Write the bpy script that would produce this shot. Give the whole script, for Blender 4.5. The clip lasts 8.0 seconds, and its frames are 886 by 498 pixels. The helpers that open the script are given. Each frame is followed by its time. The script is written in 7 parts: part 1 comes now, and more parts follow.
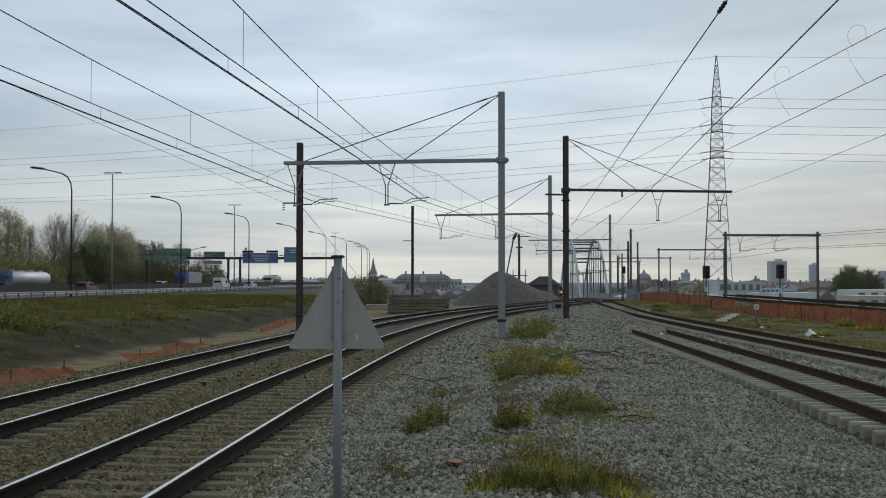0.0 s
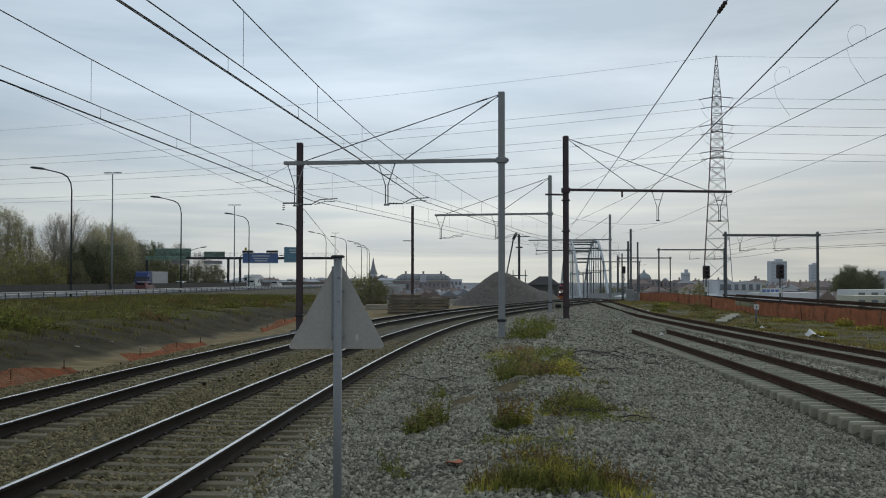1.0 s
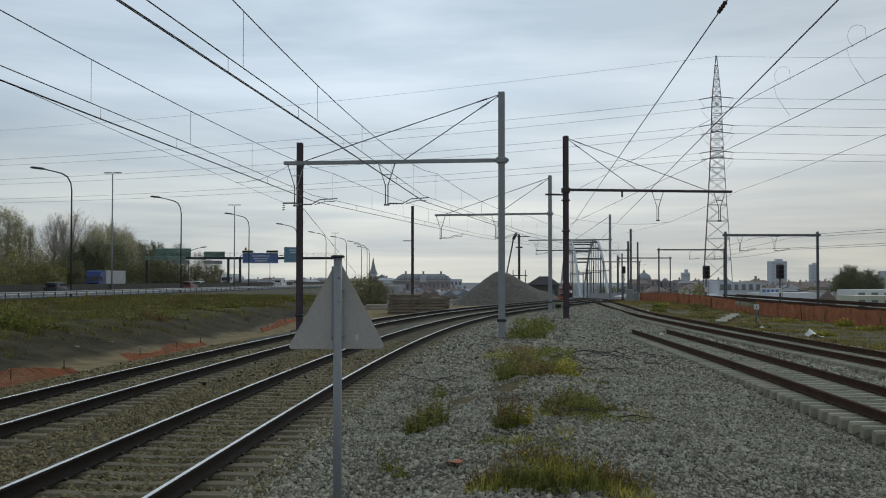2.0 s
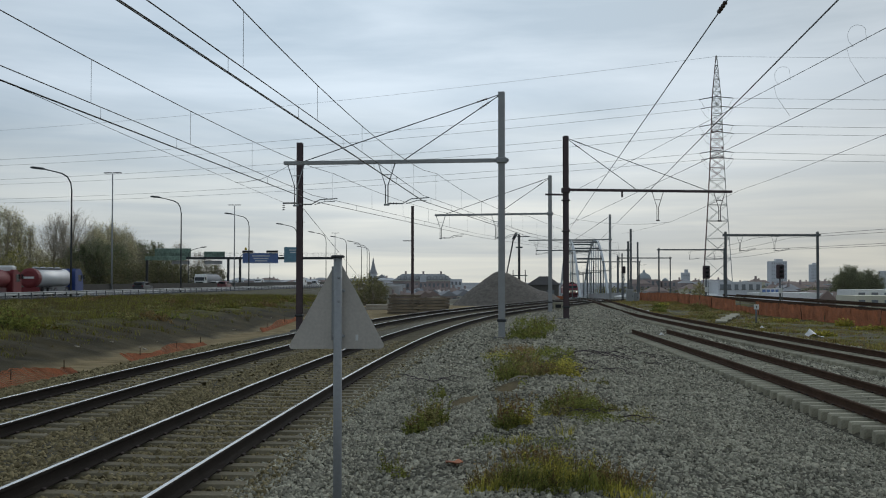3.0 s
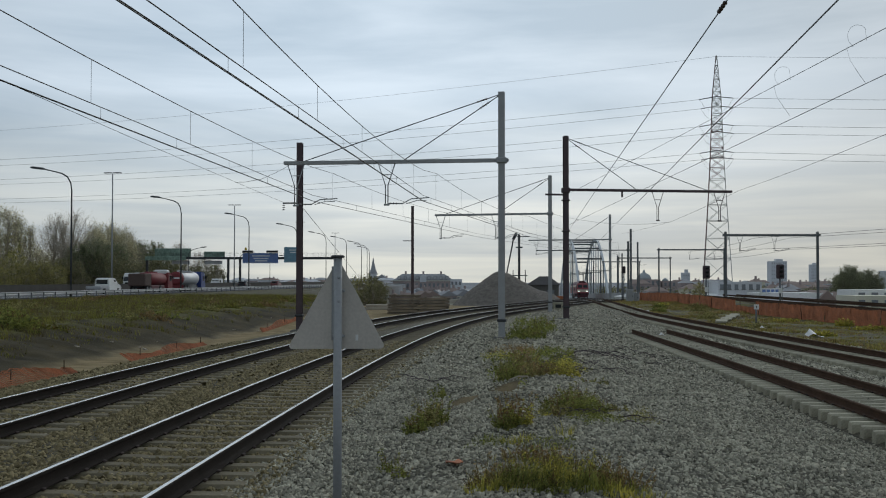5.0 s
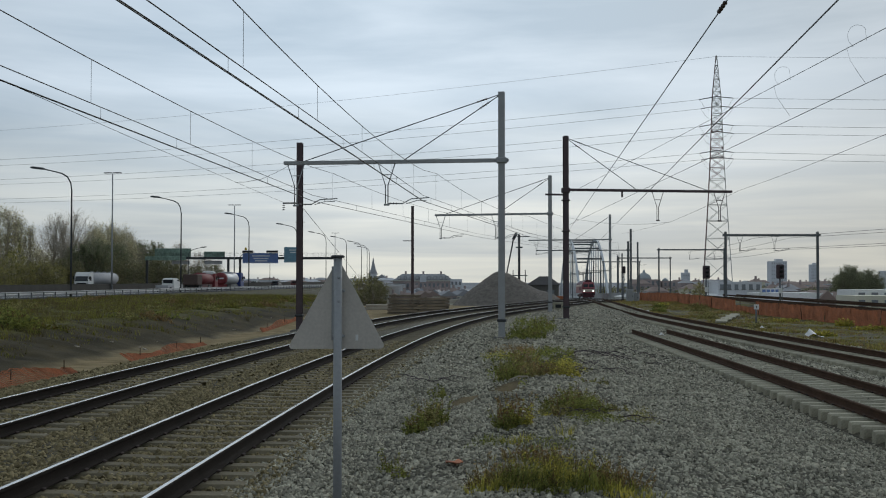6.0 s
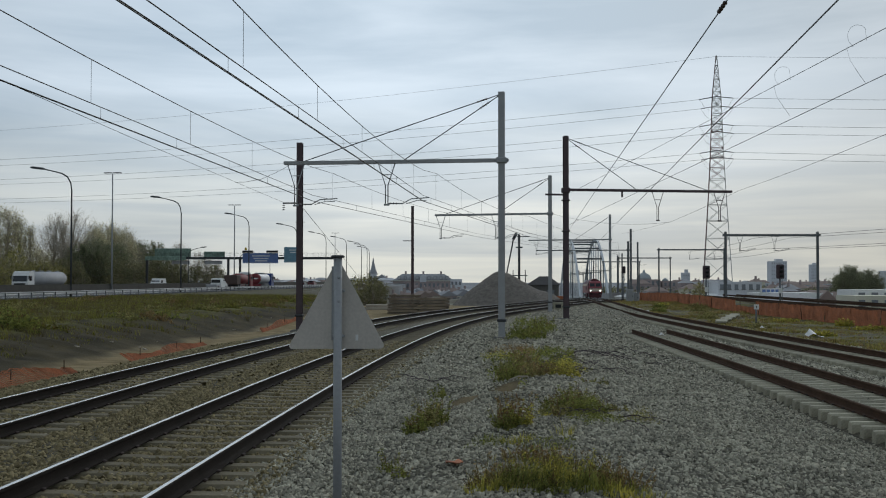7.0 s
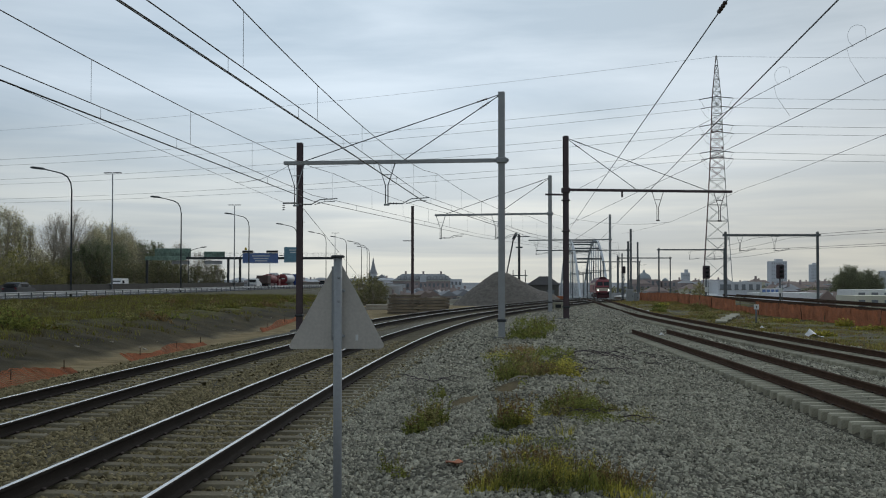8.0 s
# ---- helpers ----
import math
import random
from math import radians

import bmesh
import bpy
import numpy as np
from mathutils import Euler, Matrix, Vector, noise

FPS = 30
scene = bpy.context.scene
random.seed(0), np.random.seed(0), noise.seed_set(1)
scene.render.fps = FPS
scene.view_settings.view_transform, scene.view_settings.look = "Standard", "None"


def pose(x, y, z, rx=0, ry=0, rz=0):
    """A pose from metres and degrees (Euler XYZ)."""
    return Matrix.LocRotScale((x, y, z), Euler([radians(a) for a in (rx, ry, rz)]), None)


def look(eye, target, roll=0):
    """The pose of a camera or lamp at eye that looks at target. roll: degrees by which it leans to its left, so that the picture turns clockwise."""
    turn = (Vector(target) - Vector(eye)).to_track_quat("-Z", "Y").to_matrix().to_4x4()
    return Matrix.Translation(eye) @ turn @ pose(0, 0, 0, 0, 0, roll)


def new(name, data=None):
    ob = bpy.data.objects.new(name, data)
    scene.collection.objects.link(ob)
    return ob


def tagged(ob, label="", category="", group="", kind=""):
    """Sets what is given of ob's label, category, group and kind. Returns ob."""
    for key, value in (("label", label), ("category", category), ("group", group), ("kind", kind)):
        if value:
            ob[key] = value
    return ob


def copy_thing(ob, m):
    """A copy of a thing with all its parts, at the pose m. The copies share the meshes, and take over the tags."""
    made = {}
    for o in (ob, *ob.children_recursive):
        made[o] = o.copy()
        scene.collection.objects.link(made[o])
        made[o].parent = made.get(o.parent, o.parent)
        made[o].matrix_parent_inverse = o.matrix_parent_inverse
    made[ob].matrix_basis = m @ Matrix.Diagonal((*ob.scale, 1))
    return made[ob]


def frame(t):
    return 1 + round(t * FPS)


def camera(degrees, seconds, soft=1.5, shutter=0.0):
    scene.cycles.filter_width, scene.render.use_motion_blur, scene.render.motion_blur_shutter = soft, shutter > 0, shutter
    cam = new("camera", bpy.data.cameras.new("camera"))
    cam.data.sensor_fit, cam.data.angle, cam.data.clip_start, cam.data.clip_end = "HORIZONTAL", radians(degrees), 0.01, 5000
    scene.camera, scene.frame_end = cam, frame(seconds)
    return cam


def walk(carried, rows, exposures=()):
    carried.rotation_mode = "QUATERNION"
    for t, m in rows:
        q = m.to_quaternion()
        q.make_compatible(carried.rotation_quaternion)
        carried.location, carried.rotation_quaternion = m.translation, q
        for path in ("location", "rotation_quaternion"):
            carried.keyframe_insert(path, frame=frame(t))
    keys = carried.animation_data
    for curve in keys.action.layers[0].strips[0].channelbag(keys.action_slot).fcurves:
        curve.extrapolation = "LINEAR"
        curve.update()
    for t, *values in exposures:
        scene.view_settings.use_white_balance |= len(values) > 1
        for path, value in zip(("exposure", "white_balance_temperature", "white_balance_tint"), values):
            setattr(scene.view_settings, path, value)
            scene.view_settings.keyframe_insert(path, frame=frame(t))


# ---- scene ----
# ---------------- camera: stands still beside the tracks
EYE = (0.0, 0.0, 2.2)
PITCH = 1.628
cam = camera(44.85, 8.0, soft=1.05, shutter=0.5)
walk(cam, [(0.0, pose(*EYE, 90 + PITCH, 0, 0)), (8.0, pose(*EYE, 90 + PITCH, 0, 0))],
     exposures=[(0.0, 0.0, 6300, 7), (8.0, 0.0, 6300, 7)])

# ---------------- light: closed overcast sky, faint broad sun behind it
SUN_ELEV, SUN_ROT = radians(28), radians(25)
world = bpy.data.worlds.new("overcast_sky")
scene.world = world
world.use_nodes = True
wn, wl = world.node_tree.nodes, world.node_tree.links
wn.clear()
w_out = wn.new("ShaderNodeOutputWorld")
w_bg = wn.new("ShaderNodeBackground")
w_sky = wn.new("ShaderNodeTexSky")
w_sky.sky_type = "NISHITA"
w_sky.sun_disc = False
w_sky.sun_elevation, w_sky.sun_rotation = SUN_ELEV, SUN_ROT
w_sky.air_density, w_sky.dust_density = 1.2, 3.0
w_skyk = wn.new("ShaderNodeVectorMath")
w_skyk.operation = "SCALE"
w_skyk.inputs["Scale"].default_value = 0.06
wl.new(w_sky.outputs[0], w_skyk.inputs[0])
w_tc = wn.new("ShaderNodeTexCoord")
w_map = wn.new("ShaderNodeMapping")
w_map.inputs["Scale"].default_value = (1.6, 1.6, 11.0)
w_map.inputs["Rotation"].default_value = (0.0, 0.06, 0.4)
wl.new(w_tc.outputs["Generated"], w_map.inputs[0])
w_n1 = wn.new("ShaderNodeTexNoise")
w_n1.inputs["Scale"].default_value = 1.35
w_n1.inputs["Detail"].default_value = 6
w_n1.inputs["Roughness"].default_value = 0.52
w_n1.inputs["Distortion"].default_value = 0.35
wl.new(w_map.outputs[0], w_n1.inputs["Vector"])
w_ramp = wn.new("ShaderNodeValToRGB")
cr = w_ramp.color_ramp
cr.elements[0].position, cr.elements[0].color = 0.36, (0.465, 0.56, 0.665, 1)
cr.elements[1].position, cr.elements[1].color = 0.64, (0.725, 0.805, 0.90, 1)
wl.new(w_n1.outputs[0], w_ramp.inputs[0])
# the cloud layer is thinner and warmer low over the horizon
w_sep = wn.new("ShaderNodeSeparateXYZ")
wl.new(w_tc.outputs["Generated"], w_sep.inputs[0])
w_low = wn.new("ShaderNodeMapRange")
w_low.inputs["From Min"].default_value, w_low.inputs["From Max"].default_value = 0.0, 0.17
w_low.inputs["To Min"].default_value, w_low.inputs["To Max"].default_value = 0.9, 0.0
wl.new(w_sep.outputs["Z"], w_low.inputs["Value"])
w_ramp2 = wn.new("ShaderNodeValToRGB")
cr = w_ramp2.color_ramp
cr.elements[0].position, cr.elements[0].color = 0.40, (0.487, 0.497, 0.48, 1)
cr.elements[1].position, cr.elements[1].color = 0.66, (0.77, 0.735, 0.635, 1)
w_map2 = wn.new("ShaderNodeMapping")
w_map2.inputs["Scale"].default_value = (2.2, 2.2, 34.0)
w_map2.inputs["Rotation"].default_value = (0.0, 0.02, 1.1)
wl.new(w_tc.outputs["Generated"], w_map2.inputs[0])
w_n2 = wn.new("ShaderNodeTexNoise")
w_n2.inputs["Scale"].default_value = 1.5
w_n2.inputs["Detail"].default_value = 7
w_n2.inputs["Distortion"].default_value = 0.6
wl.new(w_map2.outputs[0], w_n2.inputs["Vector"])
wl.new(w_n2.outputs[0], w_ramp2.inputs[0])
w_mixl = wn.new("ShaderNodeMix")
w_mixl.data_type = "RGBA"
wl.new(w_low.outputs[0], w_mixl.inputs["Factor"])
wl.new(w_ramp.outputs[0], w_mixl.inputs["A"])
wl.new(w_ramp2.outputs[0], w_mixl.inputs["B"])
w_mix = wn.new("ShaderNodeMix")
w_mix.data_type = "RGBA"
w_mix.inputs["Factor"].default_value = 0.93
wl.new(w_skyk.outputs[0], w_mix.inputs["A"])
wl.new(w_mixl.outputs["Result"], w_mix.inputs["B"])
# sky above the view dimmed, to weaken the light on the ground
w_top = wn.new("ShaderNodeMapRange")
w_top.inputs["From Min"].default_value, w_top.inputs["From Max"].default_value = 0.28, 0.65
w_top.inputs["To Min"].default_value, w_top.inputs["To Max"].default_value = 1.0, 0.70
wl.new(w_sep.outputs["Z"], w_top.inputs["Value"])
w_dim = wn.new("ShaderNodeVectorMath")
w_dim.operation = "SCALE"
wl.new(w_mix.outputs["Result"], w_dim.inputs[0])
# added falloff: brightest along the camera's view axis, dimmer to its edges and behind
w_dot = wn.new("ShaderNodeVectorMath")
w_dot.operation = "DOT_PRODUCT"
w_dot.inputs[1].default_value = Vector((-0.05, 1.0, 0.12)).normalized()
wl.new(w_tc.outputs["Generated"], w_dot.inputs[0])
w_half = wn.new("ShaderNodeMath")
w_half.operation = "MULTIPLY_ADD"
w_half.inputs[1].default_value, w_half.inputs[2].default_value = 0.5, 0.5
wl.new(w_dot.outputs["Value"], w_half.inputs[0])
w_side = wn.new("ShaderNodeValToRGB")
el = w_side.color_ramp.elements
el[0].position, el[0].color = 0.25, (0.64, 0.64, 0.64, 1)
el[1].position, el[1].color = 1.0, (1.09, 1.09, 1.09, 1)
for ps, vv in ((0.90, 0.76), (0.955, 0.84), (0.985, 1.0)):
    e = el.new(ps)
    e.color = (vv, vv, vv, 1)
wl.new(w_half.outputs[0], w_side.inputs[0])
w_mul = wn.new("ShaderNodeMath")
w_mul.operation = "MULTIPLY"
wl.new(w_top.outputs[0], w_mul.inputs[0])
wl.new(w_side.outputs[0], w_mul.inputs[1])
wl.new(w_mul.outputs[0], w_dim.inputs["Scale"])
wl.new(w_dim.outputs[0], w_bg.inputs["Color"])
w_bg.inputs["Strength"].default_value = 1.0
wl.new(w_bg.outputs[0], w_out.inputs[0])

sun = new("sun", bpy.data.lights.new("sun", "SUN"))
sun.data.energy, sun.data.angle, sun.data.color = 0.5, radians(25), (1.0, 0.95, 0.88)
sun.matrix_world = look((60 * math.sin(SUN_ROT), 60 * math.cos(SUN_ROT), 60 * math.tan(SUN_ELEV)), (0, 0, 0))


# ---------------- materials
def mat(name, color, rough=0.8, metal=0.0, var=0.25, scale=6.0, fine=60.0, bump=0.15, tint=None, island=0.0, rand=0.0,
        spec=0.5, emit=None, bump_dist=0.01):
    """Principled surface with stains (large noise) and grain (fine noise); island and rand vary pieces."""
    m = bpy.data.materials.new(name)
    m.use_nodes = True
    n, l = m.node_tree.nodes, m.node_tree.links
    b = n["Principled BSDF"]
    b.inputs["Roughness"].default_value = rough
    b.inputs["Metallic"].default_value = metal
    b.inputs["Specular IOR Level"].default_value = spec
    tc = n.new("ShaderNodeTexCoord")
    n1 = n.new("ShaderNodeTexNoise")
    n1.inputs["Scale"].default_value = scale
    n1.inputs["Detail"].default_value = 5
    n2 = n.new("ShaderNodeTexNoise")
    n2.inputs["Scale"].default_value = fine
    n2.inputs["Detail"].default_value = 3
    l.new(tc.outputs["Object"], n1.inputs["Vector"])
    l.new(tc.outputs["Object"], n2.inputs["Vector"])
    add = n.new("ShaderNodeMath")
    add.operation = "ADD"
    l.new(n1.outputs[0], add.inputs[0])
    l.new(n2.outputs[0], add.inputs[1])
    val = add.outputs[0]
    if island:
        g = n.new("ShaderNodeNewGeometry")
        ma = n.new("ShaderNodeMath")
        ma.operation = "MULTIPLY_ADD"
        ma.inputs[1].default_value = island
        l.new(g.outputs["Random Per Island"], ma.inputs[0])
        l.new(val, ma.inputs[2])
        sub = n.new("ShaderNodeMath")
        sub.operation = "SUBTRACT"
        sub.inputs[1].default_value = island / 2
        l.new(ma.outputs[0], sub.inputs[0])
        val = sub.outputs[0]
    if rand:
        g = n.new("ShaderNodeObjectInfo")
        ma = n.new("ShaderNodeMath")
        ma.operation = "MULTIPLY_ADD"
        ma.inputs[1].default_value = rand
        l.new(g.outputs["Random"], ma.inputs[0])
        l.new(val, ma.inputs[2])
        sub = n.new("ShaderNodeMath")
        sub.operation = "SUBTRACT"
        sub.inputs[1].default_value = rand / 2
        l.new(ma.outputs[0], sub.inputs[0])
        val = sub.outputs[0]
    ramp = n.new("ShaderNodeValToRGB")
    t = tint or color
    ramp.color_ramp.elements[0].position, ramp.color_ramp.elements[1].position = 0.25, 0.75
    ramp.color_ramp.elements[0].color = (*[c * (1 - var) for c in t], 1)
    ramp.color_ramp.elements[1].color = (*[min(1, c * (1 + var)) for c in color], 1)
    half = n.new("ShaderNodeMath")
    half.operation = "MULTIPLY"
    half.inputs[1].default_value = 0.5
    l.new(val, half.inputs[0])
    l.new(half.outputs[0], ramp.inputs[0])
    l.new(ramp.outputs[0], b.inputs["Base Color"])
    if bump:
        bp = n.new("ShaderNodeBump")
        bp.inputs["Strength"].default_value = bump
        bp.inputs["Distance"].default_value = bump_dist
        l.new(add.outputs[0], bp.inputs["Height"])
        l.new(bp.outputs[0], b.inputs["Normal"])
    if emit:
        b.inputs["Emission Color"].default_value = (*emit[:3], 1)
        b.inputs["Emission Strength"].default_value = emit[3]
    return m


M = {
    "stone": mat("ballast_stone", (0.375, 0.354, 0.275), 0.95, var=0.54, scale=0.9, fine=60, bump=0.3, island=1.0, spec=0.15),
    "stone_rusty": mat("ballast_stone_brown", (0.26, 0.216, 0.118), 0.95, var=0.45, scale=3, fine=90, bump=0.3, island=1.0, spec=0.15),
    "railtop": mat("polished_rail_head", (0.62, 0.62, 0.61), 0.24, 1.0, var=0.12, scale=2, fine=20, bump=0.0),
    "railside": mat("dark_rail_side", (0.022, 0.017, 0.014), 0.9, 0.0, var=0.4, scale=3, fine=50, spec=0.12),
    "rust": mat("rusty_rail", (0.075, 0.044, 0.028), 0.95, 0.0, var=0.4, scale=3, fine=60, spec=0.15),
    "sleeper": mat("concrete_sleeper", (0.38, 0.355, 0.265), 0.9, var=0.4, scale=2.5, fine=45, rand=0.35),
    "sleeper_dirty": mat("brown_stained_sleeper", (0.185, 0.157, 0.098), 0.9, var=0.35, scale=2.5, fine=45, rand=0.3),
    "clip": mat("rusty_clip", (0.05, 0.035, 0.03), 0.8, 0.4),
    "galv": mat("galvanised_steel", (0.35, 0.36, 0.365), 0.6, 0.2, var=0.15, scale=2, fine=30, bump=0.05),
    "brown": mat("dark_brown_mast_paint", (0.085, 0.060, 0.066), 0.7, 0.1, var=0.3, scale=2, fine=30, bump=0.05),
    "dark": mat("dark_grey_steel", (0.055, 0.058, 0.062), 0.7, 0.1, var=0.25, scale=2, fine=30, bump=0.05),
    "midsteel": mat("weathered_grey_steel", (0.15, 0.16, 0.165), 0.6, 0.3, var=0.25, scale=2, fine=30, bump=0.05),
    "wire": mat("blackened_copper_wire", (0.055, 0.054, 0.054), 0.6, 0.4, var=0.2, bump=0.0),
    "insul": mat("brown_glazed_insulator", (0.05, 0.025, 0.018), 0.25, var=0.2, bump=0.0),
    "alu": mat("bare_aluminium_sheet", (0.55, 0.51, 0.455), 0.6, 0.1, var=0.18, scale=3, fine=40, bump=0.03),
    "white": mat("white_paint", (0.72, 0.72, 0.70), 0.5, var=0.12, scale=3, fine=30, bump=0.05),
    "asphalt": mat("motorway_asphalt", (0.085, 0.087, 0.09), 0.85, var=0.25, scale=0.4, fine=40),
    "median": mat("dark_concrete_barrier", (0.062, 0.057, 0.048), 0.92, var=0.35, scale=0.8, fine=12),
    "barrier": mat("concrete_barrier", (0.12, 0.115, 0.105), 0.9, var=0.3, scale=0.8, fine=20),
    "zinc": mat("galvanised_guard_rail", (0.40, 0.41, 0.42), 0.6, 0.3, var=0.15, scale=1, fine=20, bump=0.05),
    "orange": mat("orange_plastic_mesh", (0.41, 0.145, 0.064), 0.85, var=0.75, scale=1.6, fine=14),
    "blue": mat("blue_sign_face", (0.12, 0.19, 0.40), 0.5, var=0.12, scale=1, fine=10, bump=0.0),
    "teal": mat("teal_sign_face", (0.16, 0.30, 0.38), 0.5, var=0.3, scale=1, fine=4, bump=0.0),
    "green": mat("green_painted_sign_back", (0.27, 0.37, 0.30), 0.6, tint=(0.08, 0.17, 0.13), var=0.5, scale=1.1, fine=3, bump=0.0),
    # raised with the tree leaves to carry some distance haze
    "bark": mat("grey_bark", (0.34, 0.30, 0.245), 0.9, var=0.35, scale=3, fine=30, bump=0.4),
    "gravelheap": mat("grey_gravel_heap", (0.225, 0.20, 0.172), 0.95, var=0.5, scale=2.5, fine=25, bump=1.0, bump_dist=0.1),
    "timber": mat("old_timber", (0.21, 0.17, 0.125), 0.9, var=0.45, scale=2, fine=40, rand=0.5),
    "paint_red": mat("red_loco_paint", (0.27, 0.055, 0.065), 0.45, var=0.15, scale=1.5, fine=20, bump=0.02),
    "paint_dark": mat("dark_red_loco_paint", (0.085, 0.02, 0.026), 0.6, var=0.2, scale=1.5, fine=20, bump=0.02),
    "black": mat("black_rubber", (0.02, 0.02, 0.02), 0.85, var=0.3),
    "glass": mat("dark_window_glass", (0.02, 0.024, 0.028), 0.08, var=0.1, bump=0.0),
    "lamp": mat("lit_headlamp", (0.9, 0.9, 0.85), 0.4, var=0.0, bump=0.0, emit=(1.0, 0.97, 0.88, 2.5)),
    "yellow": mat("yellow_paint", (0.65, 0.45, 0.06), 0.5, var=0.15),
    "silver": mat("silver_tank", (0.60, 0.61, 0.63), 0.5, 0.5, var=0.1, scale=1, bump=0.0),
    "truck_red": mat("red_truck_paint", (0.19, 0.026, 0.03), 0.62, var=0.15, bump=0.0),
    "truck_blue": mat("blue_truck_paint", (0.03, 0.06, 0.22), 0.4, var=0.15, bump=0.0),
    "car_pink": mat("maroon_car_paint", (0.20, 0.075, 0.075), 0.35, 0.2, var=0.1, bump=0.0),
    "car_dark": mat("dark_grey_car_paint", (0.045, 0.05, 0.055), 0.3, 0.2, var=0.1, bump=0.0),
    "cream": mat("cream_nose_paint", (0.62, 0.52, 0.42), 0.5, var=0.12, scale=1, fine=10, bump=0.02),
    "canvas": mat("grey_trailer_canvas", (0.42, 0.42, 0.43), 0.7, var=0.15, scale=1, fine=8, bump=0.05),
    "trailer_brown": mat("brown_trailer", (0.09, 0.06, 0.05), 0.8, var=0.2),
    # brick greyed and paled: distance haze put into its colour
    "brick": mat("hazed_brickwork", (0.38, 0.315, 0.30), 0.9, var=0.3, scale=0.4, fine=6),
    # slate and concrete tones raised to put distance haze into them
    "roof": mat("hazed_slate_roof", (0.33, 0.335, 0.35), 0.7, var=0.25, scale=0.4, fine=5),
    "render_w": mat("white_render_wall", (0.84, 0.84, 0.81), 0.85, var=0.15, scale=0.3, fine=4),
    "render_c": mat("cream_wall", (0.66, 0.63, 0.50), 0.85, var=0.15, scale=0.3, fine=4),
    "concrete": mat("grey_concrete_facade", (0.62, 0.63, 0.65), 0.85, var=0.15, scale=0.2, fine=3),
    "copper": mat("pale_dome_cladding", (0.36, 0.39, 0.40), 0.7, var=0.15, scale=0.4, fine=4),
    "sand": mat("pale_sand", (0.42, 0.37, 0.30), 0.95, var=0.25, scale=1, fine=20, bump=0.4),
    # panes paled towards the wall tone: distance haze put into their colour
    "winfar": mat("hazed_window_pane", (0.45, 0.46, 0.48), 0.3, var=0.15, bump=0.0),
    "winpane": mat("window_pane", (0.22, 0.235, 0.255), 0.15, var=0.1, bump=0.0),
}


def leaf_mat(name, c1, c2, island=1.0, scale=0.6):
    """Leaves let part of the light through."""
    m = mat(name, c1, 0.75, var=0.35, scale=scale, fine=8, bump=0.0, tint=c2, island=island, spec=0.25)
    n, l = m.node_tree.nodes, m.node_tree.links
    b, out = n["Principled BSDF"], n["Material Output"]
    tr, mx = n.new("ShaderNodeBsdfTranslucent"), n.new("ShaderNodeMixShader")
    mx.inputs[0].default_value = 0.42
    l.new(b.inputs["Base Color"].links[0].from_socket, tr.inputs[0])
    l.new(b.outputs[0], mx.inputs[1])
    l.new(tr.outputs[0], mx.inputs[2])
    l.new(mx.outputs[0], out.inputs[0])
    return m


M["wirefar"] = mat("grey_aluminium_conductor", (0.32, 0.33, 0.34), 0.6, 0.3, var=0.1, bump=0.0)
# tree leaf tones raised: part of the distance haze is in their colour
M["leaf_olive"] = leaf_mat("olive_autumn_leaves", (0.40, 0.36, 0.14), (0.19, 0.19, 0.075))
M["leaf_dark"] = leaf_mat("dark_green_leaves", (0.24, 0.26, 0.145), (0.145, 0.165, 0.095))
M["leaf_dull"] = leaf_mat("dull_grey_green_leaves", (0.31, 0.32, 0.20), (0.20, 0.21, 0.13))
M["leaf_pale"] = leaf_mat("pale_straw_autumn_leaves", (0.66, 0.60, 0.37), (0.40, 0.37, 0.20))
M["leaf_brown"] = leaf_mat("brown_autumn_leaves", (0.44, 0.37, 0.25), (0.29, 0.235, 0.15))
M["grass"] = leaf_mat("dry_grass_blades", (0.62, 0.53, 0.115), (0.22, 0.25, 0.055), 0.8, 2.2)
M["seed"] = leaf_mat("rusty_seed_heads", (0.24, 0.115, 0.065), (0.12, 0.055, 0.03))
M["russet"] = leaf_mat("russet_dying_leaves", (0.36, 0.25, 0.115), (0.18, 0.125, 0.058), 0.9, 2.0)
M["weed"] = leaf_mat("weed_leaves", (0.32, 0.33, 0.085), (0.10, 0.125, 0.04), 0.8, 2.0)
M["bankgrass"] = leaf_mat("dull_bank_grass", (0.29, 0.275, 0.06), (0.07, 0.068, 0.024), 0.6, 0.13)
M["trackgrass"] = leaf_mat("yellowed_trackside_grass", (0.40, 0.36, 0.10), (0.15, 0.14, 0.05), 0.6, 0.4)
M["drygrass"] = leaf_mat("dead_brown_grass", (0.20, 0.165, 0.075), (0.07, 0.058, 0.028), 0.6, 0.2)
M["tile_roof"] = mat("weathered_clay_tile_roof", (0.30, 0.23, 0.20), 0.85, var=0.3, scale=0.4, fine=5)
M["darkroof"] = mat("tarred_roof", (0.07, 0.066, 0.066), 0.85, var=0.3, scale=0.6, fine=6)
M["hedge"] = leaf_mat("dull_hedge_leaves", (0.26, 0.245, 0.13), (0.15, 0.15, 0.08))
M["arch"] = mat("pale_grey_bridge_paint", (0.66, 0.69, 0.71), 0.6, 0.0, var=0.12, scale=0.5, fine=5, bump=0.0)


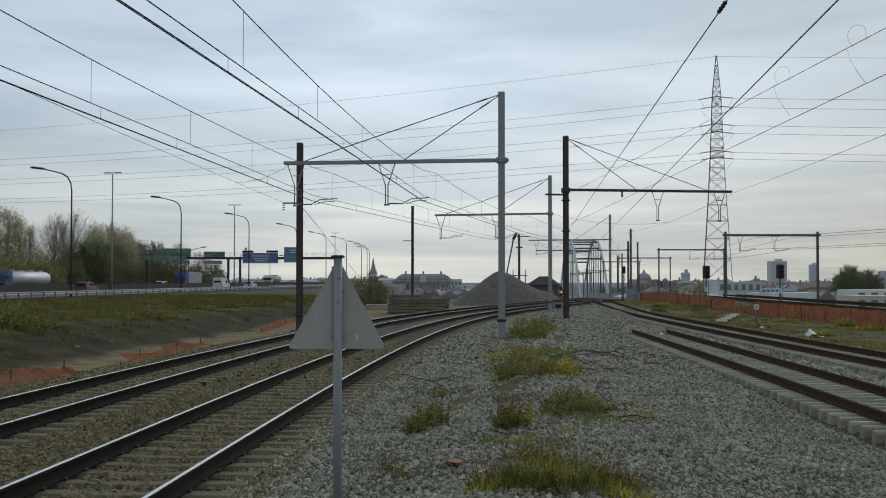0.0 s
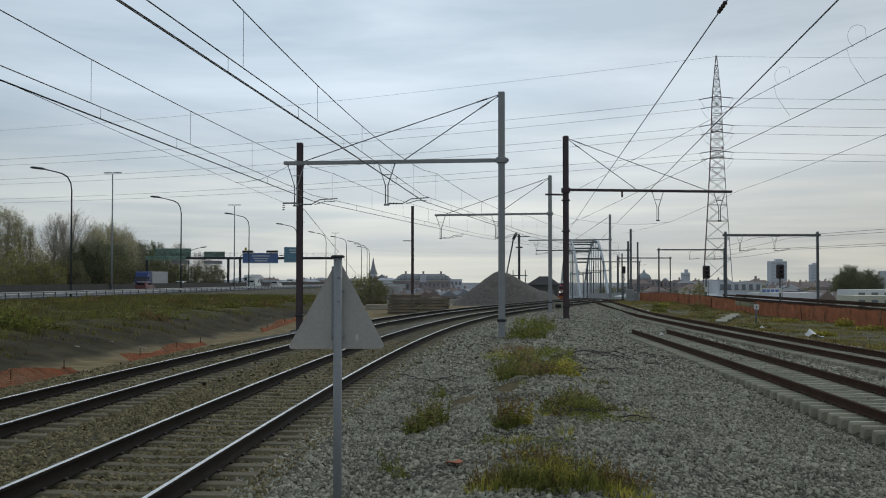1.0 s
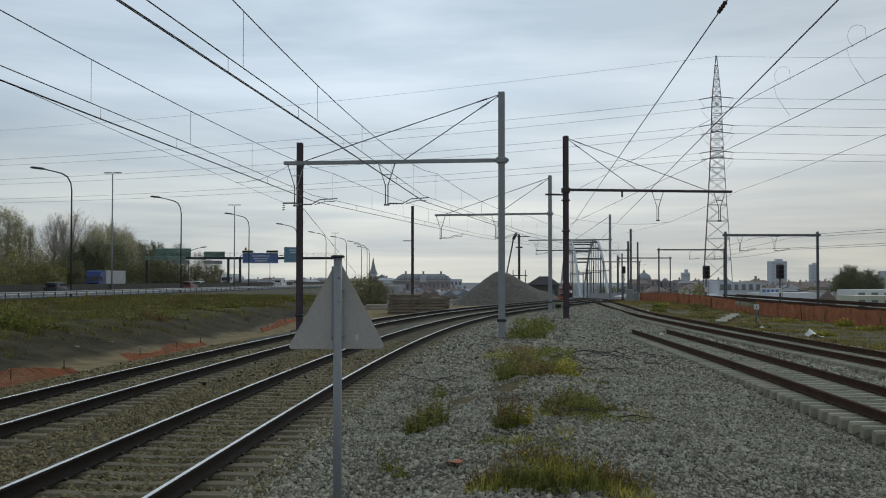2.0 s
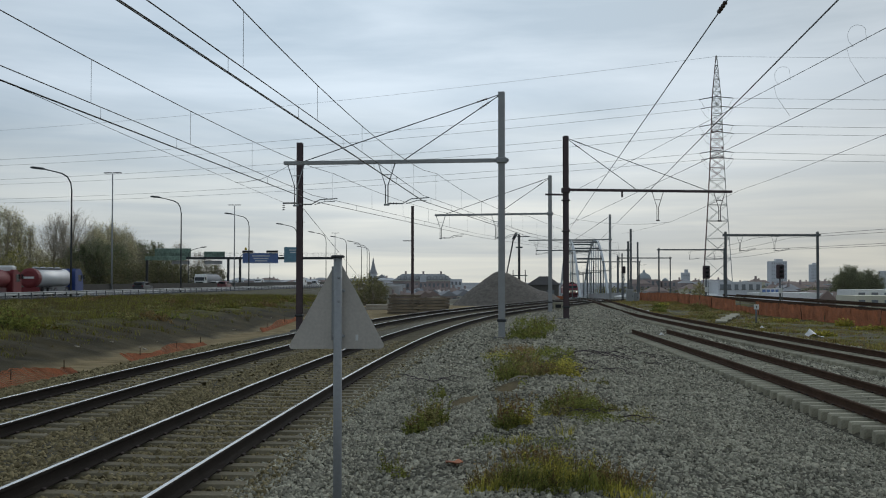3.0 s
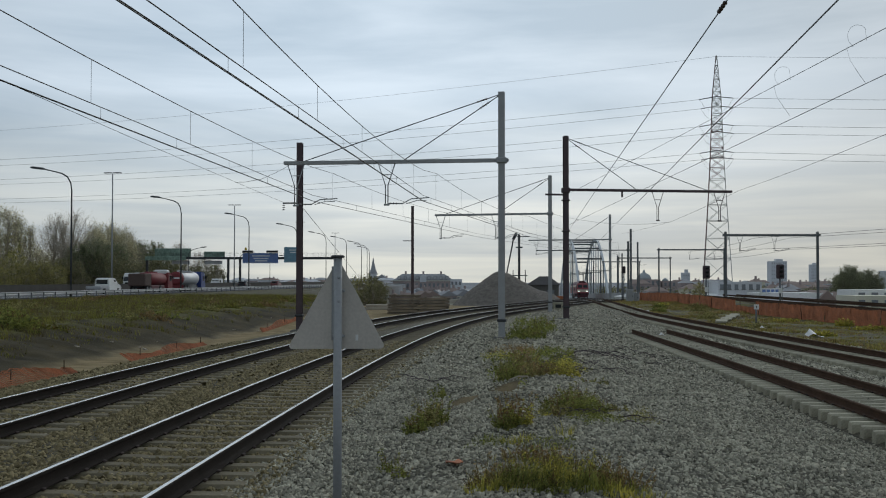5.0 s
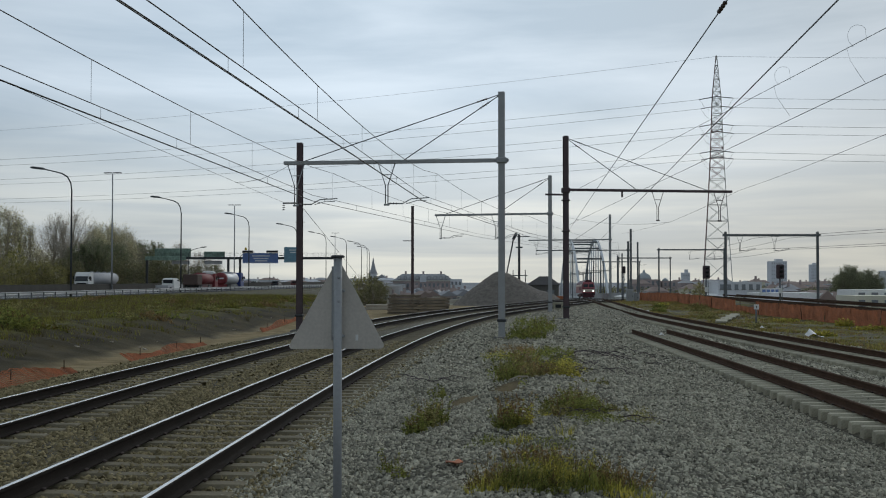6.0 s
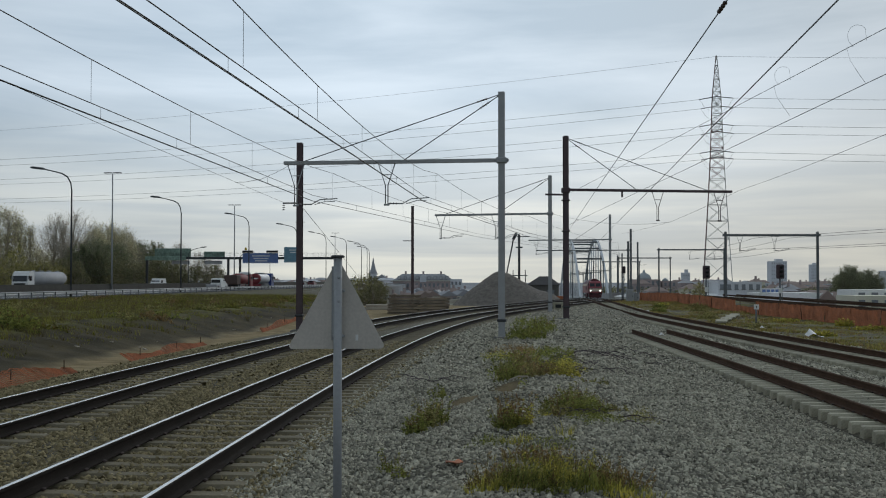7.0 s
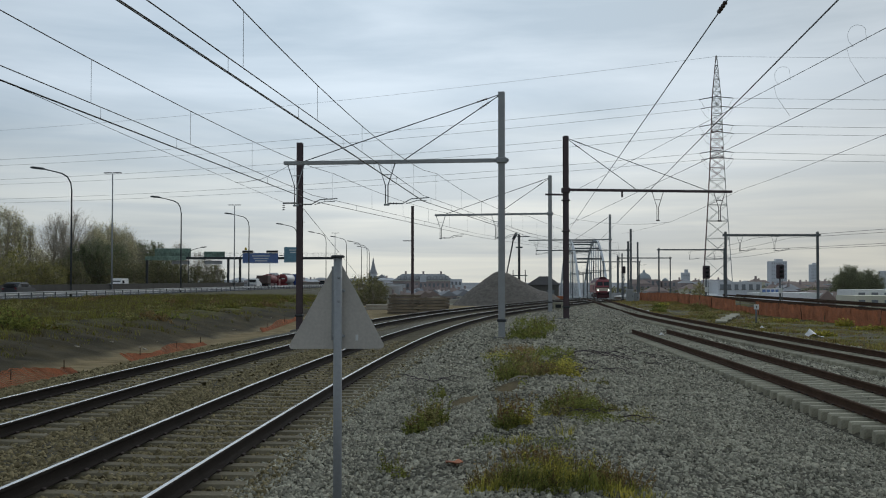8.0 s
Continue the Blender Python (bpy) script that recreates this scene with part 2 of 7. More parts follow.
# ---------------- mesh building
class MB:
    """Collects vertices and faces of one mesh."""

    def __init__(self):
        self.v, self.f, self.s = [], [], []

    def add(self, vs, fs, smooth=False):
        o = len(self.v)
        self.v += [tuple(p) for p in vs]
        self.f += [tuple(i + o for i in q) for q in fs]
        self.s += [smooth] * len(fs)
        return self

    def box(self, c, size, rz=0.0, bev=0.0):
        x, y, z = (s / 2 for s in size)
        ca, sa = math.cos(rz), math.sin(rz)
        if bev > 0:
            b = min(bev, x * 0.9, y * 0.9, z * 0.9)
            ring = [(-x + b, -y), (x - b, -y), (x, -y + b), (x, y - b), (x - b, y), (-x + b, y), (-x, y - b), (-x, -y + b)]
            pts = []
            for zz, k in ((-z, 1), (-z + b, 0), (z - b, 0), (z, 1)):
                for px, py in ring:
                    sx = (x - b) / x if k else 1
                    sy = (y - b) / y if k else 1
                    pts.append((px * sx, py * sy, zz))
            fs = [tuple(range(7, -1, -1)), tuple(range(24, 32))]
            for r in range(3):
                for i in range(8):
                    j = (i + 1) % 8
                    fs.append((r * 8 + i, r * 8 + j, r * 8 + 8 + j, r * 8 + 8 + i))
        else:
            pts = [(-x, -y, -z), (x, -y, -z), (x, y, -z), (-x, y, -z), (-x, -y, z), (x, -y, z), (x, y, z), (-x, y, z)]
            fs = [(3, 2, 1, 0), (4, 5, 6, 7), (0, 1, 5, 4), (1, 2, 6, 5), (2, 3, 7, 6), (3, 0, 4, 7)]
        return self.add([(c[0] + ca * a - sa * b_, c[1] + sa * a + ca * b_, c[2] + d) for a, b_, d in pts], fs)

    def sweep(self, path, profile, closed=True, caps=True, up=(0, 0, 1), smooth=False, scale=None):
        """A profile (side, up) carried along a path of points."""
        P = [Vector(p) for p in path]
        n, k = len(P), len(profile)
        vs = []
        upv = Vector(up)
        for i in range(n):
            t = (P[min(i + 1, n - 1)] - P[max(i - 1, 0)])
            t = t.normalized() if t.length > 1e-9 else Vector((0, 1, 0))
            u = upv if abs(t.dot(upv)) < 0.98 else Vector((0, 1, 0))
            side = t.cross(u).normalized()
            w = side.cross(t).normalized()
            s = scale[i] if scale else 1.0
            vs += [P[i] + side * (a * s) + w * (b * s) for a, b in profile]
        fs = []
        for i in range(n - 1):
            for j in range(k if closed else k - 1):
                jj = (j + 1) % k
                fs.append((i * k + j, i * k + jj, (i + 1) * k + jj, (i + 1) * k + j))
        if caps and closed:
            fs += [tuple(range(k - 1, -1, -1)), tuple(range((n - 1) * k, n * k))]
        return self.add(vs, fs, smooth)

    def tube(self, path, r, n=6, scale=None):
        prof = [(r * math.cos(2 * math.pi * i / n), r * math.sin(2 * math.pi * i / n)) for i in range(n)]
        return self.sweep(path, prof, scale=scale, smooth=n > 5)

    def bar(self, a, b, w, h=None):
        h = h or w
        return self.sweep([a, b], [(-w / 2, -h / 2), (w / 2, -h / 2), (w / 2, h / 2), (-w / 2, h / 2)])

    def prism(self, poly, y0, y1):
        """poly in x, z; extruded along y."""
        k = len(poly)
        vs = [(x, y0, z) for x, z in poly] + [(x, y1, z) for x, z in poly]
        fs = [tuple(range(k)), tuple(range(2 * k - 1, k - 1, -1))]
        for i in range(k):
            j = (i + 1) % k
            fs.append((j, i, k + i, k + j))
        return self.add(vs, fs)

    def revolve(self, prof, c=(0, 0, 0), n=12, smooth=True):
        """prof: (radius, height) from the bottom up."""
        k = len(prof)
        vs = []
        for i in range(n):
            a = 2 * math.pi * i / n
            vs += [(c[0] + r * math.cos(a), c[1] + r * math.sin(a), c[2] + z) for r, z in prof]
        fs = []
        for i in range(n):
            j = (i + 1) % n
            for q in range(k - 1):
                fs.append((i * k + q, j * k + q, j * k + q + 1, i * k + q + 1))
        fs.append(tuple(i * k for i in range(n - 1, -1, -1)))
        fs.append(tuple(i * k + k - 1 for i in range(n)))
        return self.add(vs, fs, smooth)

    def mesh(self, name, material):
        me = bpy.data.meshes.new(name)
        me.from_pydata(self.v, [], self.f)
        me.polygons.foreach_set("use_smooth", self.s)
        me.materials.append(material)
        me.update()
        return me


def part(name, mb, material, parent, label="", at=None):
    ob = new(name, mb.mesh(name, material) if isinstance(mb, MB) else mb)
    ob.parent = parent
    if at is not None:
        ob.matrix_basis = at
    return tagged(ob, label) if label else ob


def thing(name, label, category, m=None, group="", kind=""):
    ob = new(name)
    if m is not None:
        ob.matrix_basis = m
    return tagged(ob, label, category, group, kind)


def solid(name, mb, material, label, category="", group="", kind="", m=None):
    ob = new(name, mb.mesh(name, material))
    if m is not None:
        ob.matrix_basis = m
    return tagged(ob, label, category, group, kind)


# ---------------- plan of the place
class Line:
    """A track's centre line: start, heading, curvature at stations."""

    def __init__(self, x0, heading, stations, bends, s0, s1, step=0.5):
        S = np.arange(0, s1 + step, step)
        k = np.interp(S, stations, bends)
        th = heading + np.concatenate([[0], np.cumsum((k[1:] + k[:-1]) / 2 * step)])
        mid = (th[1:] + th[:-1]) / 2
        x = x0 + np.concatenate([[0], np.cumsum(np.sin(mid) * step)])
        y = np.concatenate([[0], np.cumsum(np.cos(mid) * step)])
        back = np.arange(s0, 0, step)
        self.S = np.concatenate([back, S])
        self.x = np.concatenate([x0 + back * math.sin(heading), x])
        self.y = np.concatenate([back * math.cos(heading), y])
        self.th = np.concatenate([np.full(len(back), heading), th])

    def at(self, s, side=0.0, z=0.0):
        a = float(np.interp(s, self.S, self.th))
        return (float(np.interp(s, self.S, self.x)) + side * math.cos(a),
                float(np.interp(s, self.S, self.y)) - side * math.sin(a), z)

    def heading(self, s):
        return float(np.interp(s, self.S, self.th))

    def xy(self, Y):
        return np.interp(Y, self.y, self.x)


GAUGE = 0.7535
SPACING = 3.6
MAIN = Line(-3.908, 0.040, [0, 30, 60, 90, 120, 150, 200, 250, 300, 360], [0.00098, 0.00224, 0.00555, 0.0012, -0.0039, -0.0033, 0.0, -0.001, -0.0004, 0.0], -16, 440)
SIDING = Line(7.2, 0.0544, [0, 60, 130], [-0.00058, -0.00069, -0.00072], -4, 48)
BRANCH = Line(12.866, -0.0199, [0, 30, 60, 90, 130], [0.00051, 0.00067, 0.00098, 0.00125, 0.00138], -6, 108)


def far_drop(Y):
    """The ground falls away past the crest at 105 m."""
    return np.interp(Y, [0, 105, 125, 160, 200, 240, 285, 330, 420, 700, 4000], [0, 0, -0.25, -0.9, -1.6, -2.2, -2.9, -3.55, -4.4, -6, -9])


def edge(Y):
    """Near edge of the motorway."""
    return -47.5 + 0.07 * np.minimum(Y, 330) + 0.03 * np.clip(Y - 330, 0, 400)


ROAD_Z = 0.4


def sm(a, b, x):
    t = np.clip((x - a) / (b - a), 0, 1)
    return t * t * (3 - 2 * t)


def bank_foot(Y):
    """The bank keeps beside the tracks, then bends away with the motorway."""
    Y = np.asarray(Y, float)
    base = np.interp(Y, [-400, 0, 46, 80, 122], [-36.1, -16.1, -13.8, -9.7, -8.9])
    return np.maximum(base - 0.16 * np.maximum(Y - 122, 0), np.minimum(edge(Y) + 4.0, base))


def height(X, Y):
    X, Y = np.asarray(X, float), np.asarray(Y, float)
    u = X - MAIN.xy(Y)
    z = far_drop(Y)
    # ballast lies higher between the rails of the main tracks
    for o in (0.0, -SPACING):
        z = z + 0.012 * (np.abs(u - o) < 0.66)
    # right of the main tracks the bed lies a little lower
    z = z - 0.30 * sm(5.5, 10.5, u) * (1 - sm(70, 105, Y))
    z = z + 0.07 * np.exp(-((u - 5.5) / 2.0) ** 2) * (Y < 60)
    # heaps and hollows where ballast was tipped
    wave = 0.055 * np.sin(0.9 * X + 0.35 * Y + 1.0) * np.sin(0.55 * Y - 0.4 * X) + 0.035 * np.sin(2.3 * X - 1.1 * Y) * np.sin(1.7 * Y + 0.8 * X + 2.0) + 0.018 * np.sin(4.9 * X + 2.1 * Y) * np.sin(3.7 * Y - 2.6 * X)
    z = z + wave * sm(1.5, 2.8, u) * (1 - sm(14.0, 15.5, X)) * (1 - sm(62, 85, Y)) * (1 - np.exp(-((X - BRANCH.xy(Y)) / 1.6) ** 4))
    # small hollow and ridge among the weeds
    z = z + 0.10 * np.exp(-((X - 1.2) / 0.9) ** 2 - ((Y - 19.6) / 0.5) ** 2) - 0.10 * np.exp(-((X - 0.6) / 0.9) ** 2 - ((Y - 21.0) / 0.6) ** 2)
    # embankment of the far track on the right
    z = z + 0.46 * sm(22.6, 23.6, X) * (1 - sm(26.5, 31, X)) * sm(20, 30, Y) * (1 - sm(116, 130, Y))
    z = z - 2.2 * sm(27, 36, X)
    # the siding: ballast between its rails, bare sleeper ends on the near side
    d = X - SIDING.xy(Y)
    w = sm(-3.2, -1.7, d) * (1 - sm(1.0, 2.2, d)) * (1 - sm(47.5, 50, Y))
    z = z * (1 - w) + w * (-0.40 + 0.13 * sm(18, 34, Y) + (0.135 - 0.10 * sm(18, 34, Y)) * sm(-1.30, -0.98, d) + 0.02 * sm(-0.72, -0.5, d))
    # shoulder, sandy path in a cutting, and the bank up to the motorway verge
    low = -1.0 + 0.58 * sm(60, 84, Y)
    z = z + low * sm(-6.0, -7.8, u)
    foot = bank_foot(Y)
    crest = foot - 5.2
    t = np.clip((foot - X) / 5.2, 0, 1)
    r = np.clip((crest - X) / np.maximum(crest - edge(Y) - 1.5, 2.0), 0, 1)
    bank = low + (0.16 - low) * t ** 0.85 + (ROAD_Z - 0.15 - 0.16) * r
    z = np.where((X < foot) & (u < -7.8), bank, z)
    z = np.where(X < edge(Y) + 0.3, ROAD_Z - 0.12, z)
    return z


def ground(x, y):
    return float(height(x, y))


# ---------------- ground
def fbm(x, y, s, seed=0.0):
    return noise.fractal(Vector((x * s + seed, y * s - seed, seed * 0.37)), 0.9, 2.1, 4)


def ground_material():
    m = bpy.data.materials.new("ground_mixed")
    m.use_nodes = True
    n, l = m.node_tree.nodes, m.node_tree.links
    b = n["Principled BSDF"]
    b.inputs["Roughness"].default_value = 0.92
    b.inputs["Specular IOR Level"].default_value = 0.25
    tc = n.new("ShaderNodeTexCoord")

    def nz(scale, detail=5):
        t = n.new("ShaderNodeTexNoise")
        t.inputs["Scale"].default_value, t.inputs["Detail"].default_value = scale, detail
        l.new(tc.outputs["Object"], t.inputs["Vector"])
        return t.outputs[0]

    def ramp(v, c1, c2, a=0.3, z=0.7):
        r = n.new("ShaderNodeValToRGB")
        r.color_ramp.elements[0].position, r.color_ramp.elements[1].position = a, z
        r.color_ramp.elements[0].color, r.color_ramp.elements[1].color = (*c1, 1), (*c2, 1)
        l.new(v, r.inputs[0])
        return r.outputs[0]

    def mix(f, a, c):
        x = n.new("ShaderNodeMix")
        x.data_type = "RGBA"
        l.new(f, x.inputs["Factor"])
        l.new(a, x.inputs["A"])
        l.new(c, x.inputs["B"])
        return x.outputs["Result"]

    def attr(name):
        a = n.new("ShaderNodeAttribute")
        a.attribute_name = name
        return a.outputs["Fac"]

    def times(a, b_):
        x = n.new("ShaderNodeMath")
        x.operation = "MULTIPLY"
        l.new(a, x.inputs[0])
        l.new(b_, x.inputs[1])
        return x.outputs[0]

    vor = n.new("ShaderNodeTexVoronoi")
    vor.inputs["Scale"].default_value = 17
    l.new(tc.outputs["Object"], vor.inputs["Vector"])
    cell = n.new("ShaderNodeSeparateColor")
    l.new(vor.outputs["Color"], cell.inputs[0])
    stones = mix(nz(0.5), ramp(cell.outputs[0], (0.085, 0.081, 0.062), (0.33, 0.314, 0.24), 0.0, 1.0),
                 ramp(cell.outputs[0], (0.10, 0.096, 0.075), (0.37, 0.352, 0.272), 0.0, 1.0))
    brown = ramp(cell.outputs[1], (0.045, 0.036, 0.022), (0.17, 0.138, 0.078), 0.0, 1.0)
    earth = ramp(nz(0.7, 9), (0.026, 0.021, 0.009), (0.085, 0.067, 0.031))
    sand = ramp(nz(1.2), (0.185, 0.135, 0.06), (0.36, 0.275, 0.14))
    turf = ramp(nz(0.35, 10), (0.045, 0.038, 0.018), (0.155, 0.15, 0.038), 0.36, 0.66)
    # dark ground between near stones: the gaps' shade is put into its colour
    shaded_fines = ramp(nz(9.0), (0.04, 0.038, 0.03), (0.085, 0.08, 0.062))
    col = mix(attr("shaded_fines"), stones, shaded_fines)
    col = mix(attr("brown"), col, brown)
    col = mix(attr("earth"), col, earth)
    col = mix(attr("sand"), col, sand)
    col = mix(attr("turf"), col, turf)
    # far town ground, greyed and paled to carry distance haze in its colour
    haze_tone = ramp(nz(0.03, 8), (0.16, 0.17, 0.185), (0.34, 0.36, 0.385))
    col = mix(attr("hazed_town"), col, haze_tone)
    l.new(col, b.inputs["Base Color"])
    bp = n.new("ShaderNodeBump")
    bp.inputs["Strength"].default_value, bp.inputs["Distance"].default_value = 0.9, 0.03
    l.new(times(vor.outputs["Distance"], nz(30)), bp.inputs["Height"])
    l.new(bp.outputs[0], b.inputs["Normal"])
    return m


def dirt(X, Y):
    """The bare dirt hollow among the weeds."""
    return np.exp(-((X - 0.88) / 0.8) ** 2 - ((Y - 20.65 - 2.2 * (X - 0.88)) / 0.75) ** 2)


def build_ground():
    xs = np.concatenate([np.linspace(-3200, -120, 18), np.linspace(-110, -62, 7), np.arange(-60, -34, 0.9), np.arange(-34, -16, 0.45), np.arange(-16, 14, 0.28),
                         np.arange(14, 44, 0.6), np.linspace(46, 120, 16), np.linspace(150, 3200, 16)])
    ys = np.concatenate([np.linspace(-400, -30, 6), np.arange(-25, 2, 2.5), np.arange(2, 45, 0.3), np.arange(45, 130, 0.65), np.arange(130, 420, 6), np.linspace(430, 4600, 24)])
    nx, ny = len(xs), len(ys)
    X, Y = np.meshgrid(xs, ys)
    Z = height(X, Y)
    U = X - MAIN.xy(Y)
    foot = bank_foot(Y)
    t = np.clip((foot - X) / 12.0, 0, 1)
    face = np.clip((foot - X) / 5.2, 0, 1)
    N1, N2 = np.zeros_like(X), np.zeros_like(X)
    near = (Y < 420) & (Y > -40) & (np.abs(X) < 125)
    for j, i in zip(*np.nonzero(near)):
        N1[j, i] = fbm(X[j, i], Y[j, i], 0.32, 3.1)
        N2[j, i] = fbm(X[j, i], Y[j, i], 1.3, 8.7)
    gully = {float(q): fbm(0.0, float(q), 0.75, 6.0) for q in ys}
    N3 = np.array([gully[float(q)] for q in ys])[:, None] * np.ones_like(X)
    inside = (X > edge(Y) + 2) & near
    on_track = np.exp(-(np.minimum(np.abs(U), np.abs(U + SPACING)) / 1.4) ** 4)
    bed = np.exp(-((X - SIDING.xy(Y)) / 1.7) ** 6) * (Y < 48.5)
    rough = np.where(inside, 1.0, 0.0) * (1 - on_track) * (1 - bed)
    bank_zone = (X < foot)
    Z = Z + rough * (0.012 * N1 + 0.008 * N2) * np.where(Y < 140, 1, 0)
    Z = Z + np.where(bank_zone & inside, (0.05 + 0.06 * (1 - face)) * N1 * sm(0, 0.3, face) + (0.02 + 0.07 * (1 - face)) * N2 * sm(0.0, 0.3, face) + 0.10 * np.sin(np.pi * face) * N3, 0)
    sand = sm(-5.9, -6.9, U + 0.35 * N2) * (1 - sm(-0.3, 0.6, foot - X + 0.5 * N1))
    sand = np.where(Y > 115, 0, sand)
    sand = np.maximum(sand, 0.55 * sm(0.3, 0.6, dirt(X, Y)))
    earth = sm(-0.4, 0.5, foot - X + 0.4 * N1) * near
    turf = sm(0.30, 0.44, t + 0.10 * N1 + 0.10 * N2 + 0.05 * N3) * np.where(X < foot, 1, 0)
    turf = np.maximum(turf, np.where((X > 15.2 + 0.5 * N1) & (Y < 125), sm(15.0, 16.2, X + 0.6 * N2) * (0.55 + 0.45 * sm(-0.35, 0.25, N1 + 0.5 * N2)), 0))
    turf = np.where(Y > 150, np.minimum(turf, 0.35), turf)
    earth = np.where((Y > 140) & (X > -60), 0.55 + 0.35 * N1, earth)
    turf = np.where(X > 44, 0.4, turf)
    side_track = np.exp(-(np.minimum(np.abs(X - SIDING.xy(Y)) + np.where(Y > 48, 9, 0), np.abs(X - BRANCH.xy(Y)) + np.where(Y > 70, 9, 0)) / 1.25) ** 6)
    earth = np.maximum(earth, 0.35 * sm(0.12, 0.6, N1 + 0.4 * N2) * sm(2.0, 4.0, U) * (Y < 130))
    hollow = dirt(X, Y)
    earth = np.maximum(earth, 0.95 * sm(0.25, 0.55, hollow + 0.15 * N2))
    brown = on_track * 0.8 + side_track + 0.25 * np.clip(1 - np.abs(U + 1.8) / 4, 0, 1)
    verts = np.stack([X, Y, Z], -1).reshape(-1, 3)
    idx = np.arange(nx * ny).reshape(ny, nx)
    faces = np.stack([idx[:-1, :-1], idx[:-1, 1:], idx[1:, 1:], idx[1:, :-1]], -1).reshape(-1, 4)
    me = bpy.data.meshes.new("ground")
    me.from_pydata(verts.tolist(), [], faces.tolist())
    for name, a in (("sand", sand), ("earth", earth), ("turf", turf), ("brown", brown), ("shaded_fines", 0.85 * (1 - sm(34, 60, Y))), ("hazed_town", sm(330, 480, Y) * (X > -60) + sm(520, 800, Y) * (X <= -60))):
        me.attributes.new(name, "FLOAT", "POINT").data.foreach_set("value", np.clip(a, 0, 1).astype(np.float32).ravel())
    me.polygons.foreach_set("use_smooth", [True] * len(faces))
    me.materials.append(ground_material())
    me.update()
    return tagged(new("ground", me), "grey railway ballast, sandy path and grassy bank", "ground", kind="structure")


build_ground()

# ---------------- tracks
RAIL = [(-0.07, 0.0), (0.07, 0.0), (0.07, 0.014), (0.016, 0.034), (0.010, 0.05), (0.010, 0.122), (0.034, 0.138), (0.034, 0.160),
        (0.026, 0.168), (-0.026, 0.168), (-0.034, 0.160), (-0.034, 0.138), (-0.010, 0.122), (-0.010, 0.05), (-0.016, 0.034), (-0.07, 0.014)]
HEAD = [(-0.025, 0.1625), (0.025, 0.1625), (0.021, 0.172), (-0.021, 0.172)]


def sleeper_mesh(material, w=1.0):
    mb = MB()
    pr = [(-0.125, -0.10), (0.125, -0.10), (0.12, 0.06), (0.085, 0.10), (-0.085, 0.10), (-0.12, 0.06)]
    vs, fs = [], []
    for x, k, dz in ((-1.28, 0.9, -0.015), (-1.25, 1.0, 0), (-0.42, 1.0, 0.0), (-0.3, 0.94, -0.012), (0.3, 0.94, -0.012), (0.42, 1.0, 0.0), (1.25, 1.0, 0), (1.28, 0.9, -0.015)):
        vs += [(x, a * k * w, b + (dz if b > 0 else 0)) for a, b in pr]
    for i in range(7):
        for j in range(6):
            fs.append((i * 6 + j, i * 6 + (j + 1) % 6, i * 6 + 6 + (j + 1) % 6, i * 6 + 6 + j))
    fs += [tuple(range(5, -1, -1)), tuple(range(42, 48))]
    return mb.add(vs, fs).mesh("sleeper", material)


CLIP = MB().box((0, 0, 0), (0.045, 0.08, 0.03), bev=0.01).mesh("rail_clip", M["clip"])


def track(label, line, side, zr, s0, s1, step, sl_mat, web_mat, head_mat, sl_to, drop=True, end=None, rise=0.0):
    """zr: height of the running surface; sleepers as far as station sl_to, every step metres."""
    s1 = end or s1
    tr = thing("railway_track", label, "railway track", group="railway tracks")
    st = np.concatenate([np.arange(s0, min(s1, 130), 1.0), np.arange(130, s1, 6.0), [s1]]) if s1 > 130 else np.concatenate([np.arange(s0, s1, 1.0), [s1]])

    def zz(s):
        return zr + (float(far_drop(line.at(s)[1])) if drop else 0.0) + rise * float(sm(66, 100, line.at(s)[1]))
    for o in (-GAUGE, GAUGE):
        path = [line.at(s, side + o, zz(s) - 0.172) for s in st]
        r = part("rail", MB().sweep(path, RAIL), web_mat, tr)
        part("running_surface", MB().sweep(path, HEAD), head_mat, r)
    me = sleeper_mesh(sl_mat, 0.84 if sl_mat is M["sleeper"] else 1.15)
    s = s0 + 0.3
    while s < sl_to:
        p = line.at(s, side, zz(s) - 0.272 - 0.004)
        m = Matrix.Translation(p) @ pose(0, 0, 0, 0, 0, -math.degrees(line.heading(s)) + random.uniform(-0.6, 0.6))
        sl = part("sleeper", me, None, tr, at=m)
        if 5 < p[1] < 24:
            for x in (-GAUGE, GAUGE):
                for d in (-0.10, 0.10):
                    part("rail_clip", CLIP, None, sl, at=pose(x + d, 0, 0.125))
        s += step
    return tr


track("near main railway track with polished rail heads", MAIN, 0.0, 0.225, -14, 436, 0.56, M["sleeper_dirty"], M["railside"], M["railtop"], 62)
track("far main railway track with polished rail heads", MAIN, -SPACING, 0.225, -14, 436, 0.56, M["sleeper_dirty"], M["railside"], M["railtop"], 50, end=196)
track("unused siding with rusty rails on bare concrete sleepers", SIDING, 0.0, 0.007, 2, 47.4, 0.56, M["sleeper"], M["rust"], M["rust"], 47, drop=False)
track("rusty branch track curving towards the main line", BRANCH, 0.0, 0.02, 2, 107, 0.58, M["sleeper"], M["rust"], M["rust"], 96, rise=0.27)


# ---------------- ballast stones, too many to count
def frustum(n, top, low):
    """A stone with n steep sides, a broad base below the ground and a flat broken top."""
    ang = [2 * math.pi * (i + 0.5) / n for i in range(n)]
    v = [(math.cos(a), math.sin(a), low) for a in ang] + [(top * math.cos(a), top * math.sin(a), 0.62) for a in ang]
    f = [(i, (i + 1) % n, n + (i + 1) % n) for i in range(n)] + [(i, n + (i + 1) % n, n + i) for i in range(n)]
    f += [(n, n + i, n + i + 1) for i in range(1, n - 1)]
    return np.array(v), np.array(f)


